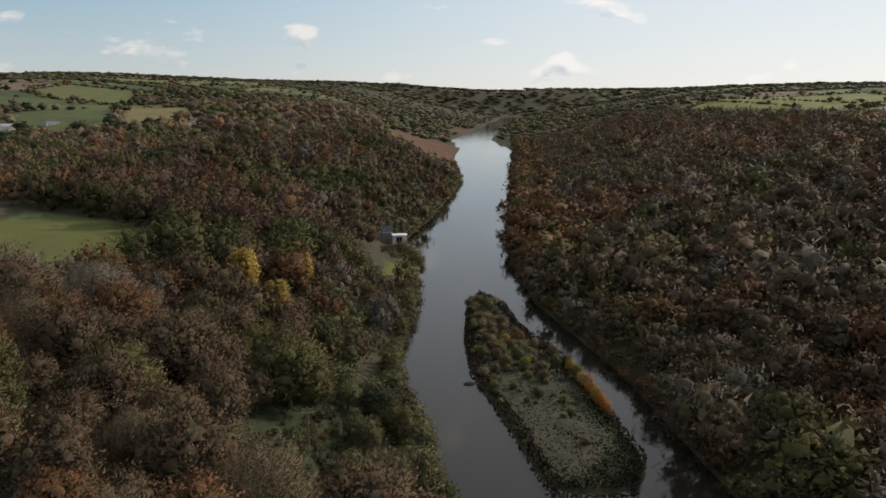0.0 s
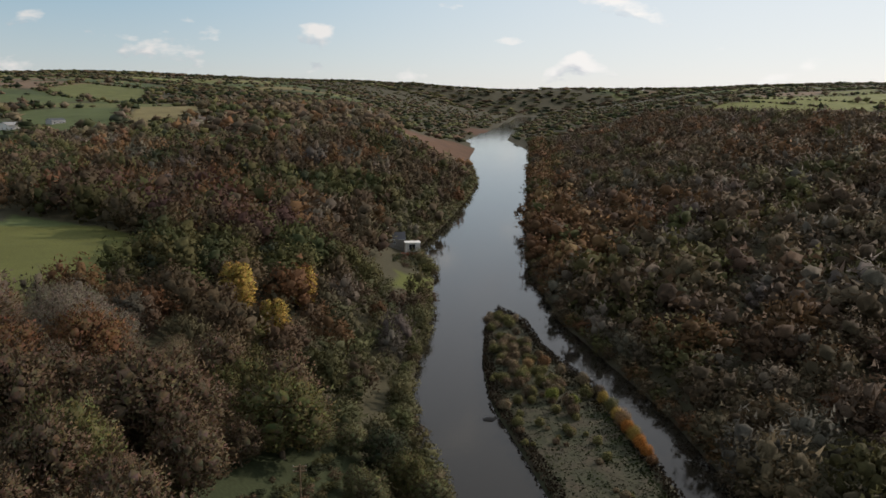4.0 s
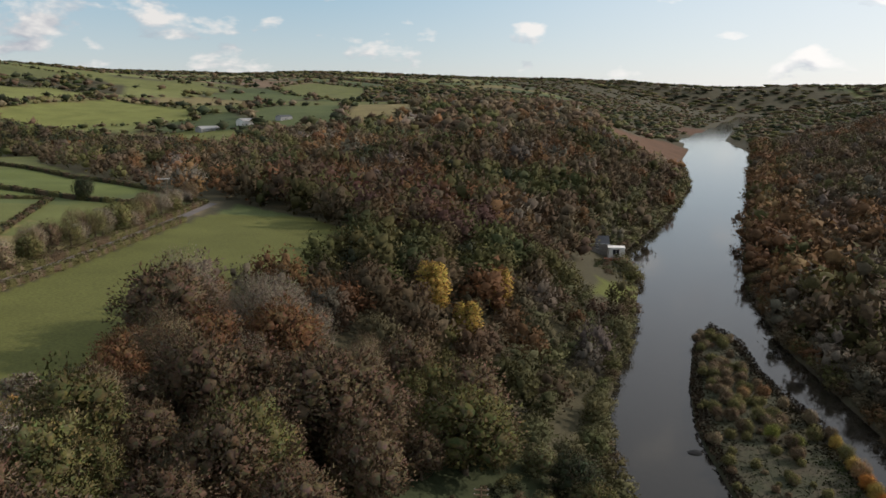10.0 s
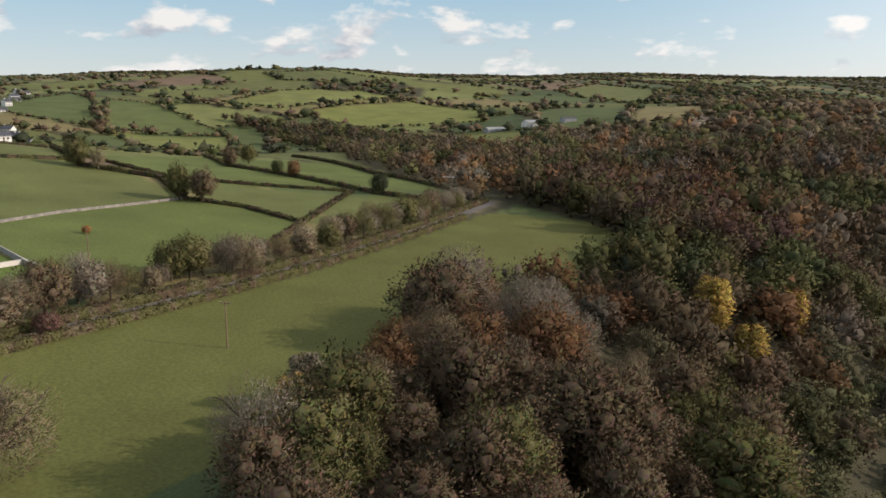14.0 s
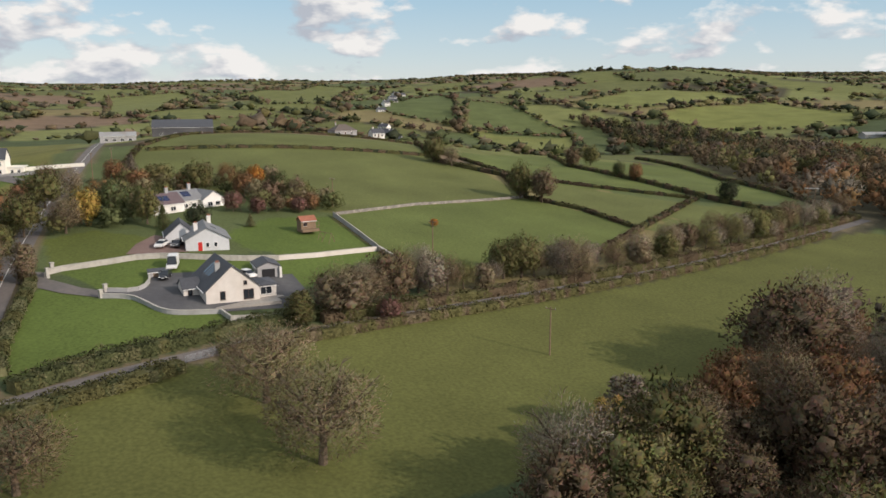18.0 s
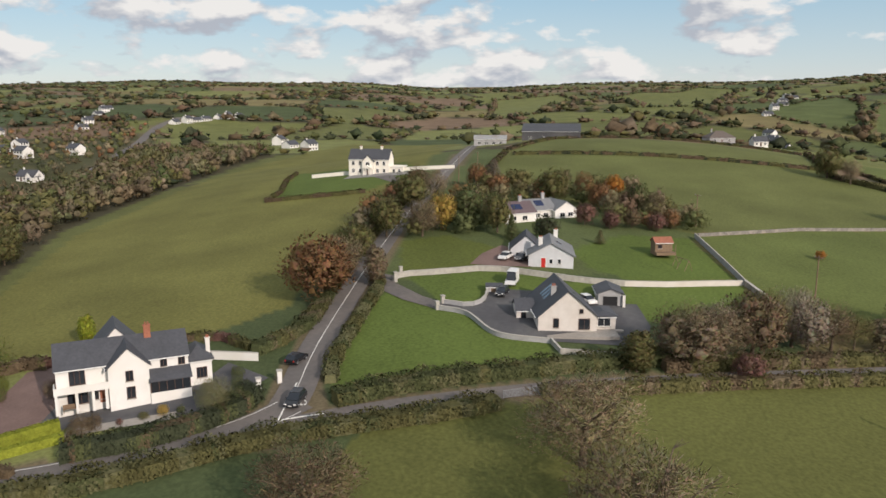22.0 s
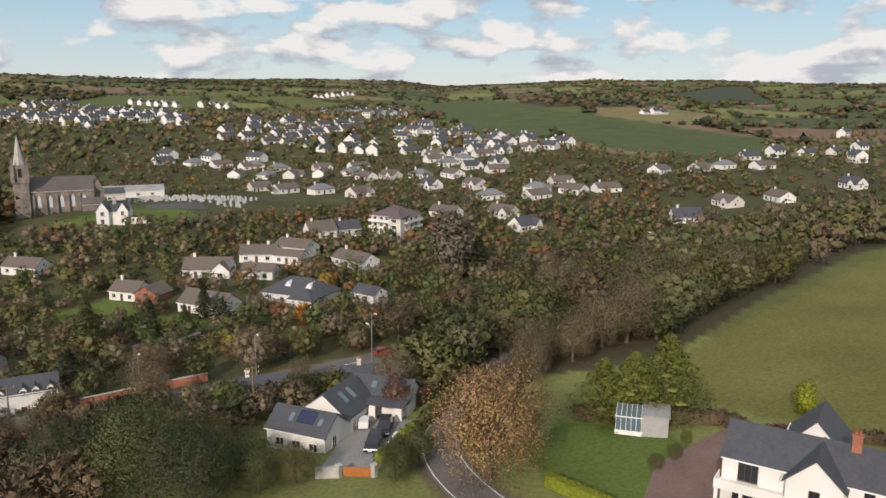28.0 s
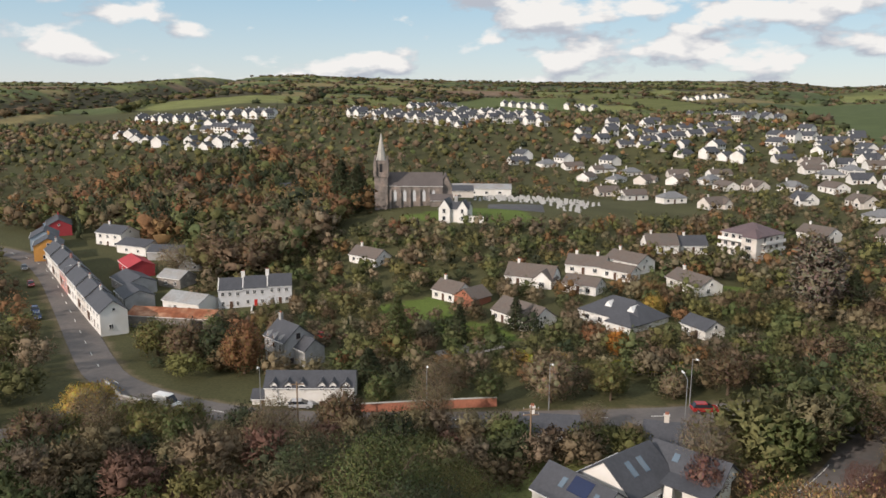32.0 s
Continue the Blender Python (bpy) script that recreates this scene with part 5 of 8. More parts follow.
# guest house with balconies
t = thing("guest_house", "three-storey white guest house with plum hipped roofs and balconies", "guest house", -187.8, -212.5, 120, 28.6)
gable(t, 0, 0, 14.5, 13.0, 7.6, 3.2, M["cream"], M["purple"], hip=True, over=0.5)
gable(t, 9.0, -2.2, 5.5, 6.0, 7.2, 2.6, M["cream"], M["purple"], hip=True)
for z in (2.6, 5.2):
    part("balcony", Shape().box(-0.3, -1.6, z, 9.0, 0, z + 0.18).box(-0.3, -1.6, z + 0.18, 9.0, -1.5, z + 1.1), M["white"], t, "white balcony rail")
    part("side_balcony", Shape().box(14.5, 0.5, z, 16.0, 12, z + 0.18).box(15.9, 0.5, z + 0.18, 16.0, 12, z + 1.1), M["white"], t)
for z in (0.5, 3.1, 5.6):
    for x in (1.0, 3.8, 6.4):
        window(t, "front", x, -0.02, z, 1.5, 1.6)
    window(t, "front", 10.5, -2.22, z, 2.2, 1.5, bars=2)
    for y in (1.5, 5.0, 8.5):
        window(t, "right", 14.52, y, z, 1.5, 1.5)

# white roadside house with six dormers
t = thing("house", "long white roadside house with a dark slate roof and six dormers", "house", -51.4, -99.8, 176, 23.4)
gable(t, 0, 0, 16.0, 6.2, 4.7, 1.9, W, M["slate"])
gable(t, -2.6, 1.0, 2.6, 4.0, 2.2, 0.9, W, M["slate"])
for x in (1.0, 3.6, 6.0, 9.6, 11.6, 14.0):
    dm = part("dormer", Shape().prism([(x, -0.1, 3.8), (x + 1.3, -0.1, 3.8), (x + 1.3, -0.1, 5.1), (x + 0.65, -0.1, 5.8), (x, -0.1, 5.1)], [(x, 2.6, 4.9), (x + 1.3, 2.6, 4.9), (x + 1.3, 2.6, 5.2), (x + 0.65, 2.6, 5.85), (x, 2.6, 5.2)]), W, t)
    part("dormer_roof", Shape().prism([(x - 0.2, -0.3, 4.95), (x + 0.65, -0.3, 5.85), (x + 1.5, -0.3, 4.95), (x + 1.5, -0.3, 5.1), (x + 0.65, -0.3, 6.02), (x - 0.2, -0.3, 5.1)], [(x - 0.2, 2.5, 5.15), (x + 0.65, 2.5, 5.9), (x + 1.5, 2.5, 5.15), (x + 1.5, 2.5, 5.3), (x + 0.65, 2.5, 6.06), (x - 0.2, 2.5, 5.3)]), M["slate"], dm)
    window(t, "front", x + 0.2, -0.12, 4.1, 0.9, 1.0, simple=True)
for x in (2.2, 4.0, 12.0):
    window(t, "front", x, -0.02, 1.2, 1.2, 0.8)
door(t, "front", 9.8, -0.02, 0, 0.95, 2.05, M["darkframe"])
door(t, "front", -1.2, 0.98, 0, 0.9, 1.95, M["darkframe"])
part("boundary_rail", Shape().box(-1, -2.2, 0.5, 13, -2.1, 0.62).box(-1, -2.2, 0.1, 13, -2.1, 0.2), M["darkframe"], t, "dark low railing")
for k in range(8):
    part("rail_post", Shape().box(-1 + 1.97 * k, -2.22, -0.5, -0.9 + 1.97 * k, -2.1, 0.7), M["darkframe"], t)

# old grey stone house behind it
t = thing("house", "old grey rendered house with a slate roof and bargeboards", "house", -46.8, -132.6, 128, 22.2)
gable(t, 0, 0, 8.2, 7.5, 5.6, 3.0, M["grey"], M["slate"])
gable(t, 8.2, 2.5, 4.0, 5.0, 4.2, 2.0, M["grey"], M["slate"])
for x in (1.0, 3.4, 5.8):
    for z in (0.8, 3.4):
        window(t, "front", x, -0.02, z, 1.0, 1.5)
    part("gablet", Shape().prism([(x - 0.3, -0.1, 5.2), (x + 1.3, -0.1, 5.2), (x + 0.5, -0.1, 6.8)], [(x - 0.3, 2.0, 5.9), (x + 1.3, 2.0, 5.9), (x + 0.5, 2.0, 6.9)]), M["grey"], t)
for y, z in ((1.2, 0.6), (4.4, 0.6), (2.6, 3.3), (5.0, 3.3), (3.0, 5.8)):
    window(t, "right", 8.22, y, z, 1.0, 1.3, "darkframe")
chimney(t, 1.0, 3.7, 8.0, 10.0, M["grey"])

# terrace of three with white gables
t = thing("terrace", "terrace of three rendered houses with slate roofs and white verges", "terrace", -27.6, -178.4, 186, 21.4)
for k, rise in ((0, 0.0), (1, 0.35), (2, 0.7)):
    gable(t, 6.7 * k, 0, 6.7, 7.5, 5.2 + rise, 2.6, M["palegrey"], M["slate"], over=0.2)
    for x in (0.8, 2.7, 4.8):
        window(t, "front", 6.7 * k + x, -0.02, 3.5 + rise, 0.9, 1.2)
        if x != 2.7:
            window(t, "front", 6.7 * k + x, -0.02, 0.8 + rise, 0.9, 1.2)
    door(t, "front", 6.7 * k + 3.0, -0.02, rise, 0.9, 2.0, M["red"] if k == 1 else M["darkframe"])
    part("verge", Shape().prism([(6.7 * k - 0.12, -0.2, 5.25 + rise), (6.7 * k - 0.12, 3.75, 8.05 + rise), (6.7 * k - 0.12, 7.7, 5.25 + rise), (6.7 * k - 0.12, 3.75, 7.7 + rise)], [(6.7 * k + 0.12, -0.2, 5.25 + rise), (6.7 * k + 0.12, 3.75, 8.05 + rise), (6.7 * k + 0.12, 7.7, 5.25 + rise), (6.7 * k + 0.12, 3.75, 7.7 + rise)]), W, t)
    if k:
        chimney(t, 6.7 * k, 3.75, 7.4 + rise, 9.2 + rise, W, 1.0, 0.7)
part("forecourt_wall", Shape().box(9.0, -7.0, -1.2, 9.3, 0, 0.9).box(9.3, -7.0, -1.2, 20.5, -6.7, 0.6).box(20.2, -6.7, -1.2, 20.5, 2.0, 0.9), W, t, "white forecourt wall")

# church with its spire, and the chapel house
t = thing("church", "grey stone church with a tall slender spire", "church", -74.3, -285.0, 176, 35.0)
M["churchstone"] = material("church_stone", (0.17, 0.15, 0.135), 0.9, 0.22, 1.2, 0.4, second=(0.25, 0.20, 0.17), big=0.35)
M["churchroof"] = material("church_roof", (0.105, 0.09, 0.085), 0.7, 0.15, 2.0, 0.3)
gable(t, 2.0, 0, 23.0, 12.0, 9.0, 5.0, M["churchstone"], M["churchroof"], over=0.2)
gable(t, 24.0, 2.0, 5.0, 18.0, 8.0, 5.0, M["churchstone"], M["churchroof"], along_x=False, over=0.2)
gable(t, 20.0, -5.0, 9.0, 5.0, 3.6, 2.2, M["churchstone"], M["churchroof"], along_x=True)
for k in range(5):
    x = 4.6 + 4.0 * k
    part("window", Shape().prism([(x, -0.06, 2.6), (x + 1.3, -0.06, 2.6), (x + 1.3, -0.06, 6.2), (x + 0.65, -0.06, 7.6), (x, -0.06, 6.2)], [(x, 0.1, 2.6), (x + 1.3, 0.1, 2.6), (x + 1.3, 0.1, 6.2), (x + 0.65, 0.1, 7.6), (x, 0.1, 6.2)]), M["palegrey"], t, "pale pointed lancet window")
    part("buttress", Shape().box(x - 1.6, -0.9, -1, x - 0.8, 0, 6.5).prism([(x - 1.6, -0.9, 6.5), (x - 0.8, -0.9, 6.5), (x - 0.8, 0, 6.5), (x - 1.6, 0, 6.5)], [(x - 1.6, -0.1, 7.8), (x - 0.8, -0.1, 7.8), (x - 0.8, 0, 7.8), (x - 1.6, 0, 7.8)]), M["churchstone"], t)
part("tower", Shape().box(-3.2, -1.2, -1.5, 2.2, 4.2, 13.0).box(-2.8, -0.8, 13.0, 1.8, 3.8, 19.5).box(-3.5, -1.5, 12.7, 2.5, 4.5, 13.1), M["churchstone"], t)
for x, y in ((-3.0, -1.0), (2.0, -1.0), (-3.0, 4.0), (2.0, 4.0)):
    part("pinnacle", Shape().box(x - 0.6, y - 0.6, 13.0, x + 0.6, y + 0.6, 18.0).prism([(x - 0.6, y - 0.6, 18.0), (x + 0.6, y - 0.6, 18.0), (x + 0.6, y + 0.6, 18.0), (x - 0.6, y + 0.6, 18.0)], [(x - 0.04, y - 0.04, 22), (x + 0.04, y - 0.04, 22), (x + 0.04, y + 0.04, 22), (x - 0.04, y + 0.04, 22)]), M["churchstone"], t)
part("spire", Shape().tube((-0.5, 1.5, 19.5), (-0.5, 1.5, 30.8), 2.1, 0.08, 8), M["wallstone"], t, "pale tapering stone spire")
for side, x, y in (("front", -1.1, -0.83), ("right", 1.83, 0.9), ("left", -2.83, 2.1)):
    part("belfry_louvre", Shape().box(0, -0.04, 0, 1.2, 0.04, 3.4), M["black"], t, at=pose(x, y, 14.8, 0, 0, TURN[side]))
t = thing("chapel_house", "white steep-gabled parish house with a slate roof", "house", -94.6, -246.0, 160, 34.6)
gable(t, 0, 0, 4.2, 8.0, 5.4, 3.2, W, M["slate"], along_x=False, over=0.25)
gable(t, 4.2, 1.6, 6.8, 6.0, 5.0, 2.4, W, M["slate"], over=0.25)
gable(t, 7.0, 0.8, 3.6, 5.0, 5.4, 2.8, W, M["slate"], along_x=False, over=0.25)
part("screen_wall", Shape().box(10.8, 2.0, -0.8, 16.5, 2.3, 2.6), W, t)
for z in (0.9, 3.6):
    window(t, "front", 1.4, -0.02, z, 1.3, 1.6)
    window(t, "front", 8.2, 0.78, z, 1.1, 1.6)
chimney(t, 5.5, 4.6, 6.8, 9.4, M["grey"], 1.2, 0.7)

# ---- village street and estates ----
TONES = {"pink": (0.55, 0.30, 0.27), "blue": (0.32, 0.40, 0.48), "orange": (0.60, 0.30, 0.08), "crimson": (0.38, 0.05, 0.06)}
for name, c in TONES.items():
    M[name] = material(name + "_render", c, 0.8, 0.06, 1.0, 0.1, second=tuple(v * 0.85 for v in c), big=0.3)
M["rustiron"] = material("rusty_iron", (0.24, 0.085, 0.04), 0.8, 0.3, 1.2, 0.3, second=(0.36, 0.22, 0.14), big=0.25)
M["tin"] = material("grey_sheeting", (0.30, 0.31, 0.31), 0.55, 0.15, 1.5, 0.2, second=(0.22, 0.20, 0.18), big=0.2)
row = ((0.0, 13, "white"), (13, 15, "cream"), (28, 12, "pink"), (40, 16, "white"), (56, 13, "cream"), (69, 17, "white"))
c, s = math.cos(radians(120)), math.sin(radians(120))
for u, w, tone in row:
    x, y = 39 + c * u, -229 + s * u
    t = bungalow(x, y, 120, w - 0.1, 6.5, "two-storey %s street house with a slate roof" % {"white": "white", "cream": "cream", "pink": "pale pink"}[tone], wall=tone, roof="slate", rise=2.6, two=True, wins=4, chim=1, z=24.2 - u * 0.031)
    part("shop_front", Shape().box(1.0, -0.12, 0.1, 4.0, -0.03, 2.4), M["darkframe"], t, "dark shop front")
for x, y, head, w, tone, word in ((48, -243, 110, 11, "orange", "orange"), (57, -262, 110, 14, "blue", "pale blue"), (64, -292, 112, 18, "crimson", "dark red"), (34, -262, 150, 13, "white", "white")):
    bungalow(x, y, head, w, 9, word + " two-storey village building with a slate roof", wall=tone, roof="slate", two=True, wins=3, z=24.3)
t = thing("shed", "long shed with a rusty corrugated iron roof", "shed", -7.5, -164.0, 166, 21.4)
gable(t, 0, 0, 23.0, 7.0, 2.8, 1.3, M["stone"], M["rustiron"])
# the shed's shaded inside, painted as a black slab on the wall
part("opening", Shape().box(17.5, -0.06, 0, 20.5, 0.05, 2.1), M["black"], t)
for x, y, head, w, d, roof, wall in ((-12, -180, 150, 13, 8, "tin", "white"), (4, -190, 120, 12, 8, "slate", "grey"), (10, -205, 125, 14, 9, "slate", "grey"), (-4, -205, 150, 9, 7, "tin", "stone"), (14, -225, 120, 14, 8, "crimson", "crimson"), (8, -236, 170, 16, 8, "slate", "grey"), (-8, -252, 178, 18, 8, "slate", "grey"), (22, -248, 150, 14, 9, "slate", "white"), (-6, -222, 160, 8, 6, "tin", "tin")):
    t = thing("outbuilding", "low back-yard building with a worn sheet or slate roof", "outbuilding", x, y, head)
    gable(t, 0, 0, w, d, 3.0, 1.8, M[wall], M[roof])
    window(t, "front", w * 0.3, -0.02, 0.8, 1.2, 1.1)
    window(t, "front", w * 0.7, -0.02, 0.8, 1.2, 1.1)
# far sheds and farms
for x, y, head, w, d, e, roof, wall, word in ((-427, 96, 80, 30, 22, 5.0, "slate", "tarmac", "large dark farm shed with a wide grey roof"), (-405, 70, 85, 16, 10, 3.5, "tin", "grey", "low grey farm outbuilding"), (-435, 683, 60, 20, 12, 4.0, "tin", "tin", "grey sheeted farm shed"), (-408, 715, 60, 24, 14, 5.0, "tin", "white", "white farm building with a blue-grey roof"), (-380, 740, 60, 14, 10, 4.0, "slate", "grey", "dark farm shed beside a yard"), (-293, 492, 40, 10, 8, 3.0, "tile", "white", "white gabled cottage among trees"), (-84, -330, 176, 34, 12, 4.0, "slate", "cream", "long low school building with grey roof"), (-110, -352, 172, 30, 11, 3.6, "tin", "white", "flat-roofed white school block")):
    t = thing("farm_building" if y > 0 else "school_building", word, "building", x, y, head)
    gable(t, 0, 0, w, d, e, d * 0.16, M[wall], M[roof])
    for k in range(4):
        window(t, "front", w * (0.12 + 0.22 * k), -0.02, 1.0, 1.6, 1.2)
t = bungalow(-432, 196, 95, 14, 10, "grey hipped house on the ridge above the pasture", wall="grey", roof="tile", hip=True, rise=3.4, wins=3)
bungalow(-438, 222, 95, 8, 6, "small white house on the ridge", roof="slate")
# river house with a white boathouse
t = thing("house", "old house with a white boathouse wing above the river", "house", -35.0, 395.0, 10, 3.5)
gable(t, 0, 3.0, 9.0, 7.0, 5.5, 3.0, M["stone"], M["slate"])
gable(t, 8.5, -2.5, 7.2, 5.0, 4.6, 0.2, W, W, hip=True)
part("window", Shape().box(10.2, -2.6, 1.2, 13.4, -2.45, 3.8), M["glass"], t, "wide dark window")
for x in (10.2, 11.8, 13.3):
    part("glazing_bar", Shape().box(x - 0.05, -2.66, 1.2, x + 0.05, -2.5, 3.8), M["frame"], t)
window(t, "front", 3.0, 2.98, 3.0, 1.2, 1.4)
part("chimney", Shape().box(0.2, 6.0, 7.5, 1.0, 6.8, 11.0), W, t)
part("terrace_wall", Shape().box(5.0, -5.5, -3.5, 17.0, -2.5, -0.1), M["brick"], t, "red-brown brick terrace wall")
for k in range(6):
    part("terrace_post", Shape().box(5.6 + 2.1 * k, -5.75, -3.5, 5.9 + 2.1 * k, -5.45, 0.3), M["wallstone"], t)

kinds = []
for wall, roof, w, d, two, hip, rise, gab, word in (("white", "slate", 11, 7.5, False, False, 3.0, 4.0, "white dormer bungalow with a grey roof"), ("white", "tile", 13, 8, False, False, 2.4, 0, "white bungalow with a brown roof"), ("cream", "slate", 9, 7.5, True, False, 2.6, 3.5, "cream two-storey house with a grey roof"),
                                                    ("white", "slate", 8.5, 8, True, False, 2.8, 3.2, "white two-storey gabled house"), ("white", "greyslate", 12, 8, False, True, 2.6, 0, "white hipped bungalow with a light grey roof"), ("cream", "tile", 12, 8, False, False, 2.6, 4.2, "cream bungalow with a front gable")):
    kinds.append((wall, roof, w, d, two, hip, rise, gab, word))
# rows of houses: first and last place, how many, and which of the kinds stand there
ROWS_FAR = ((-49, -667, -140, -588, 12, "230"), (-111, -800, -170, -990, 10, "320"), (-124, -662, -205, -583, 10, "203"), (-267, -1140, -320, -1100, 6, "3"), (-357, -1105, -387, -1069, 4, "3"), (-152, -690, -205, -630, 7, "302"),
            (157, -746, 85, -659, 8, "302"), (91, -690, 24, -661, 8, "23"), (65, -583, 30, -562, 5, "052"), (123, -582, 78, -521, 5, "150"), (-452, -891, -507, -835, 6, "302"), (-365, -585, -430, -640, 7, "30"), (-580, -1200, -690, -1290, 8, "302"))
ROWS_MID = ((53, -504, 11, -505, 5, "015"), (-219, -519, -266, -476, 5, "1540"), (-261, -500, -318, -505, 6, "0"), (-273, -454, -296, -417, 4, "05"), (-248, -536, -277, -540, 3, "20"), (-330, -460, -365, -482, 3, "05"), (-351, -431, -390, -458, 3, "0"),
            (-310, -406, -333, -352, 4, "150"), (-351, -395, -394, -391, 4, "05"), (-352, -358, -400, -354, 4, "05"), (-300, -365, -309, -305, 4, "140"), (-160, -462, -210, -440, 4, "14"), (-200, -416, -254, -369, 5, "145"))
ROWS_NEAR = ((-250, -360, -283, -318, 4, "154"), (-188, -362, -218, -292, 4, "514"), (-264, -247, -284, -236, 2, "41"), (-290, -252, -306, -240, 2, "41"), (-228, -232, -250, -222, 2, "15"), (8, -366, -24, -362, 3, "25"),
             (-258, -300, -274, -284, 2, "05"), (-317, -254, -319, -229, 2, "51"), (-342, -176, -370, -172, 2, "51"), (-421, -236, -440, -222, 2, "41"), (-382, -246, -403, -236, 2, "15"), (-529, -225, -556, -206, 2, "25"),
             (-240, -186, -241, -184, 1, "0"), (-425, -166, -426, -165, 1, "0"), (-650, -80, -576, -42, 3, "50"), (-720, -344, -722, -340, 1, "3"))
ROWS_HILL = ((-899, -196, -925, -180, 3, "03"), (-720, -582, -742, -574, 3, "05"), (-840, -225, -878, -208, 4, "031"), (-640, 320, -760, 360, 4, "051"), (-900, 420, -1150, 560, 6, "031"), (-780, -300, -980, -360, 6, "051"), (-470, -260, -620, -270, 5, "150"))
first = {}
hrng = np.random.default_rng(31)
FAR_HOUSES = []
# more rows behind some of them, across the estate roads
BEHIND = []
for x0, y0, x1, y1, many, which in ROWS_MID + ROWS_FAR[:9]:
    ox, oy = (x0 + x1) / 2 + 66, (y0 + y1) / 2 - 42
    far_off = math.hypot(ox, oy)
    BEHIND.append((x0 + 24 * ox / far_off, y0 + 24 * oy / far_off, x1 + 24 * ox / far_off, y1 + 24 * oy / far_off, max(many - 1, 2), which))
for x0, y0, x1, y1, many, which in ROWS_FAR + ROWS_MID + ROWS_NEAR + ROWS_HILL + tuple(BEHIND):
    swing = float(hrng.choice([-50, -35, 30, 45, 60]))
    for i in range(many):
        u = i / max(many - 1, 1)
        x, y = x0 + (x1 - x0) * u + hrng.normal(0, 1.2), y0 + (y1 - y0) * u + hrng.normal(0, 1.2)
        k = int(which[i % len(which)])
        if math.hypot(x + 60, y - 30) > 500:
            FAR_HOUSES.append((x, y, k, swing + hrng.normal(0, 5)))
            continue
        facing = math.degrees(math.atan2(40 - y, -40 - x)) + 90 + swing + hrng.normal(0, 6)
        if k not in first:
            wall, roof, w, d, two, hip, rise, gab, word = kinds[k]
            t = bungalow(x, y, facing, w, d, word + " in a village estate", wall=wall, roof=roof, two=two, hip=hip, rise=rise, gab=gab, wins=3)
            tagged(t, group="village estate houses")
            first[k] = t
            for o in t.children_recursive:
                if o.name.split(".")[0] in ("sill", "glazing_bar", "chimney_pot", "door_frame", "gutter"):
                    bpy.data.objects.remove(o)
        else:
            copy_thing(first[k], pose(x, y, float(ground_z(x, y)), 0, 0, facing))

walls, roofs, panes = Shape(), Shape(), Shape()
far_z = ground_z(np.array([h[0] for h in FAR_HOUSES]), np.array([h[1] for h in FAR_HOUSES]))
for (x, y, k, turn), z in zip(FAR_HOUSES, far_z):
    w, d, e, r = (11, 13, 9, 8.5, 12, 10)[k], 8.0, (2.8, 2.6, 5.2, 5.4, 2.7, 5.0)[k], 2.8
    m = pose(x, y, float(z), 0, 0, math.degrees(math.atan2(40 - y, -40 - x)) + 90 + turn)
    at = lambda pts: [m @ Vector(p) for p in pts]
    walls.prism(at([(0, 0, -1), (0, d, -1), (0, d, e), (0, d / 2, e + r), (0, 0, e)]), at([(w, 0, -1), (w, d, -1), (w, d, e), (w, d / 2, e + r), (w, 0, e)]))
    for s0, s1 in ((-0.4, d / 2), (d + 0.4, d / 2)):
        lo = e - 0.25
        roofs.prism(at([(-0.3, s0, lo), (-0.3, s1, e + r + 0.05), (-0.3, s1, e + r + 0.3), (-0.3, s0, lo + 0.22)]), at([(w + 0.3, s0, lo), (w + 0.3, s1, e + r + 0.05), (w + 0.3, s1, e + r + 0.3), (w + 0.3, s0, lo + 0.22)]))
    walls.prism(at([(w * 0.2, d / 2 - 0.4, e + r - 0.4), (w * 0.2 + 0.9, d / 2 - 0.4, e + r - 0.4), (w * 0.2 + 0.9, d / 2 + 0.4, e + r - 0.4), (w * 0.2, d / 2 + 0.4, e + r - 0.4)]), at([(w * 0.2, d / 2 - 0.4, e + r + 1.2), (w * 0.2 + 0.9, d / 2 - 0.4, e + r + 1.2), (w * 0.2 + 0.9, d / 2 + 0.4, e + r + 1.2), (w * 0.2, d / 2 + 0.4, e + r + 1.2)]))
    for z0 in ((0.8, 3.4) if e > 4 else (0.8,)):
        for u in (0.12, 0.42, 0.72):
            panes.prism(at([(w * u, -0.05, z0), (w * u + 1.4, -0.05, z0), (w * u + 1.4, -0.05, z0 + 1.2), (w * u, -0.05, z0 + 1.2)]), at([(w * u, 0.05, z0), (w * u + 1.4, 0.05, z0), (w * u + 1.4, 0.05, z0 + 1.2), (w * u, 0.05, z0 + 1.2)]))
far_estate = tagged(new("far_houses"), "distant white houses with grey roofs in rows", "houses", kind="stuff")
part("wall", walls, M["white"], far_estate)
part("roof", roofs, M["slate"], far_estate)
part("pane", panes, M["glass"], far_estate)


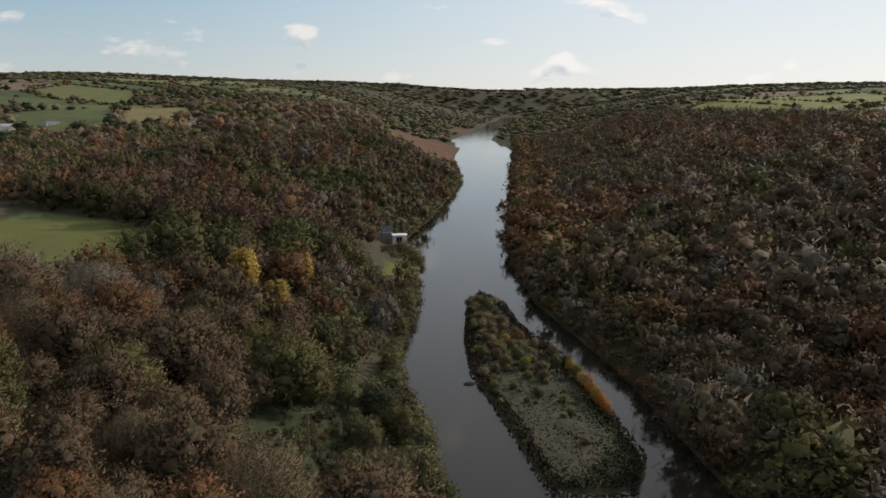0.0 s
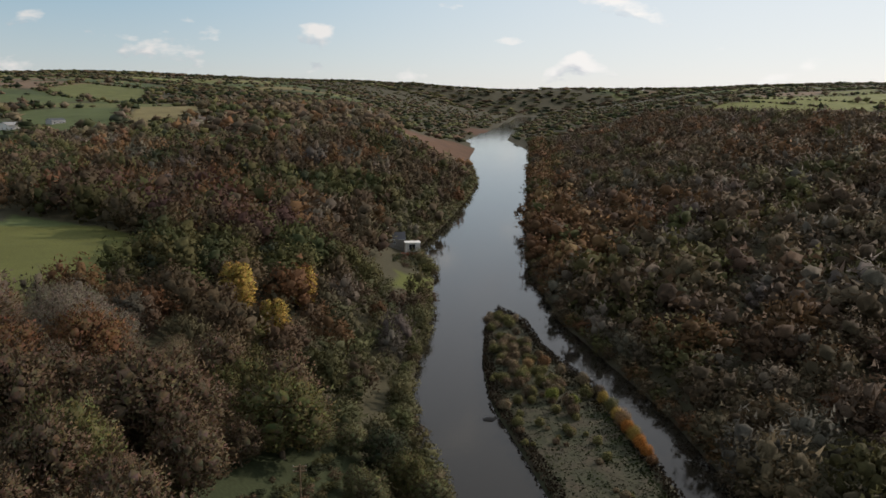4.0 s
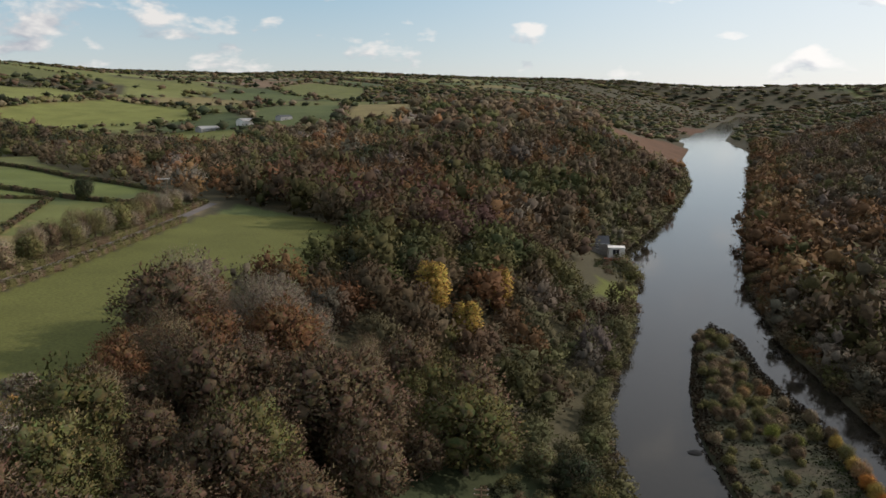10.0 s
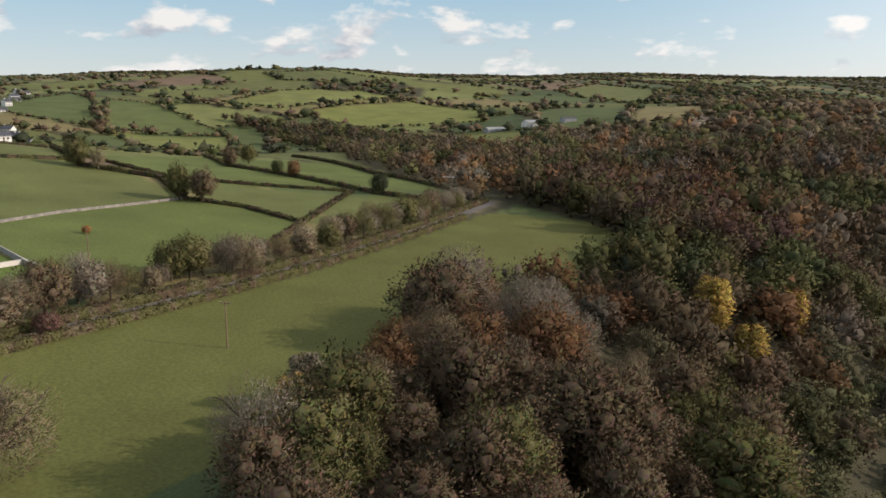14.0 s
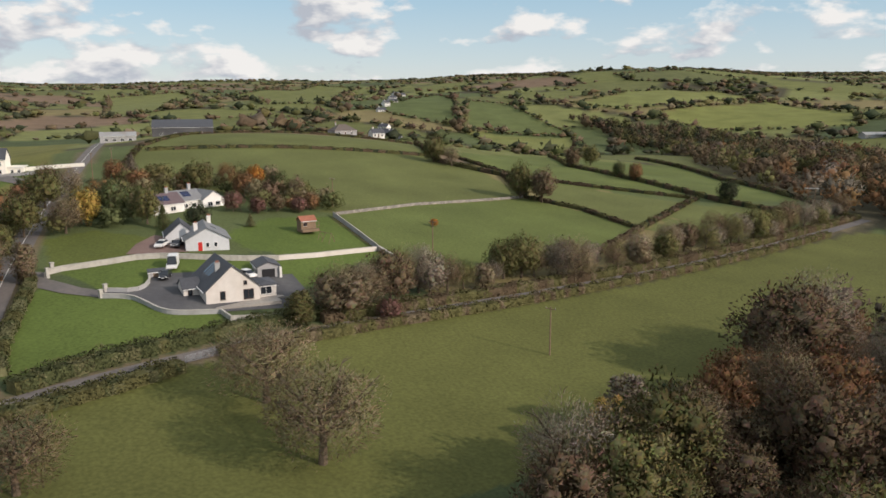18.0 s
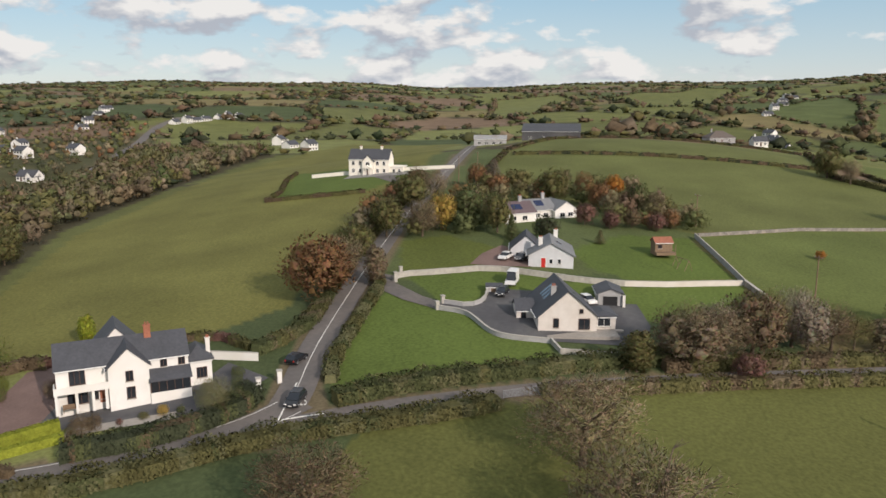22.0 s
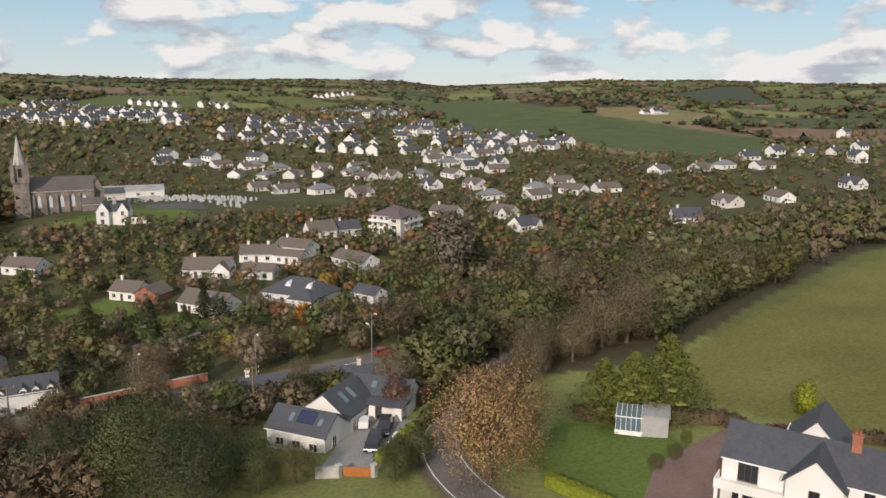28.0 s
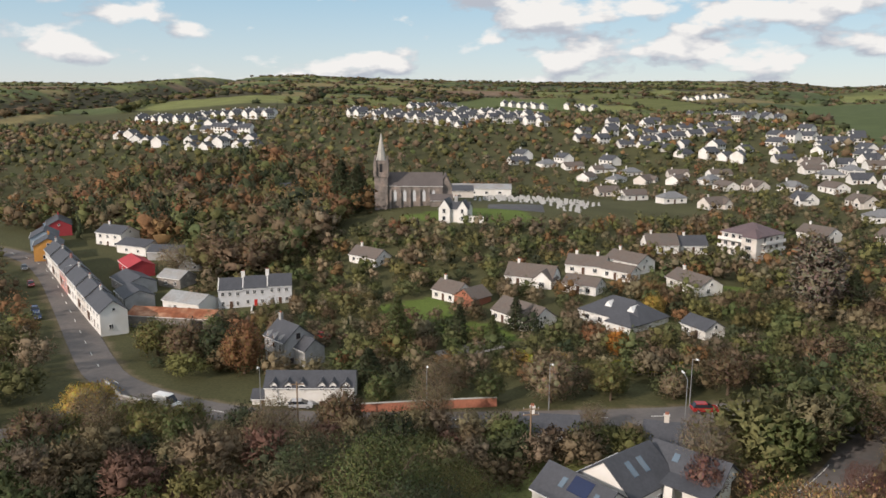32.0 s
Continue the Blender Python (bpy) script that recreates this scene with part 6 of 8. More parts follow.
# ---- walls, fences, poles, paving ----
def wall_run(line, height, thick, mat, label, name="garden_wall", cap=True):
    pts = along(line, 2.0) + [(*line[-1], math.atan2(line[-1][1] - line[-2][1], line[-1][0] - line[-2][0]))]
    body, top = Shape(), Shape()
    for (ax, ay, h), (bx, by, _) in zip(pts, pts[1:]):
        h = math.atan2(by - ay, bx - ax)
        nx, ny = -math.sin(h) * thick / 2, math.cos(h) * thick / 2
        za, zb = float(ground_z(ax, ay)), float(ground_z(bx, by))
        for sh, lo, hi, k in ((body, -0.5, height, 1.0), (top, height, height + 0.08, 1.3)):
            sh.prism([(ax - nx * k, ay - ny * k, za + lo), (bx - nx * k, by - ny * k, zb + lo), (bx + nx * k, by + ny * k, zb + lo), (ax + nx * k, ay + ny * k, za + lo)],
                     [(ax - nx * k, ay - ny * k, za + hi), (bx - nx * k, by - ny * k, zb + hi), (bx + nx * k, by + ny * k, zb + hi), (ax + nx * k, ay + ny * k, za + hi)])
    t = thing(name, label, "wall", 0, 0, 0, 0.0)
    part("masonry", body, mat, t)
    if cap:
        part("coping", top, M["wallstone"], t)
    return t


wall_run(smooth_line([(-161, 53), (-159, 58), (-155, 60), (-150, 62), (-148, 65), (-147, 72)]), 0.8, 0.3, M["grey"], "low curved grey drive wall beside a lawn")
wall_run(smooth_line([(-164, 54), (-162, 59), (-165, 62), (-172, 63)], 1), 0.8, 0.3, M["grey"], "low grey wall round a parking court")
wall_run([(-147, 72), (-143, 73), (-142.5, 79), (-142.5, 86)], 0.9, 0.25, M["wallstone"], "pale rendered garden wall above a hedge")
wall_run(smooth_line([(-177, 44), (-180.5, 45), (-181.5, 54), (-184, 64), (-180, 74), (-177, 82), (-176, 91)], 1), 1.1, 0.35, M["wallstone"], "pale stone boundary wall between two gardens")
wall_run([(-176, 91), (-177, 100), (-181, 117)], 1.1, 0.25, M["cream"], "cream rendered boundary wall along a lawn")
wall_run([(-181, 117.5), (-200, 118), (-217, 118.5)], 1.3, 0.2, M["grey"], "grey garden fence wall beside a paddock")
wall_run([(-181, 117.5), (-168, 119), (-158, 119)], 1.2, 0.5, M["stone"], "dark dry stone wall between fields")
wall_run([(-219, 120), (-234, 153), (-246, 203)], 0.8, 0.6, M["stone"], "low field wall of dark stone between pastures", cap=False)
wall_run([(-331.5, 2), (-330, 10), (-328.6, 17.8)], 1.4, 0.3, M["ivory"], "cream villa boundary wall")
wall_run([(-325, 39), (-323.5, 48), (-321.5, 59)], 1.4, 0.3, M["ivory"], "cream villa boundary wall beside the road")
wall_run([(-141, 16), (-139.5, 25)], 1.3, 0.25, M["white"], "white rendered garden wall")
wall_run([(-91, -34.5), (-93.2, -32.8)], 1.4, 0.4, M["wallstone"], "pale stone entrance wall")
wall_run([(-40, -97), (-34, -99), (-24, -106), (-18, -116)], 0.9, 0.4, M["stone"], "low stone wall at the road bend")
wall_run([(-66, -93), (-79, -92), (-92, -90)], 1.6, 0.4, M["brick"], "red-brown retaining wall beside the main road")
for x, y, h in ((-161, 53, 1.5), (-164, 54, 1.5), (-177, 44.4, 2.0), (-180.6, 45.3, 2.0), (-129, 27.5, 1.8), (-131.5, 30, 1.8), (-93.4, -32.7, 1.6), (-97, -29.8, 1.6)):
    t = thing("gate_pier", "square rendered gate pier with a flat cap", "gate pier", x, y, 20)
    part("shaft", Shape().box(-0.32, -0.32, -0.5, 0.32, 0.32, h), M["wallstone"] if h != 1.8 else M["white"], t)
    part("cap", Shape().box(-0.42, -0.42, h, 0.42, 0.42, h + 0.12), M["wallstone"], t)
M["orangewood"] = material("varnished_gate", (0.36, 0.13, 0.035), 0.5, 0.15, 3.0, 0.1)
t = thing("wooden_gate", "varnished orange-brown wooden driveway gate", "gate", -93.5, -32.5, 37)
for k in range(14):
    part("board", Shape().box(-0.02 - 0.28 * k, -0.03, 0.05, -0.28 * k - 0.28, 0.03, 1.3), M["orangewood"], t)
part("rail", Shape().box(-3.95, 0.03, 0.3, 0, 0.09, 0.45).box(-3.95, 0.03, 0.95, 0, 0.09, 1.1), M["orangewood"], t)
t.matrix_basis = pose(-97.0, -29.9, float(ground_z(-95, -31)), 0, 0, 143)
t = thing("field_gate", "galvanised steel tube field gate beside the lane", "gate", -127.2, 62.5, 110)
for k in range(6):
    part("bar", Shape().tube((0, 0, 0.2 + 0.2 * k), (5.2, 0, 0.2 + 0.2 * k), 0.03, 0.03), M["metal"], t)
for x in (0.0, 2.6, 5.2):
    part("upright", Shape().tube((x, 0, 0.0), (x, 0, 1.3), 0.04, 0.04), M["metal"], t)


def drape(name, poly, mat, label, lift=0.1):
    """A paved area draped over the ground."""
    xs, ys = [p[0] for p in poly], [p[1] for p in poly]
    b = bmesh.new()
    b.faces.new([b.verts.new((x, y, 0)) for x, y in poly])
    for axis, lo, hi in ((0, min(xs), max(xs)), (1, min(ys), max(ys))):
        n = int((hi - lo) / 1.5)
        for k in range(1, n):
            co, no = [0, 0, 0], [0, 0, 0]
            co[axis], no[axis] = lo + (hi - lo) * k / n, 1
            bmesh.ops.bisect_plane(b, geom=b.verts[:] + b.edges[:] + b.faces[:], plane_co=co, plane_no=no)
    for v in b.verts:
        v.co.z = float(ground_z(v.co.x, v.co.y)) + lift
    me = bpy.data.meshes.new(name)
    bmesh.ops.recalc_face_normals(b, faces=b.faces)
    b.to_mesh(me)
    b.free()
    me.materials.append(mat)
    return tagged(new(name, me), label, "paving", kind="structure")


M["redgravel"] = material("red_gravel", (0.17, 0.115, 0.10), 0.9, 0.15, 3.0, 0.2)
M["greygravel"] = material("grey_gravel", (0.24, 0.235, 0.225), 0.9, 0.15, 3.0, 0.2, second=(0.19, 0.18, 0.17), big=0.2)
drape("paving", [(-164.5, 54.5), (-161.5, 52.5), (-158, 59), (-154, 61), (-149.5, 63.5), (-147.5, 72), (-147, 88), (-156, 91), (-166, 91), (-166, 80), (-171, 73), (-172, 63.5), (-165, 62)], M["tarmac"], "dark tarmac court round the bungalow")
drape("paving", [(-184, 39), (-181, 44), (-176, 44.5), (-168, 50), (-164, 54.3), (-161, 52.8), (-166, 46.5), (-173, 41), (-176, 38.5)], M["road"], "grey driveway from the road", 0.12)
drape("paving", [(-118, 2), (-117, -4), (-125, -2), (-136, -9), (-141, -5), (-134, 0), (-131, 18), (-139, 20.5), (-133, 28), (-127, 25), (-121, 20)], M["tarmac"], "dark tarmac forecourt round the white house")
drape("paving", [(-118.5, 0.5), (-117, -4), (-125, -9.5), (-139, -11), (-141, -5), (-126, 0)], M["redgravel"], "plum-coloured side driveway", 0.13)
drape("paving", [(-116.2, 5.5), (-120.6, 18.5), (-122.6, 17.8), (-118.4, 5.0)], M["gravelpath"], "pale gravel bed before the white house", 0.16)
drape("paving", [(-92, -36), (-97.5, -30.5), (-104, -35.5), (-110, -43), (-104, -50), (-98, -43)], M["greygravel"], "grey gravel yard")
drape("paving", [(-186.5, 66), (-186, 73), (-196, 74), (-203, 68), (-196, 63), (-188, 60)], M["redgravel"], "brown gravel parking place")
drape("paving", [(-318, 16), (-314, 44), (-322, 44), (-325, 18)], M["greygravel"], "grey gravel forecourt of the villa")
drape("paving", [(-318, 34), (-300, 42), (-286, 50), (-284, 46), (-298, 37), (-316, 28)], M["road"], "grey villa driveway", 0.13)
drape("paving", [(-116, -268), (-138, -262), (-142, -285), (-118, -280)], M["tarmac"], "dark tarmac churchyard car park")
drape("paving", [(-100, -126), (-86, -120), (-84, -128), (-100, -134)], M["greygravel"], "grey drive between gardens")

# white lines on the roads
for line, offs in ((UP_ROAD, (0.0,)), (LOOP, (-2.3, 2.3))):
    for off in offs:
        v, f = strip(line[2:-8] if off else line[6:60], 0.13, 0.165, 2.0, off)
        tagged(new("road_marking", mesh_of("road_marking", v, f, M["line"])), "white painted road line", "road marking", kind="structure")
dash = Shape()
for k, (x, y, h) in enumerate(along(VILLAGE_ROAD, 3.0)):
    if k % 3 == 0 and x > -520:
        dx, dy, nx, ny = math.cos(h), math.sin(h), -math.sin(h) * 0.08, math.cos(h) * 0.08
        q = [(x + nx, y + ny), (x - nx, y - ny), (x - nx + dx * 2.6, y - ny + dy * 2.6), (x + nx + dx * 2.6, y + ny + dy * 2.6)]
        dash.prism([(*p, float(ground_z(*p)) + 0.15) for p in q], [(*p, float(ground_z(*p)) + 0.175) for p in q])
tagged(new("road_marking", dash.mesh("road_marking", M["line"])), "white dashed centre line of the main road", "road marking", kind="structure")
bar = Shape()
for (ax, ay), (bx, by) in (((-119.6, 32.2), (-121.6, 38.0)), ((-119.6, 32.2), (-131.0, 32.6))):
    h = math.atan2(by - ay, bx - ax)
    nx, ny = -math.sin(h) * 0.1, math.cos(h) * 0.1
    n = 4
    for k in range(n):
        p = [(ax + (bx - ax) * u / n, ay + (by - ay) * u / n) for u in (k, k + 1)]
        q = [(p[0][0] + nx, p[0][1] + ny), (p[0][0] - nx, p[0][1] - ny), (p[1][0] - nx, p[1][1] - ny), (p[1][0] + nx, p[1][1] + ny)]
        bar.prism([(*c, float(ground_z(*c)) + 0.15) for c in q], [(*c, float(ground_z(*c)) + 0.20) for c in q])
tagged(new("road_marking", bar.mesh("road_marking", M["line"])), "white stop line at the junction", "road marking", kind="structure")
text = bpy.data.curves.new("stop_lettering", "FONT")
text.body, text.size, text.extrude, text.align_x = "STOP", 1.5, 0.012, "CENTER"
text.materials.append(M["line"])
lettering = tagged(new("stop_lettering", text), "white STOP lettering painted on the road", "road marking", kind="structure")
lettering.matrix_basis = pose(-126.3, 33.7, float(ground_z(-124.8, 33.7)) + 0.21, 0, 0, -84) @ Matrix.Diagonal((0.72, 2.7, 1, 1))


def pole(x, y, height, label, arms=1, lines=3, head=0.0):
    t = thing("power_pole", label, "power pole", x, y, head)
    part("shaft", Shape().tube((0, 0, -0.5), (0, 0, height), 0.16, 0.11, 8), M["wood"], t)
    for k in range(arms):
        arm = part("crossarm", Shape().box(-1.1, -0.06, height - 0.5 - 0.8 * k, 1.1, 0.06, height - 0.36 - 0.8 * k), M["wood"], t)
        for x0 in (-1.0, 0.0, 1.0)[:lines]:
            part("insulator", Shape().tube((x0, 0, height - 0.36 - 0.8 * k), (x0, 0, height - 0.16 - 0.8 * k), 0.06, 0.05), M["grey"], arm)
    return t


pole(-115, 122.5, 8.9, "weathered wooden power pole in a pasture", head=20)
pole(-230, 123, 9.0, "wooden power pole at the edge of a pasture", head=20)
pole(-176, 130, 9.0, "wooden power pole behind the lane hedge", head=20)
pole(-294, 60, 9.0, "wooden power pole beside the road", head=20)
pole(-92, -62, 9.0, "wooden power pole beside a cottage", arms=2)
pole(-59, -83, 9.0, "wooden power pole beside the main road", arms=1)
pole(-26, 138, 9.0, "wooden power pole in a riverside clearing", arms=2, head=10)
pole(-302, 67, 9.0, "wooden power pole beside the road hedge", head=20)
for x, y, z, h in ((-193.4, 294.3, None, 12.5), (-87.4, 298.1, None, 7.5)):
    t = thing("twin_pole", "twin wooden power pole with a pale steel crossbeam", "power pole", x, y, 35, z)
    h = h if y < 295 else 32.6 - float(ground_z(x, y))
    for u in (-1.2, 1.2):
        part("shaft", Shape().tube((u, 0, -0.5), (u, 0, h), 0.17, 0.13, 8), M["wood"], t)
    part("crossbeam", Shape().box(-2.4, -0.09, h - 0.45, 2.4, 0.09, h - 0.2), M["frame"], t)
for x, y, head in ((-51, -97.5, 90), (-100, -85.5, 90), (-122, -80.5, 90), (-80, -91, 90), (-117, -70.5, -90), (-175, -86, 120), (-230, -112, 120), (-290, -133, 100), (20, -196, 200)):
    t = thing("street_lamp", "tall galvanised street lamp beside the road", "street lamp", x, y, head, group="street lamps along the main road")
    part("column", Shape().tube((0, 0, -0.3), (0, 0, 8.0), 0.10, 0.06, 8), M["metal"], t)
    part("arm", Shape().tube((0, 0, 8.0), (1.6, 0, 8.5), 0.05, 0.04, 6), M["metal"], t)
    part("lantern", Shape().prism([(1.4, -0.15, 8.4), (2.2, -0.12, 8.5), (2.2, 0.12, 8.5), (1.4, 0.15, 8.4)], [(1.4, -0.15, 8.58), (2.2, -0.1, 8.6), (2.2, 0.1, 8.6), (1.4, 0.15, 8.58)]), M["frame"], t)


# ---- vehicles ----
def car(x, y, head, paint, label, long=4.4, wide=1.8, tall=1.5, van=False, z=None):
    t = thing("van" if van else "car", label, "van" if van else "car", x, y, head, (float(ground_z(x, y)) + 0.16) if z is None else z)
    L, Wd = long / 2, wide / 2
    s = Shape()
    prof = [(-L, 0.35), (-L, 0.85), (-L + 0.1, 1.0 if van else 0.95), (L * 0.42, 0.98), (L - 0.08, 0.78), (L, 0.6), (L, 0.32)]
    s.prism([(px, -Wd, pz) for px, pz in prof], [(px, Wd, pz) for px, pz in prof])
    part("body", s, paint, t)
    roof = [(-L + 0.05, 0.96), (-L + (0.05 if van else 0.5), tall), (L * (0.30 if van else 0.10), tall), (L * 0.58, 0.96)]
    part("cabin_glass", Shape().prism([(px, -Wd * 0.93 + (0.16 if pz > 1.2 else 0), pz) for px, pz in roof], [(px, Wd * 0.93 - (0.16 if pz > 1.2 else 0), pz) for px, pz in roof]), M["glass"], t)
    part("roof", Shape().box(-L + (0.08 if van else 0.55), -Wd * 0.78, tall - 0.03, L * (0.30 if van else 0.10), Wd * 0.78, tall + 0.05), paint, t)
    if van:
        part("side_panel", Shape().box(-L + 0.04, -Wd * 0.95, 0.9, L * 0.2, Wd * 0.95, tall - 0.02), paint, t)
    for wx in (-L * 0.62, L * 0.64):
        for sy in (-1, 1):
            wheel = part("wheel", Shape().tube((wx, sy * (Wd - 0.2), 0.32), (wx, sy * (Wd + 0.02), 0.32), 0.32, 0.32, 12), M["black"], t)
            part("rim", Shape().tube((wx, sy * (Wd + 0.0), 0.32), (wx, sy * (Wd + 0.04), 0.32), 0.19, 0.18, 8), M["metal"], wheel)
    for sy in (-1, 1):
        part("headlight", Shape().box(L - 0.12, sy * Wd * 0.72 - 0.18, 0.62, L + 0.02, sy * Wd * 0.72 + 0.18, 0.76), M["frame"], t)
        part("tail_light", Shape().box(-L - 0.02, sy * Wd * 0.8 - 0.12, 0.66, -L + 0.06, sy * Wd * 0.8 + 0.12, 0.86), M["red"], t)
        part("mirror", Shape().box(L * 0.36, sy * (Wd + 0.08) - 0.09, 0.96, L * 0.36 + 0.1, sy * (Wd + 0.08) + 0.09, 1.1), paint, t)
    part("number_plate", Shape().box(L, -0.26, 0.42, L + 0.02, 0.26, 0.53), M["frame"], t)
    return t


PAINT = {k: material(k + "_car_paint", c, 0.25, 0.03, 1.0, 0.0, spec=0.6) for k, c in {"black": (0.012, 0.013, 0.016), "silver": (0.42, 0.43, 0.44), "white": (0.72, 0.72, 0.7), "blue": (0.03, 0.05, 0.12), "red": (0.30, 0.02, 0.02), "grey": (0.10, 0.105, 0.11)}.items()}
car(-124.6, 33.6, -8, PAINT["black"], "black estate car waiting at the stop line", 4.7, 1.85, 1.6)
car(-138.5, 31.2, 160, PAINT["black"], "dark hatchback on the country road", 4.2, 1.78, 1.48)
car(-168.5, 65.5, -20, PAINT["black"], "dark car parked in front of a van", 4.3, 1.8, 1.5)
car(-175.0, 68.0, -15, PAINT["white"], "white camper van parked on the court", 5.4, 2.1, 2.6, van=True)
car(-191.5, 68.0, -30, PAINT["white"], "white car parked on brown gravel", 4.2, 1.78, 1.48)
car(-191.0, 71.5, -30, PAINT["grey"], "grey car parked beside a bungalow", 4.2, 1.78, 1.48)
car(-165.5, 81.5, 20, PAINT["white"], "white car behind a bungalow", 4.2, 1.78, 1.48)
car(-101.0, -38.0, 52, PAINT["black"], "black off-road vehicle parked in a gravel yard", 4.8, 1.95, 1.85)
car(-104.8, -42.0, 52, PAINT["black"], "black off-road vehicle parked before a garage", 4.8, 1.95, 1.85)
car(-34.0, -101.0, 150, PAINT["white"], "white panel van driving on the main road", 5.4, 2.0, 2.2, van=True)
car(-123.0, -77.0, 175, PAINT["red"], "dark red car on the main road", 4.2, 1.78, 1.48)
car(-58.0, -97.3, 178, PAINT["silver"], "silver car parked before a white house", 4.2, 1.78, 1.48)
car(-58.5, -146.0, 150, PAINT["red"], "red car parked on a gravel yard", 4.2, 1.78, 1.48)
for (x, y), paint in zip(((33.5, -227), (27, -212.5), (23.5, -206), (20, -200), (13.5, -188), (9.5, -181), (5.5, -174.5), (1, -166), (20.5, -176), (17.5, -170), (33, -203), (43, -222)), ("red", "grey", "silver", "black", "white", "black", "black", "silver", "blue", "blue", "red", "grey")):
    tagged(car(x, y, 118, PAINT[paint], "%s car parked along the village street" % paint, 4.2, 1.78, 1.48), group="cars parked along the street")
# boat and trailer in the yard
t = thing("boat", "small white motor boat on a trailer", "boat", -104.6, -37.6, 215, 32.3)
hull = [(-2.4, 0.9), (-2.4, -0.9), (1.0, -0.95), (2.6, 0.0), (1.0, 0.95)]
part("hull", Shape().prism([(u * 0.85, w * 0.6, 0.5) for u, w in hull], [(u, w, 1.25) for u, w in hull]), PAINT["white"], t)
part("cabin", Shape().prism([(-0.6, -0.6, 1.25), (0.9, -0.5, 1.25), (0.9, 0.5, 1.25), (-0.6, 0.6, 1.25)], [(-0.5, -0.5, 2.0), (0.4, -0.4, 2.0), (0.4, 0.4, 2.0), (-0.5, 0.5, 2.0)]), M["frame"], t)
part("trailer", Shape().box(-2.0, -0.7, 0.35, 3.2, -0.6, 0.45).box(-2.0, 0.6, 0.35, 3.2, 0.7, 0.45).tube((-0.8, -0.9, 0.3), (-0.8, -0.72, 0.3), 0.3, 0.3, 10).tube((-0.8, 0.72, 0.3), (-0.8, 0.9, 0.3), 0.3, 0.3, 10), M["metal"], t)
t = thing("trailer", "small white box trailer in a gravel yard", "trailer", -103.2, -45.6, 60)
part("box", Shape().box(-1.2, -0.7, 0.5, 1.2, 0.7, 1.5), PAINT["white"], t)
for sy in (-0.85, 0.72):
    part("wheel", Shape().tube((0, sy, 0.32), (0, sy + 0.13, 0.32), 0.32, 0.32, 10), M["black"], t)
# road sign
t = thing("road_sign", "small white road sign on two posts", "sign", -104.5, -6.5, 60)
part("board", Shape().box(-0.6, -0.03, 0.6, 0.6, 0.03, 1.1), M["frame"], t)
for x in (-0.4, 0.4):
    part("post", Shape().box(x - 0.04, 0.03, -0.4, x + 0.04, 0.1, 1.05), M["frame"], t)
# river stones
t = thing("boulder", "dark rounded boulder in the river", "boulder", 7.6, 202.6, 0, -0.3)
b = bmesh.new()
bmesh.ops.create_icosphere(b, subdivisions=2, radius=1.0)
for v in b.verts:
    v.co = Vector((v.co.x * 2.0, v.co.y * 1.2, v.co.z * 0.95)) * (1 + 0.25 * noise.noise(v.co * 1.3))
me = bpy.data.meshes.new("stone")
b.to_mesh(me)
b.free()
me.materials.append(M["wetstone"])
part("stone", me, None, t)
# gravestones
M["marble"] = material("pale_marble", (0.38, 0.38, 0.37), 0.5, 0.12, 2.0, 0.1)
proto = None
for k, (x, y) in enumerate(scatter([(-113, -300), (-128, -335), (-150, -345), (-172, -300), (-150, -262), (-140, -290)], 4.2, 77)):
    if proto is None:
        proto = thing("gravestone", "pale upright gravestone in the churchyard", "gravestone", x, y, 170, group="gravestones in the churchyard")
        part("headstone", Shape().prism([(-0.45, -0.1, 0), (0.45, -0.1, 0), (0.45, -0.1, 1.2), (0.2, -0.1, 1.5), (-0.2, -0.1, 1.5), (-0.45, -0.1, 1.2)], [(-0.45, 0.1, 0), (0.45, 0.1, 0), (0.45, 0.1, 1.2), (0.2, 0.1, 1.5), (-0.2, 0.1, 1.5), (-0.45, 0.1, 1.2)]), M["marble"], proto)
        part("kerb", Shape().box(-0.6, -2.1, -0.4, 0.6, -0.1, 0.18), M["marble"], proto)
    else:
        copy_thing(proto, pose(x, y, float(ground_z(x, y)), 0, 0, 170 + 10 * math.sin(k * 3.7)))


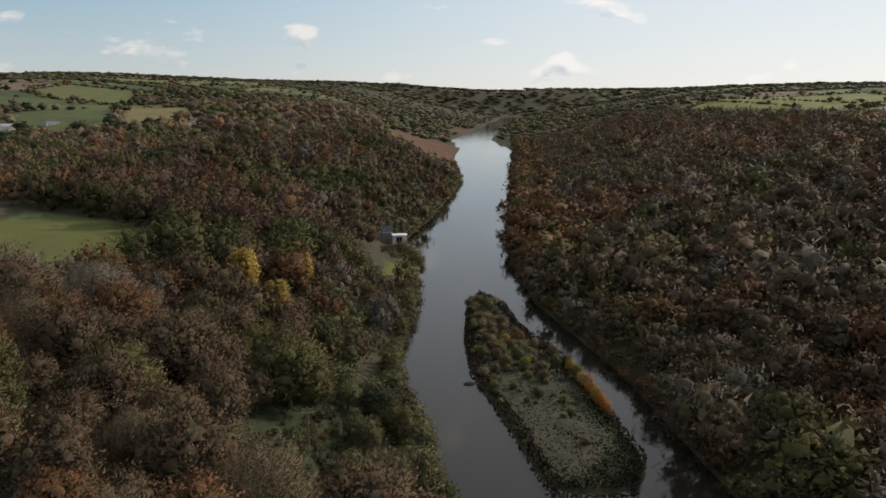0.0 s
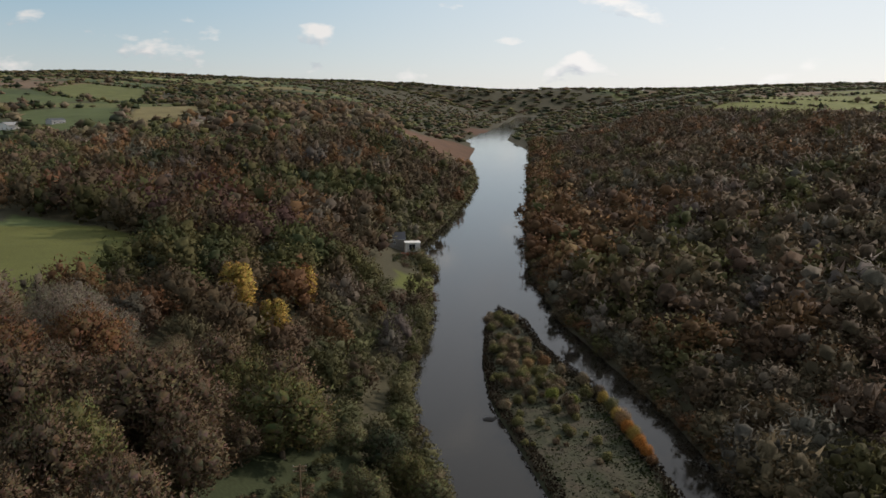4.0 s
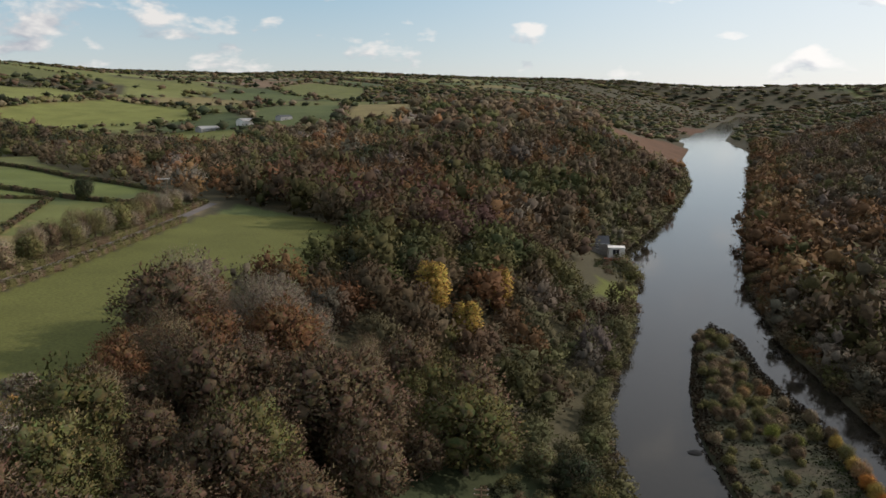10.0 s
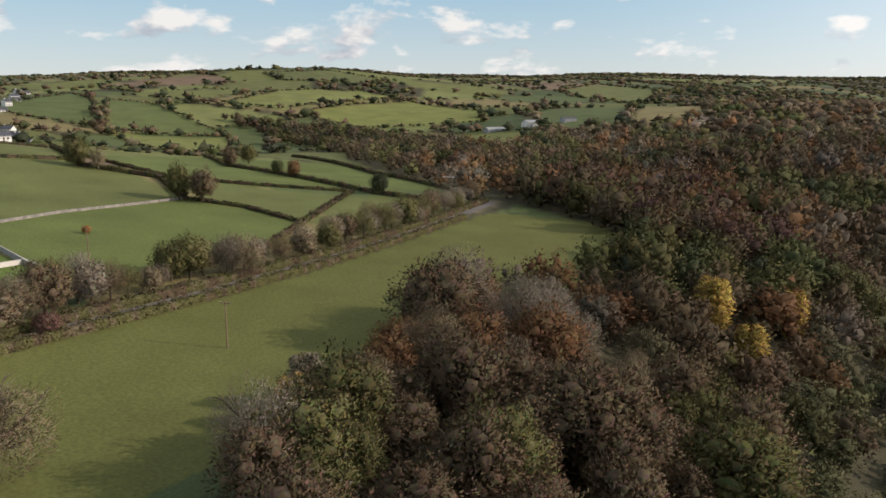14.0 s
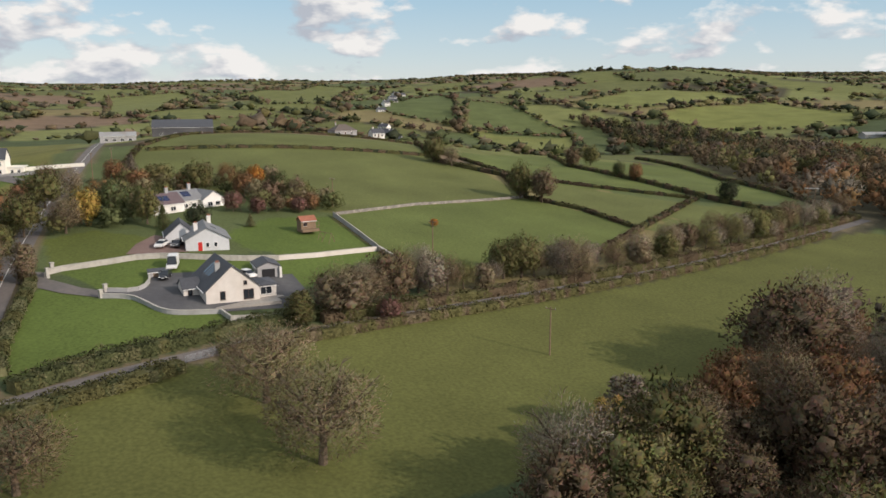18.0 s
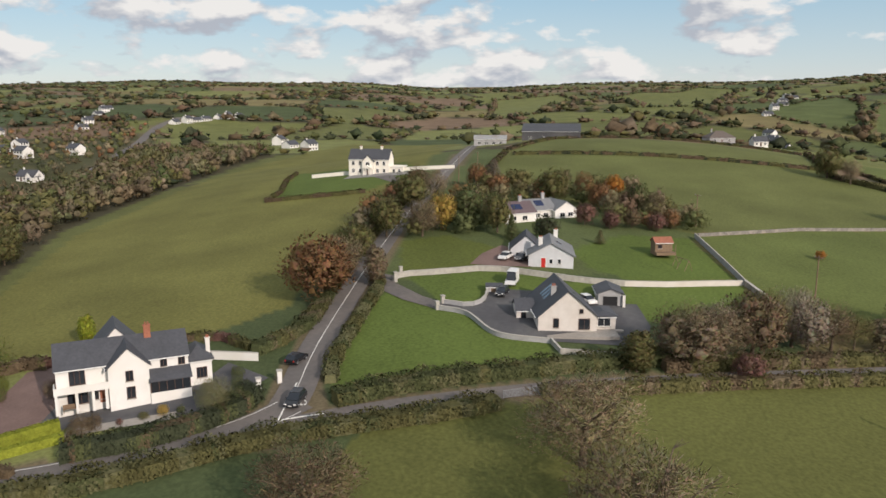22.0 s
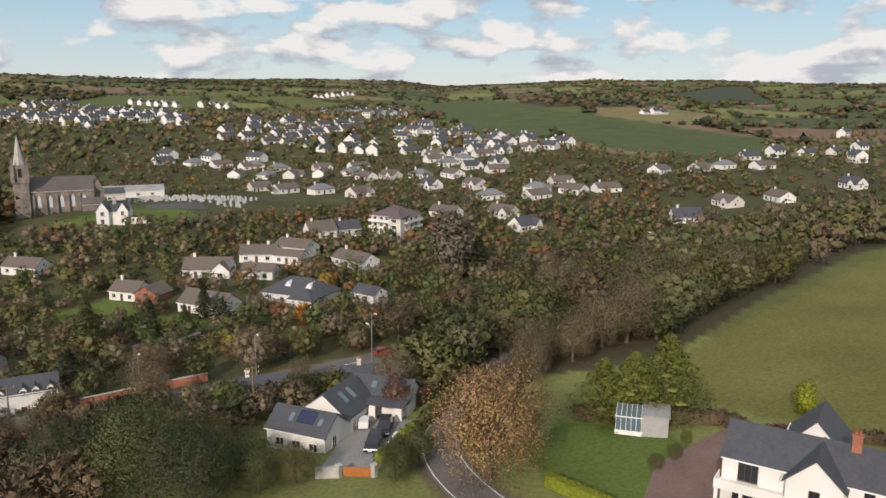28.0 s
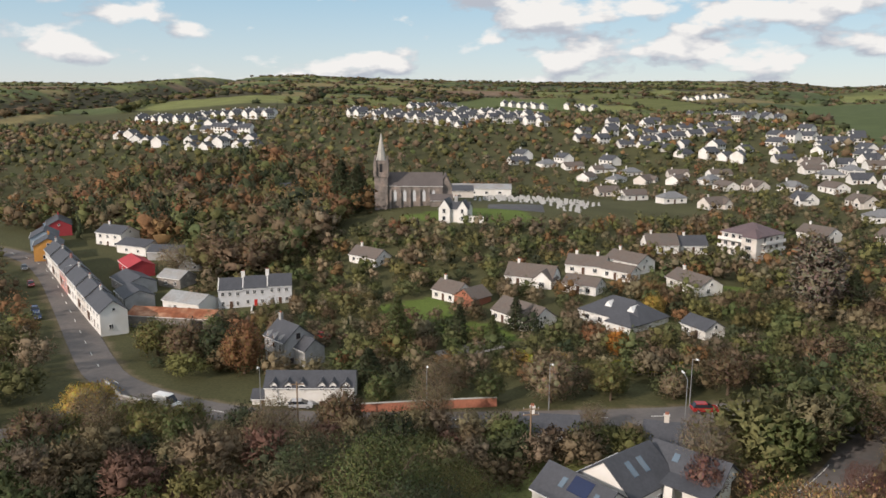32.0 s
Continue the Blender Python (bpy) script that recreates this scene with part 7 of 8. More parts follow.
# ---- single trees, with trunk, limbs and crown ----
def limb_shape(kind, seed):
    """Trunk and limbs of a tree one metre high."""
    r = np.random.default_rng(seed)
    s = Shape()
    top = 0.9 if kind in ("poplar", "fir") else 0.45
    s.tube((0, 0, -0.04), (0.01, 0.0, top * 0.55), 0.034, 0.024, 7).tube((0.01, 0.0, top * 0.55), (0.0, 0.015, top), 0.024, 0.012, 6)
    if kind in ("fir", "bush"):
        return s
    for k in range(9):
        a, z0 = k * 2.4 + r.uniform(-0.4, 0.4), 0.22 + 0.03 * k
        out, up = r.uniform(0.2, 0.34), r.uniform(0.16, 0.4)
        if kind == "poplar":
            out, up, z0 = out * 0.35, up * 1.2, 0.15 + 0.06 * k
        m = (math.cos(a) * out * 0.55, math.sin(a) * out * 0.55, z0 + up * 0.45)
        e = (math.cos(a + 0.2) * out, math.sin(a + 0.2) * out, min(z0 + up, 0.93))
        s.tube((0.005, 0, z0), m, 0.014, 0.009, 5).tube(m, e, 0.009, 0.004, 4)
        for j in range(4):
            b = a + r.uniform(-1, 1)
            q = (m[0] + math.cos(b) * 0.14, m[1] + math.sin(b) * 0.14, m[2] + r.uniform(0.05, 0.22))
            s.tube(m, q, 0.006, 0.002, 3)
            q2 = (e[0] + math.cos(b) * 0.09, e[1] + math.sin(b) * 0.09, min(e[2] + r.uniform(0.0, 0.12), 0.99))
            s.tube(e, q2, 0.004, 0.0015, 3)
    return s


TREES, BUSY = {}, {}
TREE_WORDS = {"rust": "rust-brown", "brown": "brown-leaved", "dun": "half-bare dun", "olive": "olive-green", "green": "green-leaved", "deep": "dark green", "willow": "grey-green", "gold": "golden yellow", "orange": "orange-leaved", "grey": "bare grey-brown", "bright": "bright yellow-green", "lime": "yellowish green", "tan": "tawny brown", "wine": "wine-red"}
KIND_WORDS = {"oak": "broad tree", "ash": "thinly leaved spreading tree", "willow": "rounded willow", "poplar": "tall slender tree", "fir": "conifer", "bush": "shrub"}


def tree(x, y, h, kind, tint, spread=1.0, where="", thin=False, tone=1.6):
    var = int(abs(x * 7 + y * 3)) % 3
    bare = kind == "ash" and (thin or tint in ("dun", "grey"))
    close = (kind, "fine") in CROWNS and not bare and math.hypot(x + 85, y + 5) < 75
    key = (kind, 0 if close else var, bare, close)
    if key not in TREES:
        q, n = CROWNS[kind, "bare" if bare else "fine" if close else "near"][key[1]]
        r = np.random.default_rng(var + 40)
        leafy = np.repeat(r.uniform(0.82, 1.18, (len(q) // 3, 3)) * r.uniform(0.9, 1.1, (len(q) // 3, 1)), 3, 0)
        me = mesh_of("crown", q, np.arange(len(q)).reshape(-1, 3), M["leaf"], leafy, normals=n)
        if kind not in BUSY:
            BUSY[kind] = limb_shape(kind, 9).mesh("trunk", M["bark"])
        TREES[key] = (me, BUSY[kind])
    crown_mesh, limbs = TREES[key]
    t = thing("shrub" if kind == "bush" else "tree", "%s %s %s" % (TREE_WORDS[tint], KIND_WORDS[kind], where or "in a hedgerow"), "shrub" if kind == "bush" else "tree", x, y, (x * 37 + y * 53) % 360)
    t.scale = (h * spread, h * spread, h)
    part("trunk", limbs, None, t)
    leaves = part("crown", crown_mesh, None, t)
    leaves.color = (*(v * (1.35 * tone if bare else 1.4 * tone if close else tone) for v in TINTS[tint]), 1)
    return t


for x, y, h, kind, tint, spread, where, thin in (
        (-110.6, 70.7, 12.0, "ash", "dun", 1.45, "standing in a pasture", True), (-91.5, 72.5, 13.5, "ash", "dun", 1.35, "at the edge of a pasture", True), (-97, 40, 9.5, "ash", "brown", 1.5, "at the pasture corner", True),
        (-167.5, 30.5, 13.0, "oak", "rust", 1.1, "beside the country road", False), (-178, 33.0, 10.5, "ash", "dun", 1.1, "beside the country road", False), (-190, 35, 10.0, "ash", "olive", 1.0, "beside the country road", False), (-176, 40.5, 8.0, "poplar", "dun", 1.2, "beside the driveway", True),
        (-107.5, -19.5, 16.0, "oak", "tan", 0.98, "beside the bend in the road", False), (-133.5, -21.5, 9.5, "fir", "lime", 2.1, "behind the greenhouse", False), (-138.0, -19.5, 11.5, "fir", "lime", 1.9, "behind the greenhouse", False), (-131.0, -25.0, 8.5, "fir", "lime", 2.0, "behind the greenhouse", False),
        (-121.5, 23.3, 5.8, "bush", "willow", 0.75, "beside the forecourt", False), (-151, -7, 5.0, "poplar", "bright", 1.2, "behind the white house", False), (-116, 8, 3.4, "bush", "brown", 0.8, "in front of the white house", False), (-131, -0.5, 2.8, "bush", "brown", 0.7, "beside the side drive", False), (-128.5, -2.0, 3.0, "bush", "brown", 0.7, "beside the side drive", False),
        (-117.8, 8.9, 2.6, "bush", "brown", 0.7, "in a gravel bed", False), (-119.2, 11.5, 1.1, "bush", "wine", 0.8, "in a gravel bed", False), (-120.7, 14.1, 1.2, "bush", "olive", 1.1, "in a gravel bed", False), (-121.6, 16.4, 1.8, "bush", "gold", 0.8, "in a gravel bed", False), (-116.8, 6.2, 1.3, "bush", "willow", 1.0, "in a gravel bed", False), (-122.2, 18.6, 1.3, "bush", "green", 0.9, "in a gravel bed", False), (-124.2, -8.7, 2.4, "bush", "olive", 0.75, "beside the side drive", False), (-128.0, -9.2, 2.4, "bush", "olive", 0.75, "beside the side drive", False), (-131.5, -10.5, 2.8, "bush", "lime", 0.5, "beside the side drive", False), (-123.2, 25.6, 3.4, "bush", "green", 0.9, "beside the forecourt", False), (-129, 24.5, 2.4, "bush", "green", 0.8, "beside the white gate piers", False), (-127.5, 26, 2.6, "bush", "deep", 0.8, "beside the white gate piers", False), (-133, 23.5, 2.2, "bush", "green", 0.9, "beside the oil tank", False),
        (-141, 93, 9.5, "willow", "dun", 1.3, "beside the lane", True), (-145, 100, 9.0, "ash", "dun", 1.2, "beside the lane", True), (-151, 114, 11.0, "ash", "grey", 0.9, "beside the lane", True), (-157, 139, 9.5, "oak", "olive", 0.95, "beside the lane", False), (-152, 156, 11.0, "ash", "dun", 1.15, "beside the lane", True), (-136.5, 101, 5.0, "bush", "wine", 0.9, "beside the lane", False), (-138, 84, 6.5, "poplar", "olive", 1.6, "beside the lane", False),
        (-85, 114, 8.5, "poplar", "grey", 1.5, "at the edge of the wood", True), (-81, 108, 7.5, "poplar", "gold", 1.6, "at the edge of the wood", False), (-82, 121, 8.0, "oak", "deep", 1.0, "at the edge of the wood", False),
        (-215, 40, 11.0, "oak", "olive", 0.9, "behind the garden", False), (-214, 49, 10.0, "ash", "dun", 1.0, "behind the garden", False), (-220, 54, 10.0, "oak", "gold", 0.8, "behind the garden", False), (-223, 61, 11.0, "oak", "green", 0.85, "behind the garden", False), (-216, 68, 10.0, "oak", "olive", 0.85, "behind the garden", False), (-209, 71, 6.0, "fir", "green", 1.1, "behind the bungalow", False),
        (-207, 79, 6.5, "oak", "deep", 1.1, "behind the bungalow", False), (-226, 92, 6.0, "bush", "wine", 0.9, "beside the garden", False), (-222, 98, 5.0, "bush", "wine", 0.9, "beside the garden", False), (-224, 104, 5.5, "bush", "brown", 0.9, "beside the garden", False), (-222, 110, 5.0, "bush", "wine", 0.9, "beside the garden", False), (-226, 115, 5.5, "bush", "rust", 0.9, "beside the garden", False),
        (-206, 92, 3.5, "fir", "willow", 1.3, "on a lawn", False), (-262, 98, 9.0, "ash", "rust", 0.8, "beside the low house", True), (-267, 109, 7.0, "oak", "orange", 0.95, "beside the low house", False), (-257, 88, 10.0, "oak", "olive", 1.2, "behind the low house", False), (-250, 112, 8.0, "oak", "green", 0.9, "beside the garden", False), (-243, 116, 7.0, "ash", "dun", 0.9, "beside the garden", True), (-247, 100, 8.0, "oak", "rust", 0.9, "beside the low house", False),
        (-250, 45, 11.0, "oak", "olive", 1.0, "beside the road", False), (-262, 52, 10.0, "ash", "dun", 1.0, "beside the road", True), (-275, 46, 9.0, "oak", "brown", 1.0, "beside the villa drive", False), (-282, 66, 8.0, "oak", "rust", 1.0, "beside the road", False), (-290, 72, 8.0, "fir", "grey", 1.5, "beside the road", False), (-270, 72, 6.5, "bush", "rust", 1.0, "beside the road", False),
        (-245, 201, 13.5, "oak", "olive", 0.75, "between two pastures", False), (-238, 206, 13.0, "oak", "brown", 0.75, "between two pastures", False), (-320, 203, 12.0, "oak", "olive", 1.0, "between two pastures", False), (-310, 207, 10.0, "ash", "dun", 0.9, "between two pastures", True), (-289, 295, 9.0, "oak", "rust", 0.8, "in a field hedge", False), (-302, 296, 8.0, "oak", "green", 0.9, "in a field hedge", False), (-229, 291, 10.0, "oak", "deep", 0.9, "in a field hedge", False), (-366, 329, 12.0, "oak", "olive", 0.9, "in a field hedge", False), (-345, 300, 11.0, "oak", "brown", 0.9, "in a field hedge", False), (-205, 145, 2.5, "bush", "orange", 0.9, "on the paddock", False), (-182, 160, 2.5, "bush", "brown", 1.6, "on the paddock", False),
        (-173, -131, 19.0, "poplar", "grey", 1.4, "in a village garden", False), (-180, -128, 11.0, "fir", "deep", 1.4, "in a village garden", False), (-133, -44, 8.5, "ash", "dun", 1.1, "behind the garden lawn", False), (-138.5, -49.5, 10.0, "ash", "dun", 1.1, "behind the garden lawn", False), (-144, -55, 11.0, "oak", "green", 1.15, "behind the garden lawn", False), (-150, -62, 12.0, "oak", "olive", 1.1, "at the field corner", False), (-126, -42, 6.0, "bush", "wine", 0.8, "behind the garden lawn", False), (-146, -48, 9.0, "ash", "dun", 1.1, "at the field corner", False), (-71, 94, 13.0, "ash", "grey", 1.1, "at the corner of the wood", False), (-72, 103, 12.5, "ash", "dun", 1.0, "at the corner of the wood", False), (-65, 97, 12.0, "oak", "olive", 1.0, "at the corner of the wood", False), (-65, 89, 11.0, "ash", "brown", 1.1, "at the corner of the wood", False), (-72, -44, 14.0, "oak", "green", 0.95, "below the white house", False), (-64, -52, 11.0, "oak", "deep", 1.0, "above the main road", False), (-76, -36, 11.0, "oak", "deep", 1.1, "below the white house", False), (-84, -41, 7.0, "oak", "green", 1.2, "beside the yard gate", False), (-81, -47, 8.0, "oak", "olive", 1.0, "in front of the white house", False), (-103, -29, 6.0, "oak", "green", 0.9, "beside the yard gate", False),
        (-84, -35.5, 6.5, "oak", "green", 1.1, "in front of the white house", False), (-88.5, -35.0, 5.5, "oak", "olive", 1.2, "in front of the white house", False), (-98.5, -27.0, 5.5, "oak", "green", 1.0, "beside the yard gate", False), (-146, -61, 13.0, "oak", "olive", 1.25, "beside the back road", False), (-139, -60.5, 10.0, "ash", "dun", 1.2, "beside the back road", True), (-147, -72, 10.5, "oak", "green", 1.2, "beside the back road", False), (-24, -92, 8.0, "willow", "gold", 1.2, "beside the road bend", False), (-110, -47.5, 6.0, "ash", "wine", 1.0, "beside the garage", False), (-112, -52, 9.5, "ash", "dun", 1.0, "behind the garage", True),
        (-70, -108, 7.5, "fir", "deep", 1.9, "beside the dormer house", False), (-76, -128, 13.0, "fir", "green", 1.2, "in a village garden", False), (-104, -138, 8.0, "fir", "deep", 1.2, "in a village garden", False), (-90, -132, 9.0, "fir", "deep", 1.1, "in a village garden", False), (-97, -128, 7.0, "fir", "green", 1.1, "in a village garden", False), (-120, -112, 6.0, "oak", "orange", 0.8, "in a village garden", False), (-137, -138, 6.0, "oak", "gold", 1.0, "in a village garden", False),
        (-30, -133, 9.5, "oak", "brown", 1.2, "behind the road bend", False), (-38, -130, 10.0, "oak", "deep", 1.1, "behind the road bend", False), (-22, -138, 9.0, "oak", "olive", 1.2, "behind the road bend", False), (-44, -122, 11.0, "oak", "rust", 0.9, "behind the road bend", False), (-20, -214, 14.0, "ash", "brown", 1.2, "above the terrace", False), (-34, -214, 13.0, "oak", "brown", 1.2, "above the terrace", False), (-8, -212, 12.0, "ash", "dun", 1.2, "above the terrace", True),
        (-57, -297, 21.0, "fir", "deep", 1.5, "beside the church tower", False), (-64, -289, 19.0, "fir", "deep", 1.4, "beside the church tower", False), (-60.3, 223.8, 15.0, "poplar", "gold", 1.3, "on the wooded slope", False), (-47.3, 249.9, 14.0, "poplar", "gold", 1.1, "on the wooded slope", False), (-48.7, 216.5, 12.0, "poplar", "gold", 1.4, "on the wooded slope", False)):
    tree(x, y, h, kind, tint, spread, where, thin)
trng = np.random.default_rng(61)
for x, y, h, kind, tint, wide in WOOD_EDGE:
    tree(x, y, h, kind, tint, wide, "in the riverside wood", tint == "grey", 1.15)
for k, (x, y, h) in enumerate(along(LANE[14:], 3.6)):
    off = 5.0 + trng.uniform(0, 6)
    if k % 6 == 4:
        continue
    tree(x - math.sin(h) * off, y + math.cos(h) * off, trng.uniform(5.5, 11), ("ash", "ash", "oak")[k % 3], ("dun", "grey", "brown", "olive")[k % 4], 1.0, "beside the lane", k % 3 != 2)

# trees between the big field and the main road, and in the village
bpy.context.view_layer.update()
TAKEN = []
for ob in scene.objects:
    if ob.type == "MESH" and ob.parent and ob.parent is not far_estate and ob.name.split(".")[0] == "wall":
        m = ob.matrix_world
        box = [m @ Vector(c) for c in ob.bound_box]
        c = sum(box, Vector()) / 8
        TAKEN.append((c.x, c.y, 0.42 * (Vector(ob.bound_box[6]) - Vector(ob.bound_box[0])).to_2d().length + 1.0))
TAKEN = np.array(TAKEN)
OPEN = [p for p, c in PATCHES[:20] if c != MEADOW] + [BIG_FIELD, COW_FIELD, [(-96, -30), (-105, -33), (-114, -46), (-100, -54), (-90, -40)], [(-140, -10), (-134, 28), (-117, 26), (-116, -4)]]


def free(pts, room):
    """Those of the points that lie off houses, lawns and roads."""
    x, y = np.array([p[0] for p in pts]), np.array([p[1] for p in pts])
    ok = np.ones(len(x), bool)
    for cx, cy, r in TAKEN:
        ok &= np.hypot(x - cx, y - cy) > r + room
    for p in OPEN:
        ok &= ~inside(x, y, p)
    for line, width in ROADS:
        ok &= near_line(x, y, line) > width / 2 + 1.2 + room * 0.6
    return [p for p, k in zip(pts, ok) if k]


verge = [(-120, -68.5), (-112, -70.5), (-104, -73), (-96, -75.5), (-88, -78), (-134, -68.5), (-141, -66), (-80, -80), (-140, -86), (-130, -84), (-121, -84.5), (-111, -87), (-101, -89), (-91, -92), (-150, -90), (-162, -96), (-174, -101), (-82, -94), (-72, -96), (-66, -81), (-156, -70), (-166, -76), (-178, -84)]
for k, (x, y) in enumerate(free(verge, 0.5)):
    tree(x, y, 5.0 + (k * 7 % 5) * 1.0, ("ash", "oak", "ash", "willow")[k % 4], ("dun", "olive", "dun", "green", "brown")[k % 5], 1.1, "beside the main road")
GARDEN_TINTS = ("brown", "dun", "olive", "brown", "green", "olive", "dun", "rust", "olive", "brown", "deep", "olive", "dun", "green")
count = 0
spots = []
for poly, gap, lo, hi, seed in (([(-120, -58), (-145, -44), (-160, -42), (-206, -56), (-270, -72), (-330, -69), (-457, -70), (-560, -60), (-560, -150), (-330, -128), (-272, -132), (-200, -97), (-150, -70)], 6.8, 7.5, 13, 41),
                                ([(-6, -50), (-60, -40), (-86, -52), (-85, -64), (-60, -78), (-30, -92), (-15, -80), (10, -60)], 6.0, 4.5, 8.5, 42),
                                ([(-84, -52), (-100, -60), (-118, -52), (-130, -56), (-150, -70), (-126, -72), (-100, -77), (-78, -82), (-62, -84), (-66, -76)], 4.6, 3.2, 6.0, 47),
                                ([(-25, -122), (-60, -110), (-110, -88), (-160, -84), (-215, -112), (-290, -150), (-330, -200), (-250, -230), (-205, -262), (-130, -236), (-90, -242), (-60, -244), (-20, -216), (-5, -185)], 5.4, 2.4, 6.4, 43),
                                ([(-75, -300), (-60, -255), (-20, -225), (40, -262), (90, -300), (60, -420), (0, -470), (-60, -430)], 7.6, 8, 14, 44),
                                ([(60, -60), (-10, -66), (-20, -100), (0, -130), (20, -165), (60, -240), (110, -180)], 8.5, 5, 9, 45),
                                ([(-206, 41), (-232, 47), (-262, 56), (-290, 72), (-275, 115), (-234, 126), (-221, 120), (-224, 99), (-250, 101), (-256, 84), (-240, 66), (-224, 62), (-214, 66), (-212, 52)], 6.0, 3.5, 7, 48),
                                ([(-162, 28), (-200, 31), (-250, 36), (-290, 44), (-290, 52), (-250, 49), (-200, 44), (-186, 42)], 6.0, 5, 9, 49),
                                ([(-400, -150), (-760, -200), (-900, -300), (-700, -360), (-420, -300), (-330, -230)], 12, 2.6, 6, 50),
                                ([(-75, -300), (-110, -330), (-170, -350), (-330, -270), (-420, -300), (-430, -560), (-560, -900), (-200, -960), (20, -800), (300, -760), (250, -460), (120, -300), (60, -430), (0, -470), (-60, -430)], 9.4, 2.2, 6.2, 46),
                                ([(-8, -214), (-34, -206), (-52, -232), (-56, -262), (-30, -262), (-2, -250)], 6.4, 9, 14, 54),
                                ([(-335, -200), (-250, -230), (-205, -262), (-215, -330), (-330, -272), (-410, -295), (-400, -160)], 7.6, 2.2, 5.8, 52),
                                ([(-112, -46), (-124, -42), (-140, -52), (-156, -70), (-150, -78), (-138, -72), (-124, -60)], 4.2, 7, 11, 53)):
    for x, y in free(scatter(poly, gap, seed), 2.8 if seed in (43, 46, 50, 52) else 1.6):
        h = trng.uniform(lo, hi) * (0.78 if seed == 41 and x < -205 else 1.0)
        tint = GARDEN_TINTS[trng.integers(14)]
        if seed == 41:
            tint = ("olive", "willow", "olive", "dun", "green", "dun", "brown")[trng.integers(7)]
        if seed in (42, 47):
            tint = ("dun", "olive", "dun", "green", "brown", "deep", "dun", "wine")[trng.integers(8)]
        if seed == 44:
            tint = ("deep", "brown", "rust", "brown", "green", "olive", "deep")[trng.integers(7)]
        d = math.hypot(x + 60, y - 40)
        kind = "fir" if tint == "deep" and trng.random() < 0.4 else "bush" if h < 4 else "ash" if tint in ("dun", "wine") else ("oak", "ash", "willow")[trng.integers(3)]
        if d < 215 and count < 95:
            count += 1
            tree(x, y, h, kind, tint, 1.15, "between road and gardens", tint in ("dun", "grey"))
        else:
            spots.append((x, y, h, 1.2 if kind != "fir" else 1.0, kind, "edge" if d < 125 else "mid" if d < 230 else "far" if d < 520 else "tiny", tint))
plant_many("garden_trees", "mixed autumn trees and shrubs between village houses", spots, "trees", 1.45)


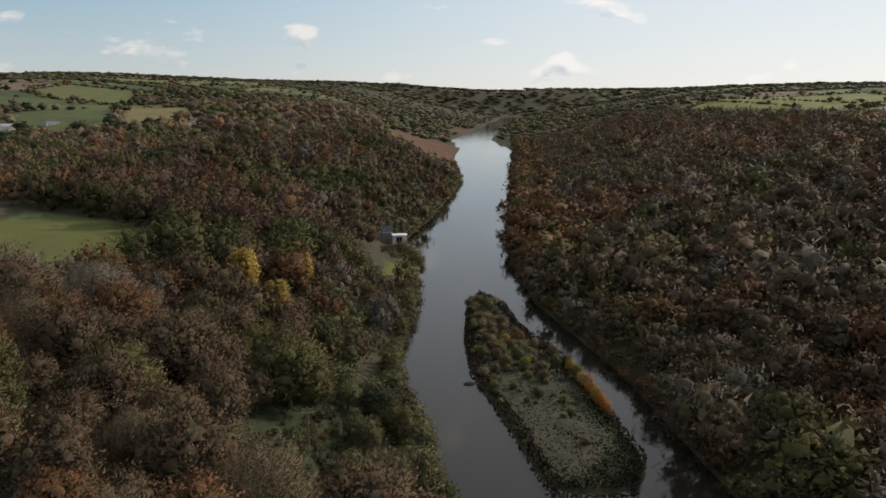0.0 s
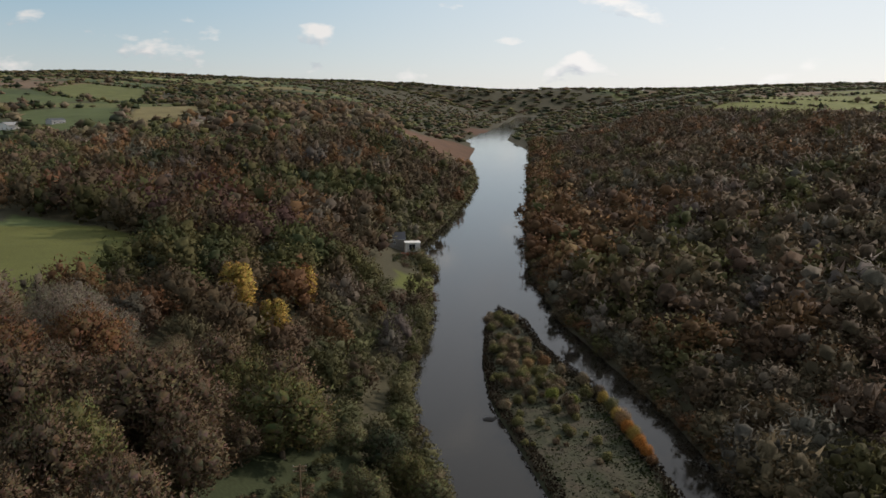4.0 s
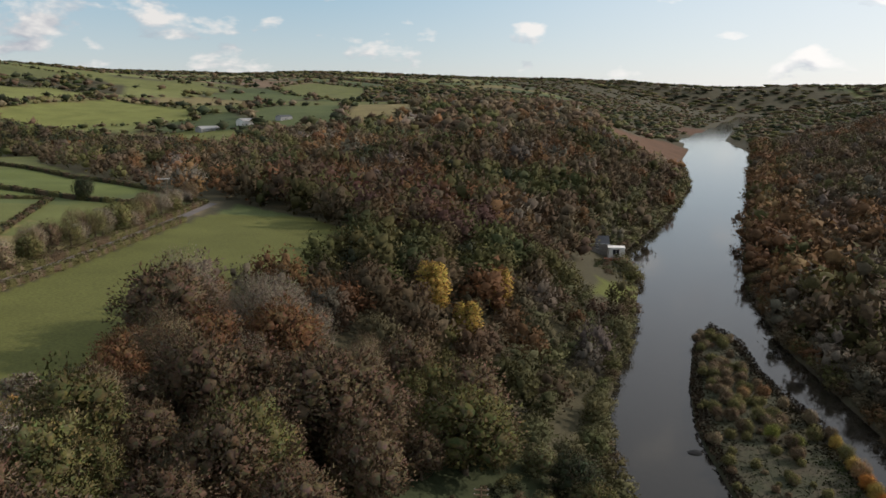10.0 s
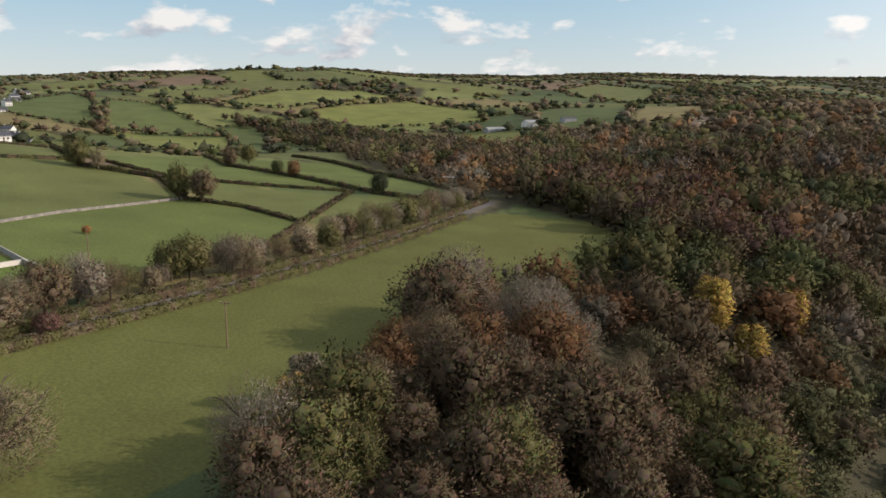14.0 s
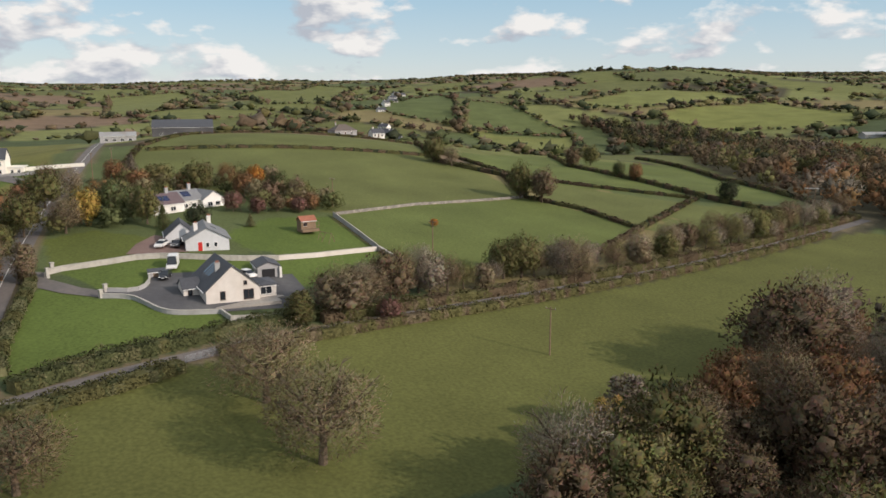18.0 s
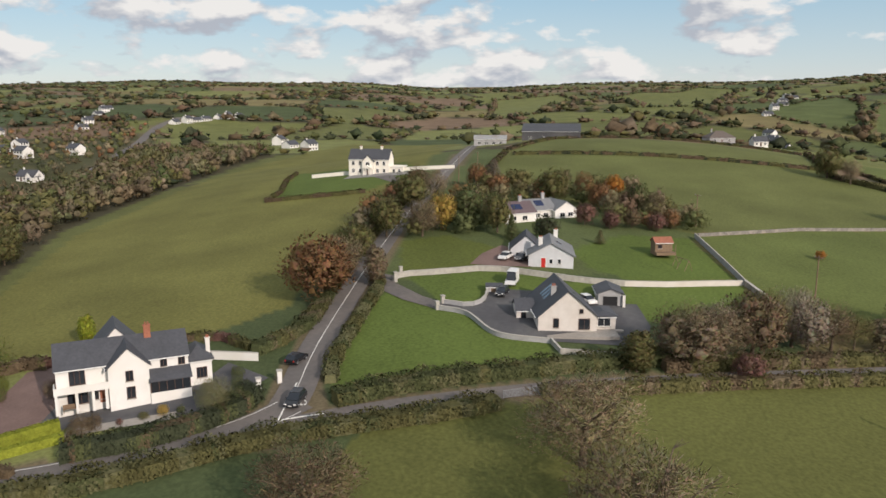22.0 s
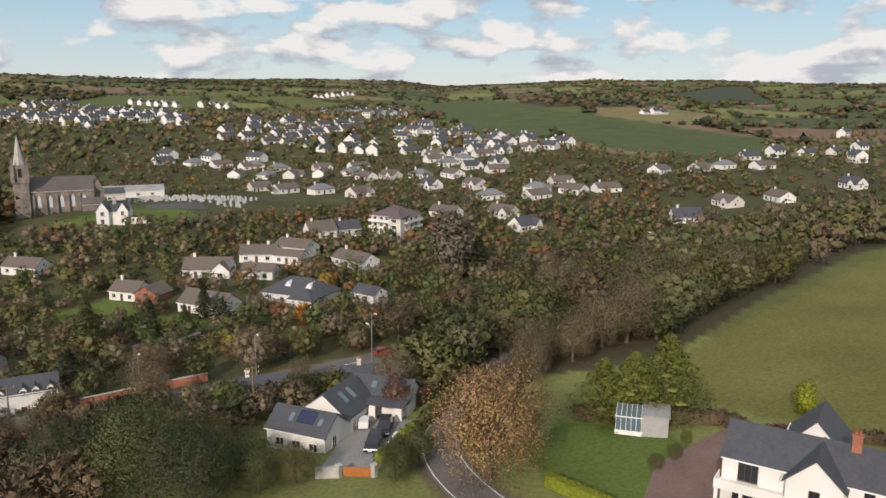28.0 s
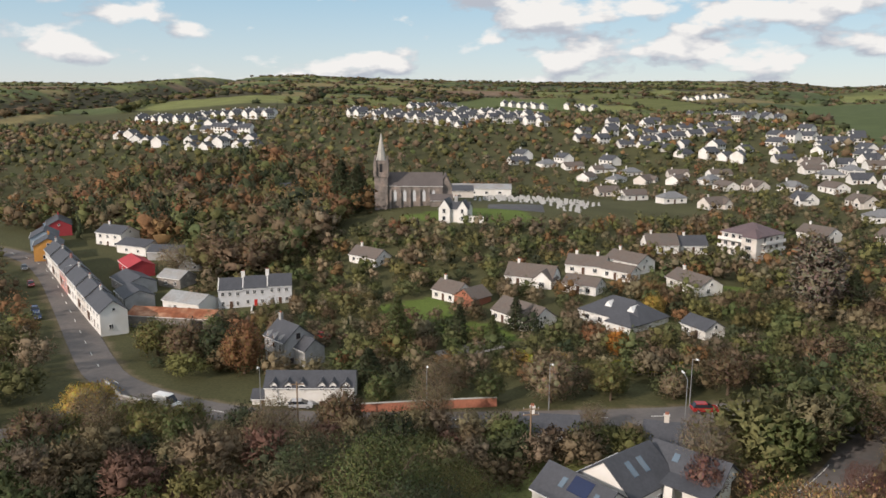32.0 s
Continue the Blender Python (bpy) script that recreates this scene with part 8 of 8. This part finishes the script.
# ---- hedges ----
def hedge(line, height, width, tint, label, dense=13.0, leaf=0.17, rough=0.10, clipped=False):
    r = np.random.default_rng(int(abs(line[0][0] * 13 + line[0][1])))
    mids, outs = [], []
    for (ax, ay), (bx, by) in zip(line, line[1:]):
        run = math.hypot(bx - ax, by - ay)
        n = int(run * (2 * height + width) * dense * 1.6)
        u, s = r.random(n), r.random(n) * (2 * height + width)
        bulge = 1 + (0.0 if clipped else rough) * np.sin(u * run / 1.7 + 3 * ax) + (0.0 if clipped else rough) * np.sin(u * run / 0.9 + ay)
        z = np.where(s < height, s, np.where(s < height + width, height, 2 * height + width - s))
        across = np.where(s < height, -width / 2, np.where(s < height + width, s - height - width / 2, width / 2))
        nx, ny = -(by - ay) / run, (bx - ax) / run
        if not clipped:
            across = across * (0.75 + 0.35 * np.sin(np.clip(z / height, 0, 1) * 2.6))
        px, py = ax + (bx - ax) * u + nx * across * bulge, ay + (by - ay) * u + ny * across * bulge
        mids.append(np.stack([px, py, ground_z(px, py) + z * bulge], -1))
        side = np.sign(across) * (z < height * 0.98)
        outs.append(np.stack([nx * side, ny * side, np.where(z >= height * 0.9, 1.0, 0.25)], -1))
    mids, outs = np.concatenate(mids), np.concatenate(outs)
    heart, quads = [], []
    for x, y, h in along(line, 1.6) + [(line[-1][0], line[-1][1], math.atan2(line[-1][1] - line[-2][1], line[-1][0] - line[-2][0]))]:
        wide, tall = (0.47, 0.97) if clipped else (0.40, 0.82 + 0.16 * r.random())
        for s, up in ((-wide, -0.1), (-wide * 0.8, tall), (wide * 0.8, tall), (wide, -0.1)):
            px, py = x - math.sin(h) * s * width, y + math.cos(h) * s * width
            heart.append((px, py, float(ground_z(x, y)) + up * height))
    heart = np.array(heart)
    for i in range(len(heart) // 4 - 1):
        for j in range(3):
            a, b = 4 * i + j, 4 * i + j + 4
            quads += [(a, b, b + 1), (a, b + 1, a + 1)]
    for i in (0, len(heart) - 4):
        quads += [(i, i + 1, i + 2), (i, i + 2, i + 3)]
    quads = np.array(quads)
    mids += r.normal(0, 0.03 if clipped else 0.14, mids.shape)
    q = leaf_quads(r, mids, outs, leaf)
    base = np.array([TINTS[t] for t in ((tint,) if isinstance(tint, str) else tint)])
    patch = np.minimum((len(base) * (0.5 + 0.5 * np.sin(mids[:, 0] / 2.1 + 2 * np.sin(mids[:, 1] / 2.7)))).astype(int), len(base) - 1)
    col = base[patch] * 1.3 * r.uniform(0.75, 1.25, (len(mids), 1))
    soft = outs + r.normal(0, 0.25, outs.shape) + np.array([0, 0, 0.3])
    soft /= np.linalg.norm(soft, axis=1, keepdims=True)
    core = heart[quads].reshape(-1, 3)
    flat = np.cross(core[1::3] - core[0::3], core[2::3] - core[0::3])
    flat /= np.linalg.norm(flat, axis=1, keepdims=True) + 1e-9
    flat = np.where(flat[:, 2:] < -0.2, -flat, flat) + np.array([0, 0, 0.4])
    flat /= np.linalg.norm(flat, axis=1, keepdims=True) + 1e-9
    tone = base[np.minimum((len(base) * (0.5 + 0.5 * np.sin(core[::3, 0] / 2.1 + 2 * np.sin(core[::3, 1] / 2.7)))).astype(int), len(base) - 1)] * 1.3
    q, col, soft = np.concatenate([q, core]), np.concatenate([col, tone]), np.concatenate([soft, flat])
    me = mesh_of("hedge", q, np.arange(len(q)).reshape(-1, 3), M["leaf"], np.repeat(col, 3, 0), normals=np.repeat(soft, 3, 0))
    return tagged(new("hedge", me), label, "hedge")


north = [(x - math.sin(h) * 3.4, y + math.cos(h) * 3.4) for x, y, h in along(LANE[13:], 12.0)]
hedge(north, 1.8, 2.6, ("brown", "olive", "dun", "olive"), "overgrown brown hedge bank along the lane", 10, 0.2)
hedge([(-112, -14), (-113.5, -3), (-118.5, 4)], 1.5, 1.4, "bright", "clipped bright yellow-green hedge", 40, 0.085, clipped=True)
hedge([(-109.3, -9), (-111, -1), (-115.5, 6)], 1.1, 1.2, "bright", "low clipped bright yellow-green hedge", 40, 0.085, clipped=True)
hedge(smooth_line([(-110.5, 8), (-113.5, 17), (-120.5, 26), (-126.5, 27.5)]), 2.2, 3.2, ("deep", "brown", "green", "deep"), "dark green and brown clipped hedge", 16, 0.14, 0.05)
hedge([(-107, 4), (-108, -2), (-106.5, -8)], 1.2, 1.5, ("rust", "wine", "brown"), "low red-brown hedge beside the road")
hedge(smooth_line([(-124.5, 39), (-129, 47), (-132.5, 57), (-137, 72), (-141.5, 87), (-143, 100)], 1), 2.0, 3.4, ("green", "olive", "willow", "green"), "overgrown green hedge along the lane")
hedge(smooth_line([(-100, -9), (-102, 8), (-106, 18), (-113.5, 30), (-117.5, 41), (-121, 52), (-125, 61.5)], 1), 1.7, 3.6, ("olive", "green", "willow", "olive"), "rough hedge between lane and pasture")
hedge(smooth_line([(-128.5, 68), (-131, 82), (-134.5, 97), (-138, 118), (-146, 160), (-154, 208), (-172, 276)], 1), 1.7, 2.2, ("olive", "brown", "dun", "olive"), "rough bramble hedge along the pasture edge", 10, 0.2)
hedge(smooth_line([(-131, 37.5), (-138, 36.8), (-152, 38.6), (-169, 41), (-176, 41.5)], 1), 1.4, 2.2, ("olive", "green", "willow"), "roadside hedge beside a lawn")
hedge(smooth_line([(-142, 24), (-147, 27.5), (-155, 31), (-166, 31.5), (-200, 34), (-250, 40), (-300, 48)], 1), 1.7, 2.8, ("olive", "dun", "willow", "green"), "rough roadside hedge below the big field")
hedge([(-141, -8), (-150, 4), (-149, 17), (-144, 23)], 1.2, 1.6, ("wine", "brown", "olive"), "low mixed hedge behind the white house")
hedge([(-128, -28), (-141, -12), (-140, -8)], 1.8, 2.0, ("brown", "olive", "wine"), "mixed shrubs beside the garden lawn")
hedge([(-99, -32.5), (-106, -37), (-113, -42), (-119.5, -47)], 1.7, 1.6, ("bright", "green", "olive"), "yellow-green hedge beside the bend")
hedge(smooth_line([(-113, -48), (-120, -52), (-128, -58), (-136, -66), (-138, -70)], 1), 2.6, 2.2, ("brown", "wine", "olive", "dun"), "tall brown and red hedge beside the bend")
hedge(smooth_line([(-112, -31), (-119, -37), (-132, -44.5), (-146, -58), (-152, -68)], 1), 2.8, 2.4, ("olive", "dun", "green", "brown"), "tall rough hedge along the back road")
hedge([(-284, -6), (-300, -4), (-330, -8), (-352, -8)], 1.2, 1.4, ("olive", "brown"), "low hedge round the villa lawn", 7, 0.24)
hedge([(-284, -6), (-283, 20), (-284, 28)], 1.2, 1.4, ("olive", "brown"), "low hedge below the villa lawn", 7, 0.24)
hedge([(-194, 214), (-168, 172), (-159, 122)], 1.3, 1.8, ("brown", "olive", "dun"), "field hedge beside the paddock", 6, 0.28)
for line, word in (([(-246, 204), (-290, 222), (-320, 205), (-400, 232)], "dark field hedge with trees"), ([(-246, 204), (-225, 214), (-194, 214)], "low field hedge of thorn"), ([(-362, 222), (-290, 228), (-239, 284), (-196, 216)], "low field hedge of thorn"), ([(-420, 338), (-345, 300), (-289, 296), (-232, 290), (-190, 300)], "dark field hedge of thorn"), ([(-430, 420), (-365, 394), (-228, 336), (-195, 318)], "thick dark hedgerow of thorn"), ([(-420, 112), (-366, 84), (-300, 68)], "brown hedge beside the pasture"), ([(-350, 84), (-345, 140), (-336, 212)], "thin brown thorn hedge across a pasture"), ([(-404, 232), (-420, 170), (-424, 112)], "hedge along the ridge")):
    hedge(line, 1.8 if "dark" in word or "thick" in word else 1.1, 2.2, ("olive", "deep", "brown"), word, 4.5, 0.34)
hedge([(-100, -118), (-112, -106), (-128, -98)], 1.6, 2.4, ("gold", "bright", "olive"), "yellow flowering shrubs on a garden bank", 8, 0.24)
hedge([(-66, -236), (-78, -226), (-90, -218)], 1.5, 1.8, ("green", "olive"), "neatly clipped green garden hedge", 8, 0.22)
hedge([(-152, -186), (-165, -190), (-176, -186)], 2.2, 2.0, ("green",), "tall clipped green hedge", 8, 0.22)

# band of trees down the western valley
band = [(-760, 600), (-674, 585), (-488, 520), (-328, 445), (-228, 375), (-195, 335), (-210, 420), (-300, 520), (-420, 600), (-600, 660)]
spots = [(x, y, trng.uniform(7, 11), 1.2, ("oak", "ash")[trng.integers(2)], "far" if math.hypot(x, y) > 480 else "mid", ("olive", "brown", "deep", "dun", "olive", "brown")[trng.integers(6)]) for x, y in scatter(band, 9.5, 51)]
plant_many("wood", "band of autumn trees down a side valley", spots)

# the river island: reeds, rough grass and shrubs
ISLAND = [(15, 304), (24, 286), (27, 257), (37, 226), (42, 190), (45, 156), (40, 143), (22, 141), (18, 163), (13, 190), (8, 212), (7, 244), (9, 282)]
def build_island():
    b = bmesh.new()
    cx, cy = 25.0, 215.0
    rim = smooth_line(ISLAND + [ISLAND[0]], 2)[:-1]
    rings = []
    for k, (s, z) in enumerate(((1.04, -0.8), (1.0, 0.15), (0.93, 0.75), (0.7, 1.1), (0.4, 1.2), (0.1, 1.2))):
        rings.append([b.verts.new((26 + (y - 140) * -0.085 + (x - 26 - (y - 140) * -0.085) * s, cy + (y - cy) * (s * 0.35 + 0.65 if s < 1 else s), z + 0.25 * noise.noise((x * 0.3, y * 0.3, k)))) for x, y in rim])
    n = len(rim)
    for r0, r1 in zip(rings, rings[1:]):
        for i in range(n):
            b.faces.new((r0[i], r0[(i + 1) % n], r1[(i + 1) % n], r1[i]))
    b.faces.new(rings[-1])
    bmesh.ops.recalc_face_normals(b, faces=b.faces)
    me = bpy.data.meshes.new("island")
    b.to_mesh(me)
    b.free()
    me.materials.append(material("island_turf", (0.036, 0.040, 0.018), 0.9, 0.35, 1.2, 0.6, second=(0.045, 0.035, 0.022), big=0.15))
    return tagged(new("island", me), "low grassy island in the river", "island", kind="structure")


build_island()
vs, cs, r = [], [], np.random.default_rng(71)
px, py = r.uniform(4, 48, 60000), r.uniform(138, 306, 60000)
k = inside(px, py, ISLAND)
px, py = px[k][:22000], py[k][:22000]
edge = near_line(px, py, ISLAND + [ISLAND[0]])
mids = np.stack([px, py, 0.8 + 0.4 * r.random(len(px)) + (edge < 3.0) * r.random(len(px)) * 0.7], -1)
q = leaf_quads(r, mids, np.tile((0, 0, 0.3), (len(px), 1)), 0.34)
tone = np.where((edge < 3.2)[:, None], np.array(TINTS["brown"]) * 0.9, np.array((0.085, 0.11, 0.04)))
tone = np.where(((py > 205) & (edge >= 3.2))[:, None], np.array((0.085, 0.075, 0.038)), tone) * r.uniform(0.5, 1.3, (len(px), 1)) * (0.75 + 0.3 * np.sin(px / 2.3 + 2 * np.sin(py / 4.1)) * np.sin(py / 3.1))[:, None]
tagged(new("island_grass", mesh_of("island_grass", q, np.arange(len(q)).reshape(-1, 3), M["leaf"], np.repeat(tone * 0.40, 3, 0))), "rough grass and brown reeds on the river island", "grass", kind="stuff")
for x, y, h, tint in ((17, 226, 4.0, "olive"), (22, 222, 4.5, "olive"), (27, 220, 3.8, "brown"), (37, 216, 3.5, "brown"), (34, 224, 4, "dun"), (37, 211, 3.8, "gold"), (38, 205, 4.4, "olive"), (38.5, 201, 3.6, "gold"), (39, 197, 4.6, "tan"), (39.5, 193, 3.8, "orange"), (40, 189, 4.2, "gold"), (40.5, 185, 3.8, "orange"), (41, 181, 3.4, "orange"), (41.3, 177, 2.8, "rust"), (33, 214, 4.2, "olive"), (29, 209, 3.6, "lime"), (24, 212, 4.2, "lime"), (19, 214, 3.8, "olive"), (25, 238, 4.0, "rust"), (20, 236, 3.8, "tan"), (16, 250, 3.6, "brown"), (21, 256, 3.6, "brown"), (14, 238, 3.4, "brown"), (29, 232, 3.5, "dun"), (19, 268, 3, "brown"), (24, 244, 3.4, "brown")):
    t = tree(x, y, h, "bush", tint, 0.8, "on the river island")
    t.location.z = 0.9
for k in range(150):
    y = trng.uniform(150, 296)
    mid = 26 - (y - 140) * 0.085
    x = mid + trng.uniform(-0.42, 0.42) * (24 if y < 230 else 14)
    if (y > 184 or abs(x - mid) > 7) and inside(np.array([x]), np.array([y]), ISLAND)[0]:
        t = tree(x, y, trng.uniform(1.6, 3.8) if y > 196 else trng.uniform(1.2, 2.4), "bush", ("brown", "olive", "dun", "olive")[k % 4], 0.95, "on the river island")
        t.location.z = 0.9
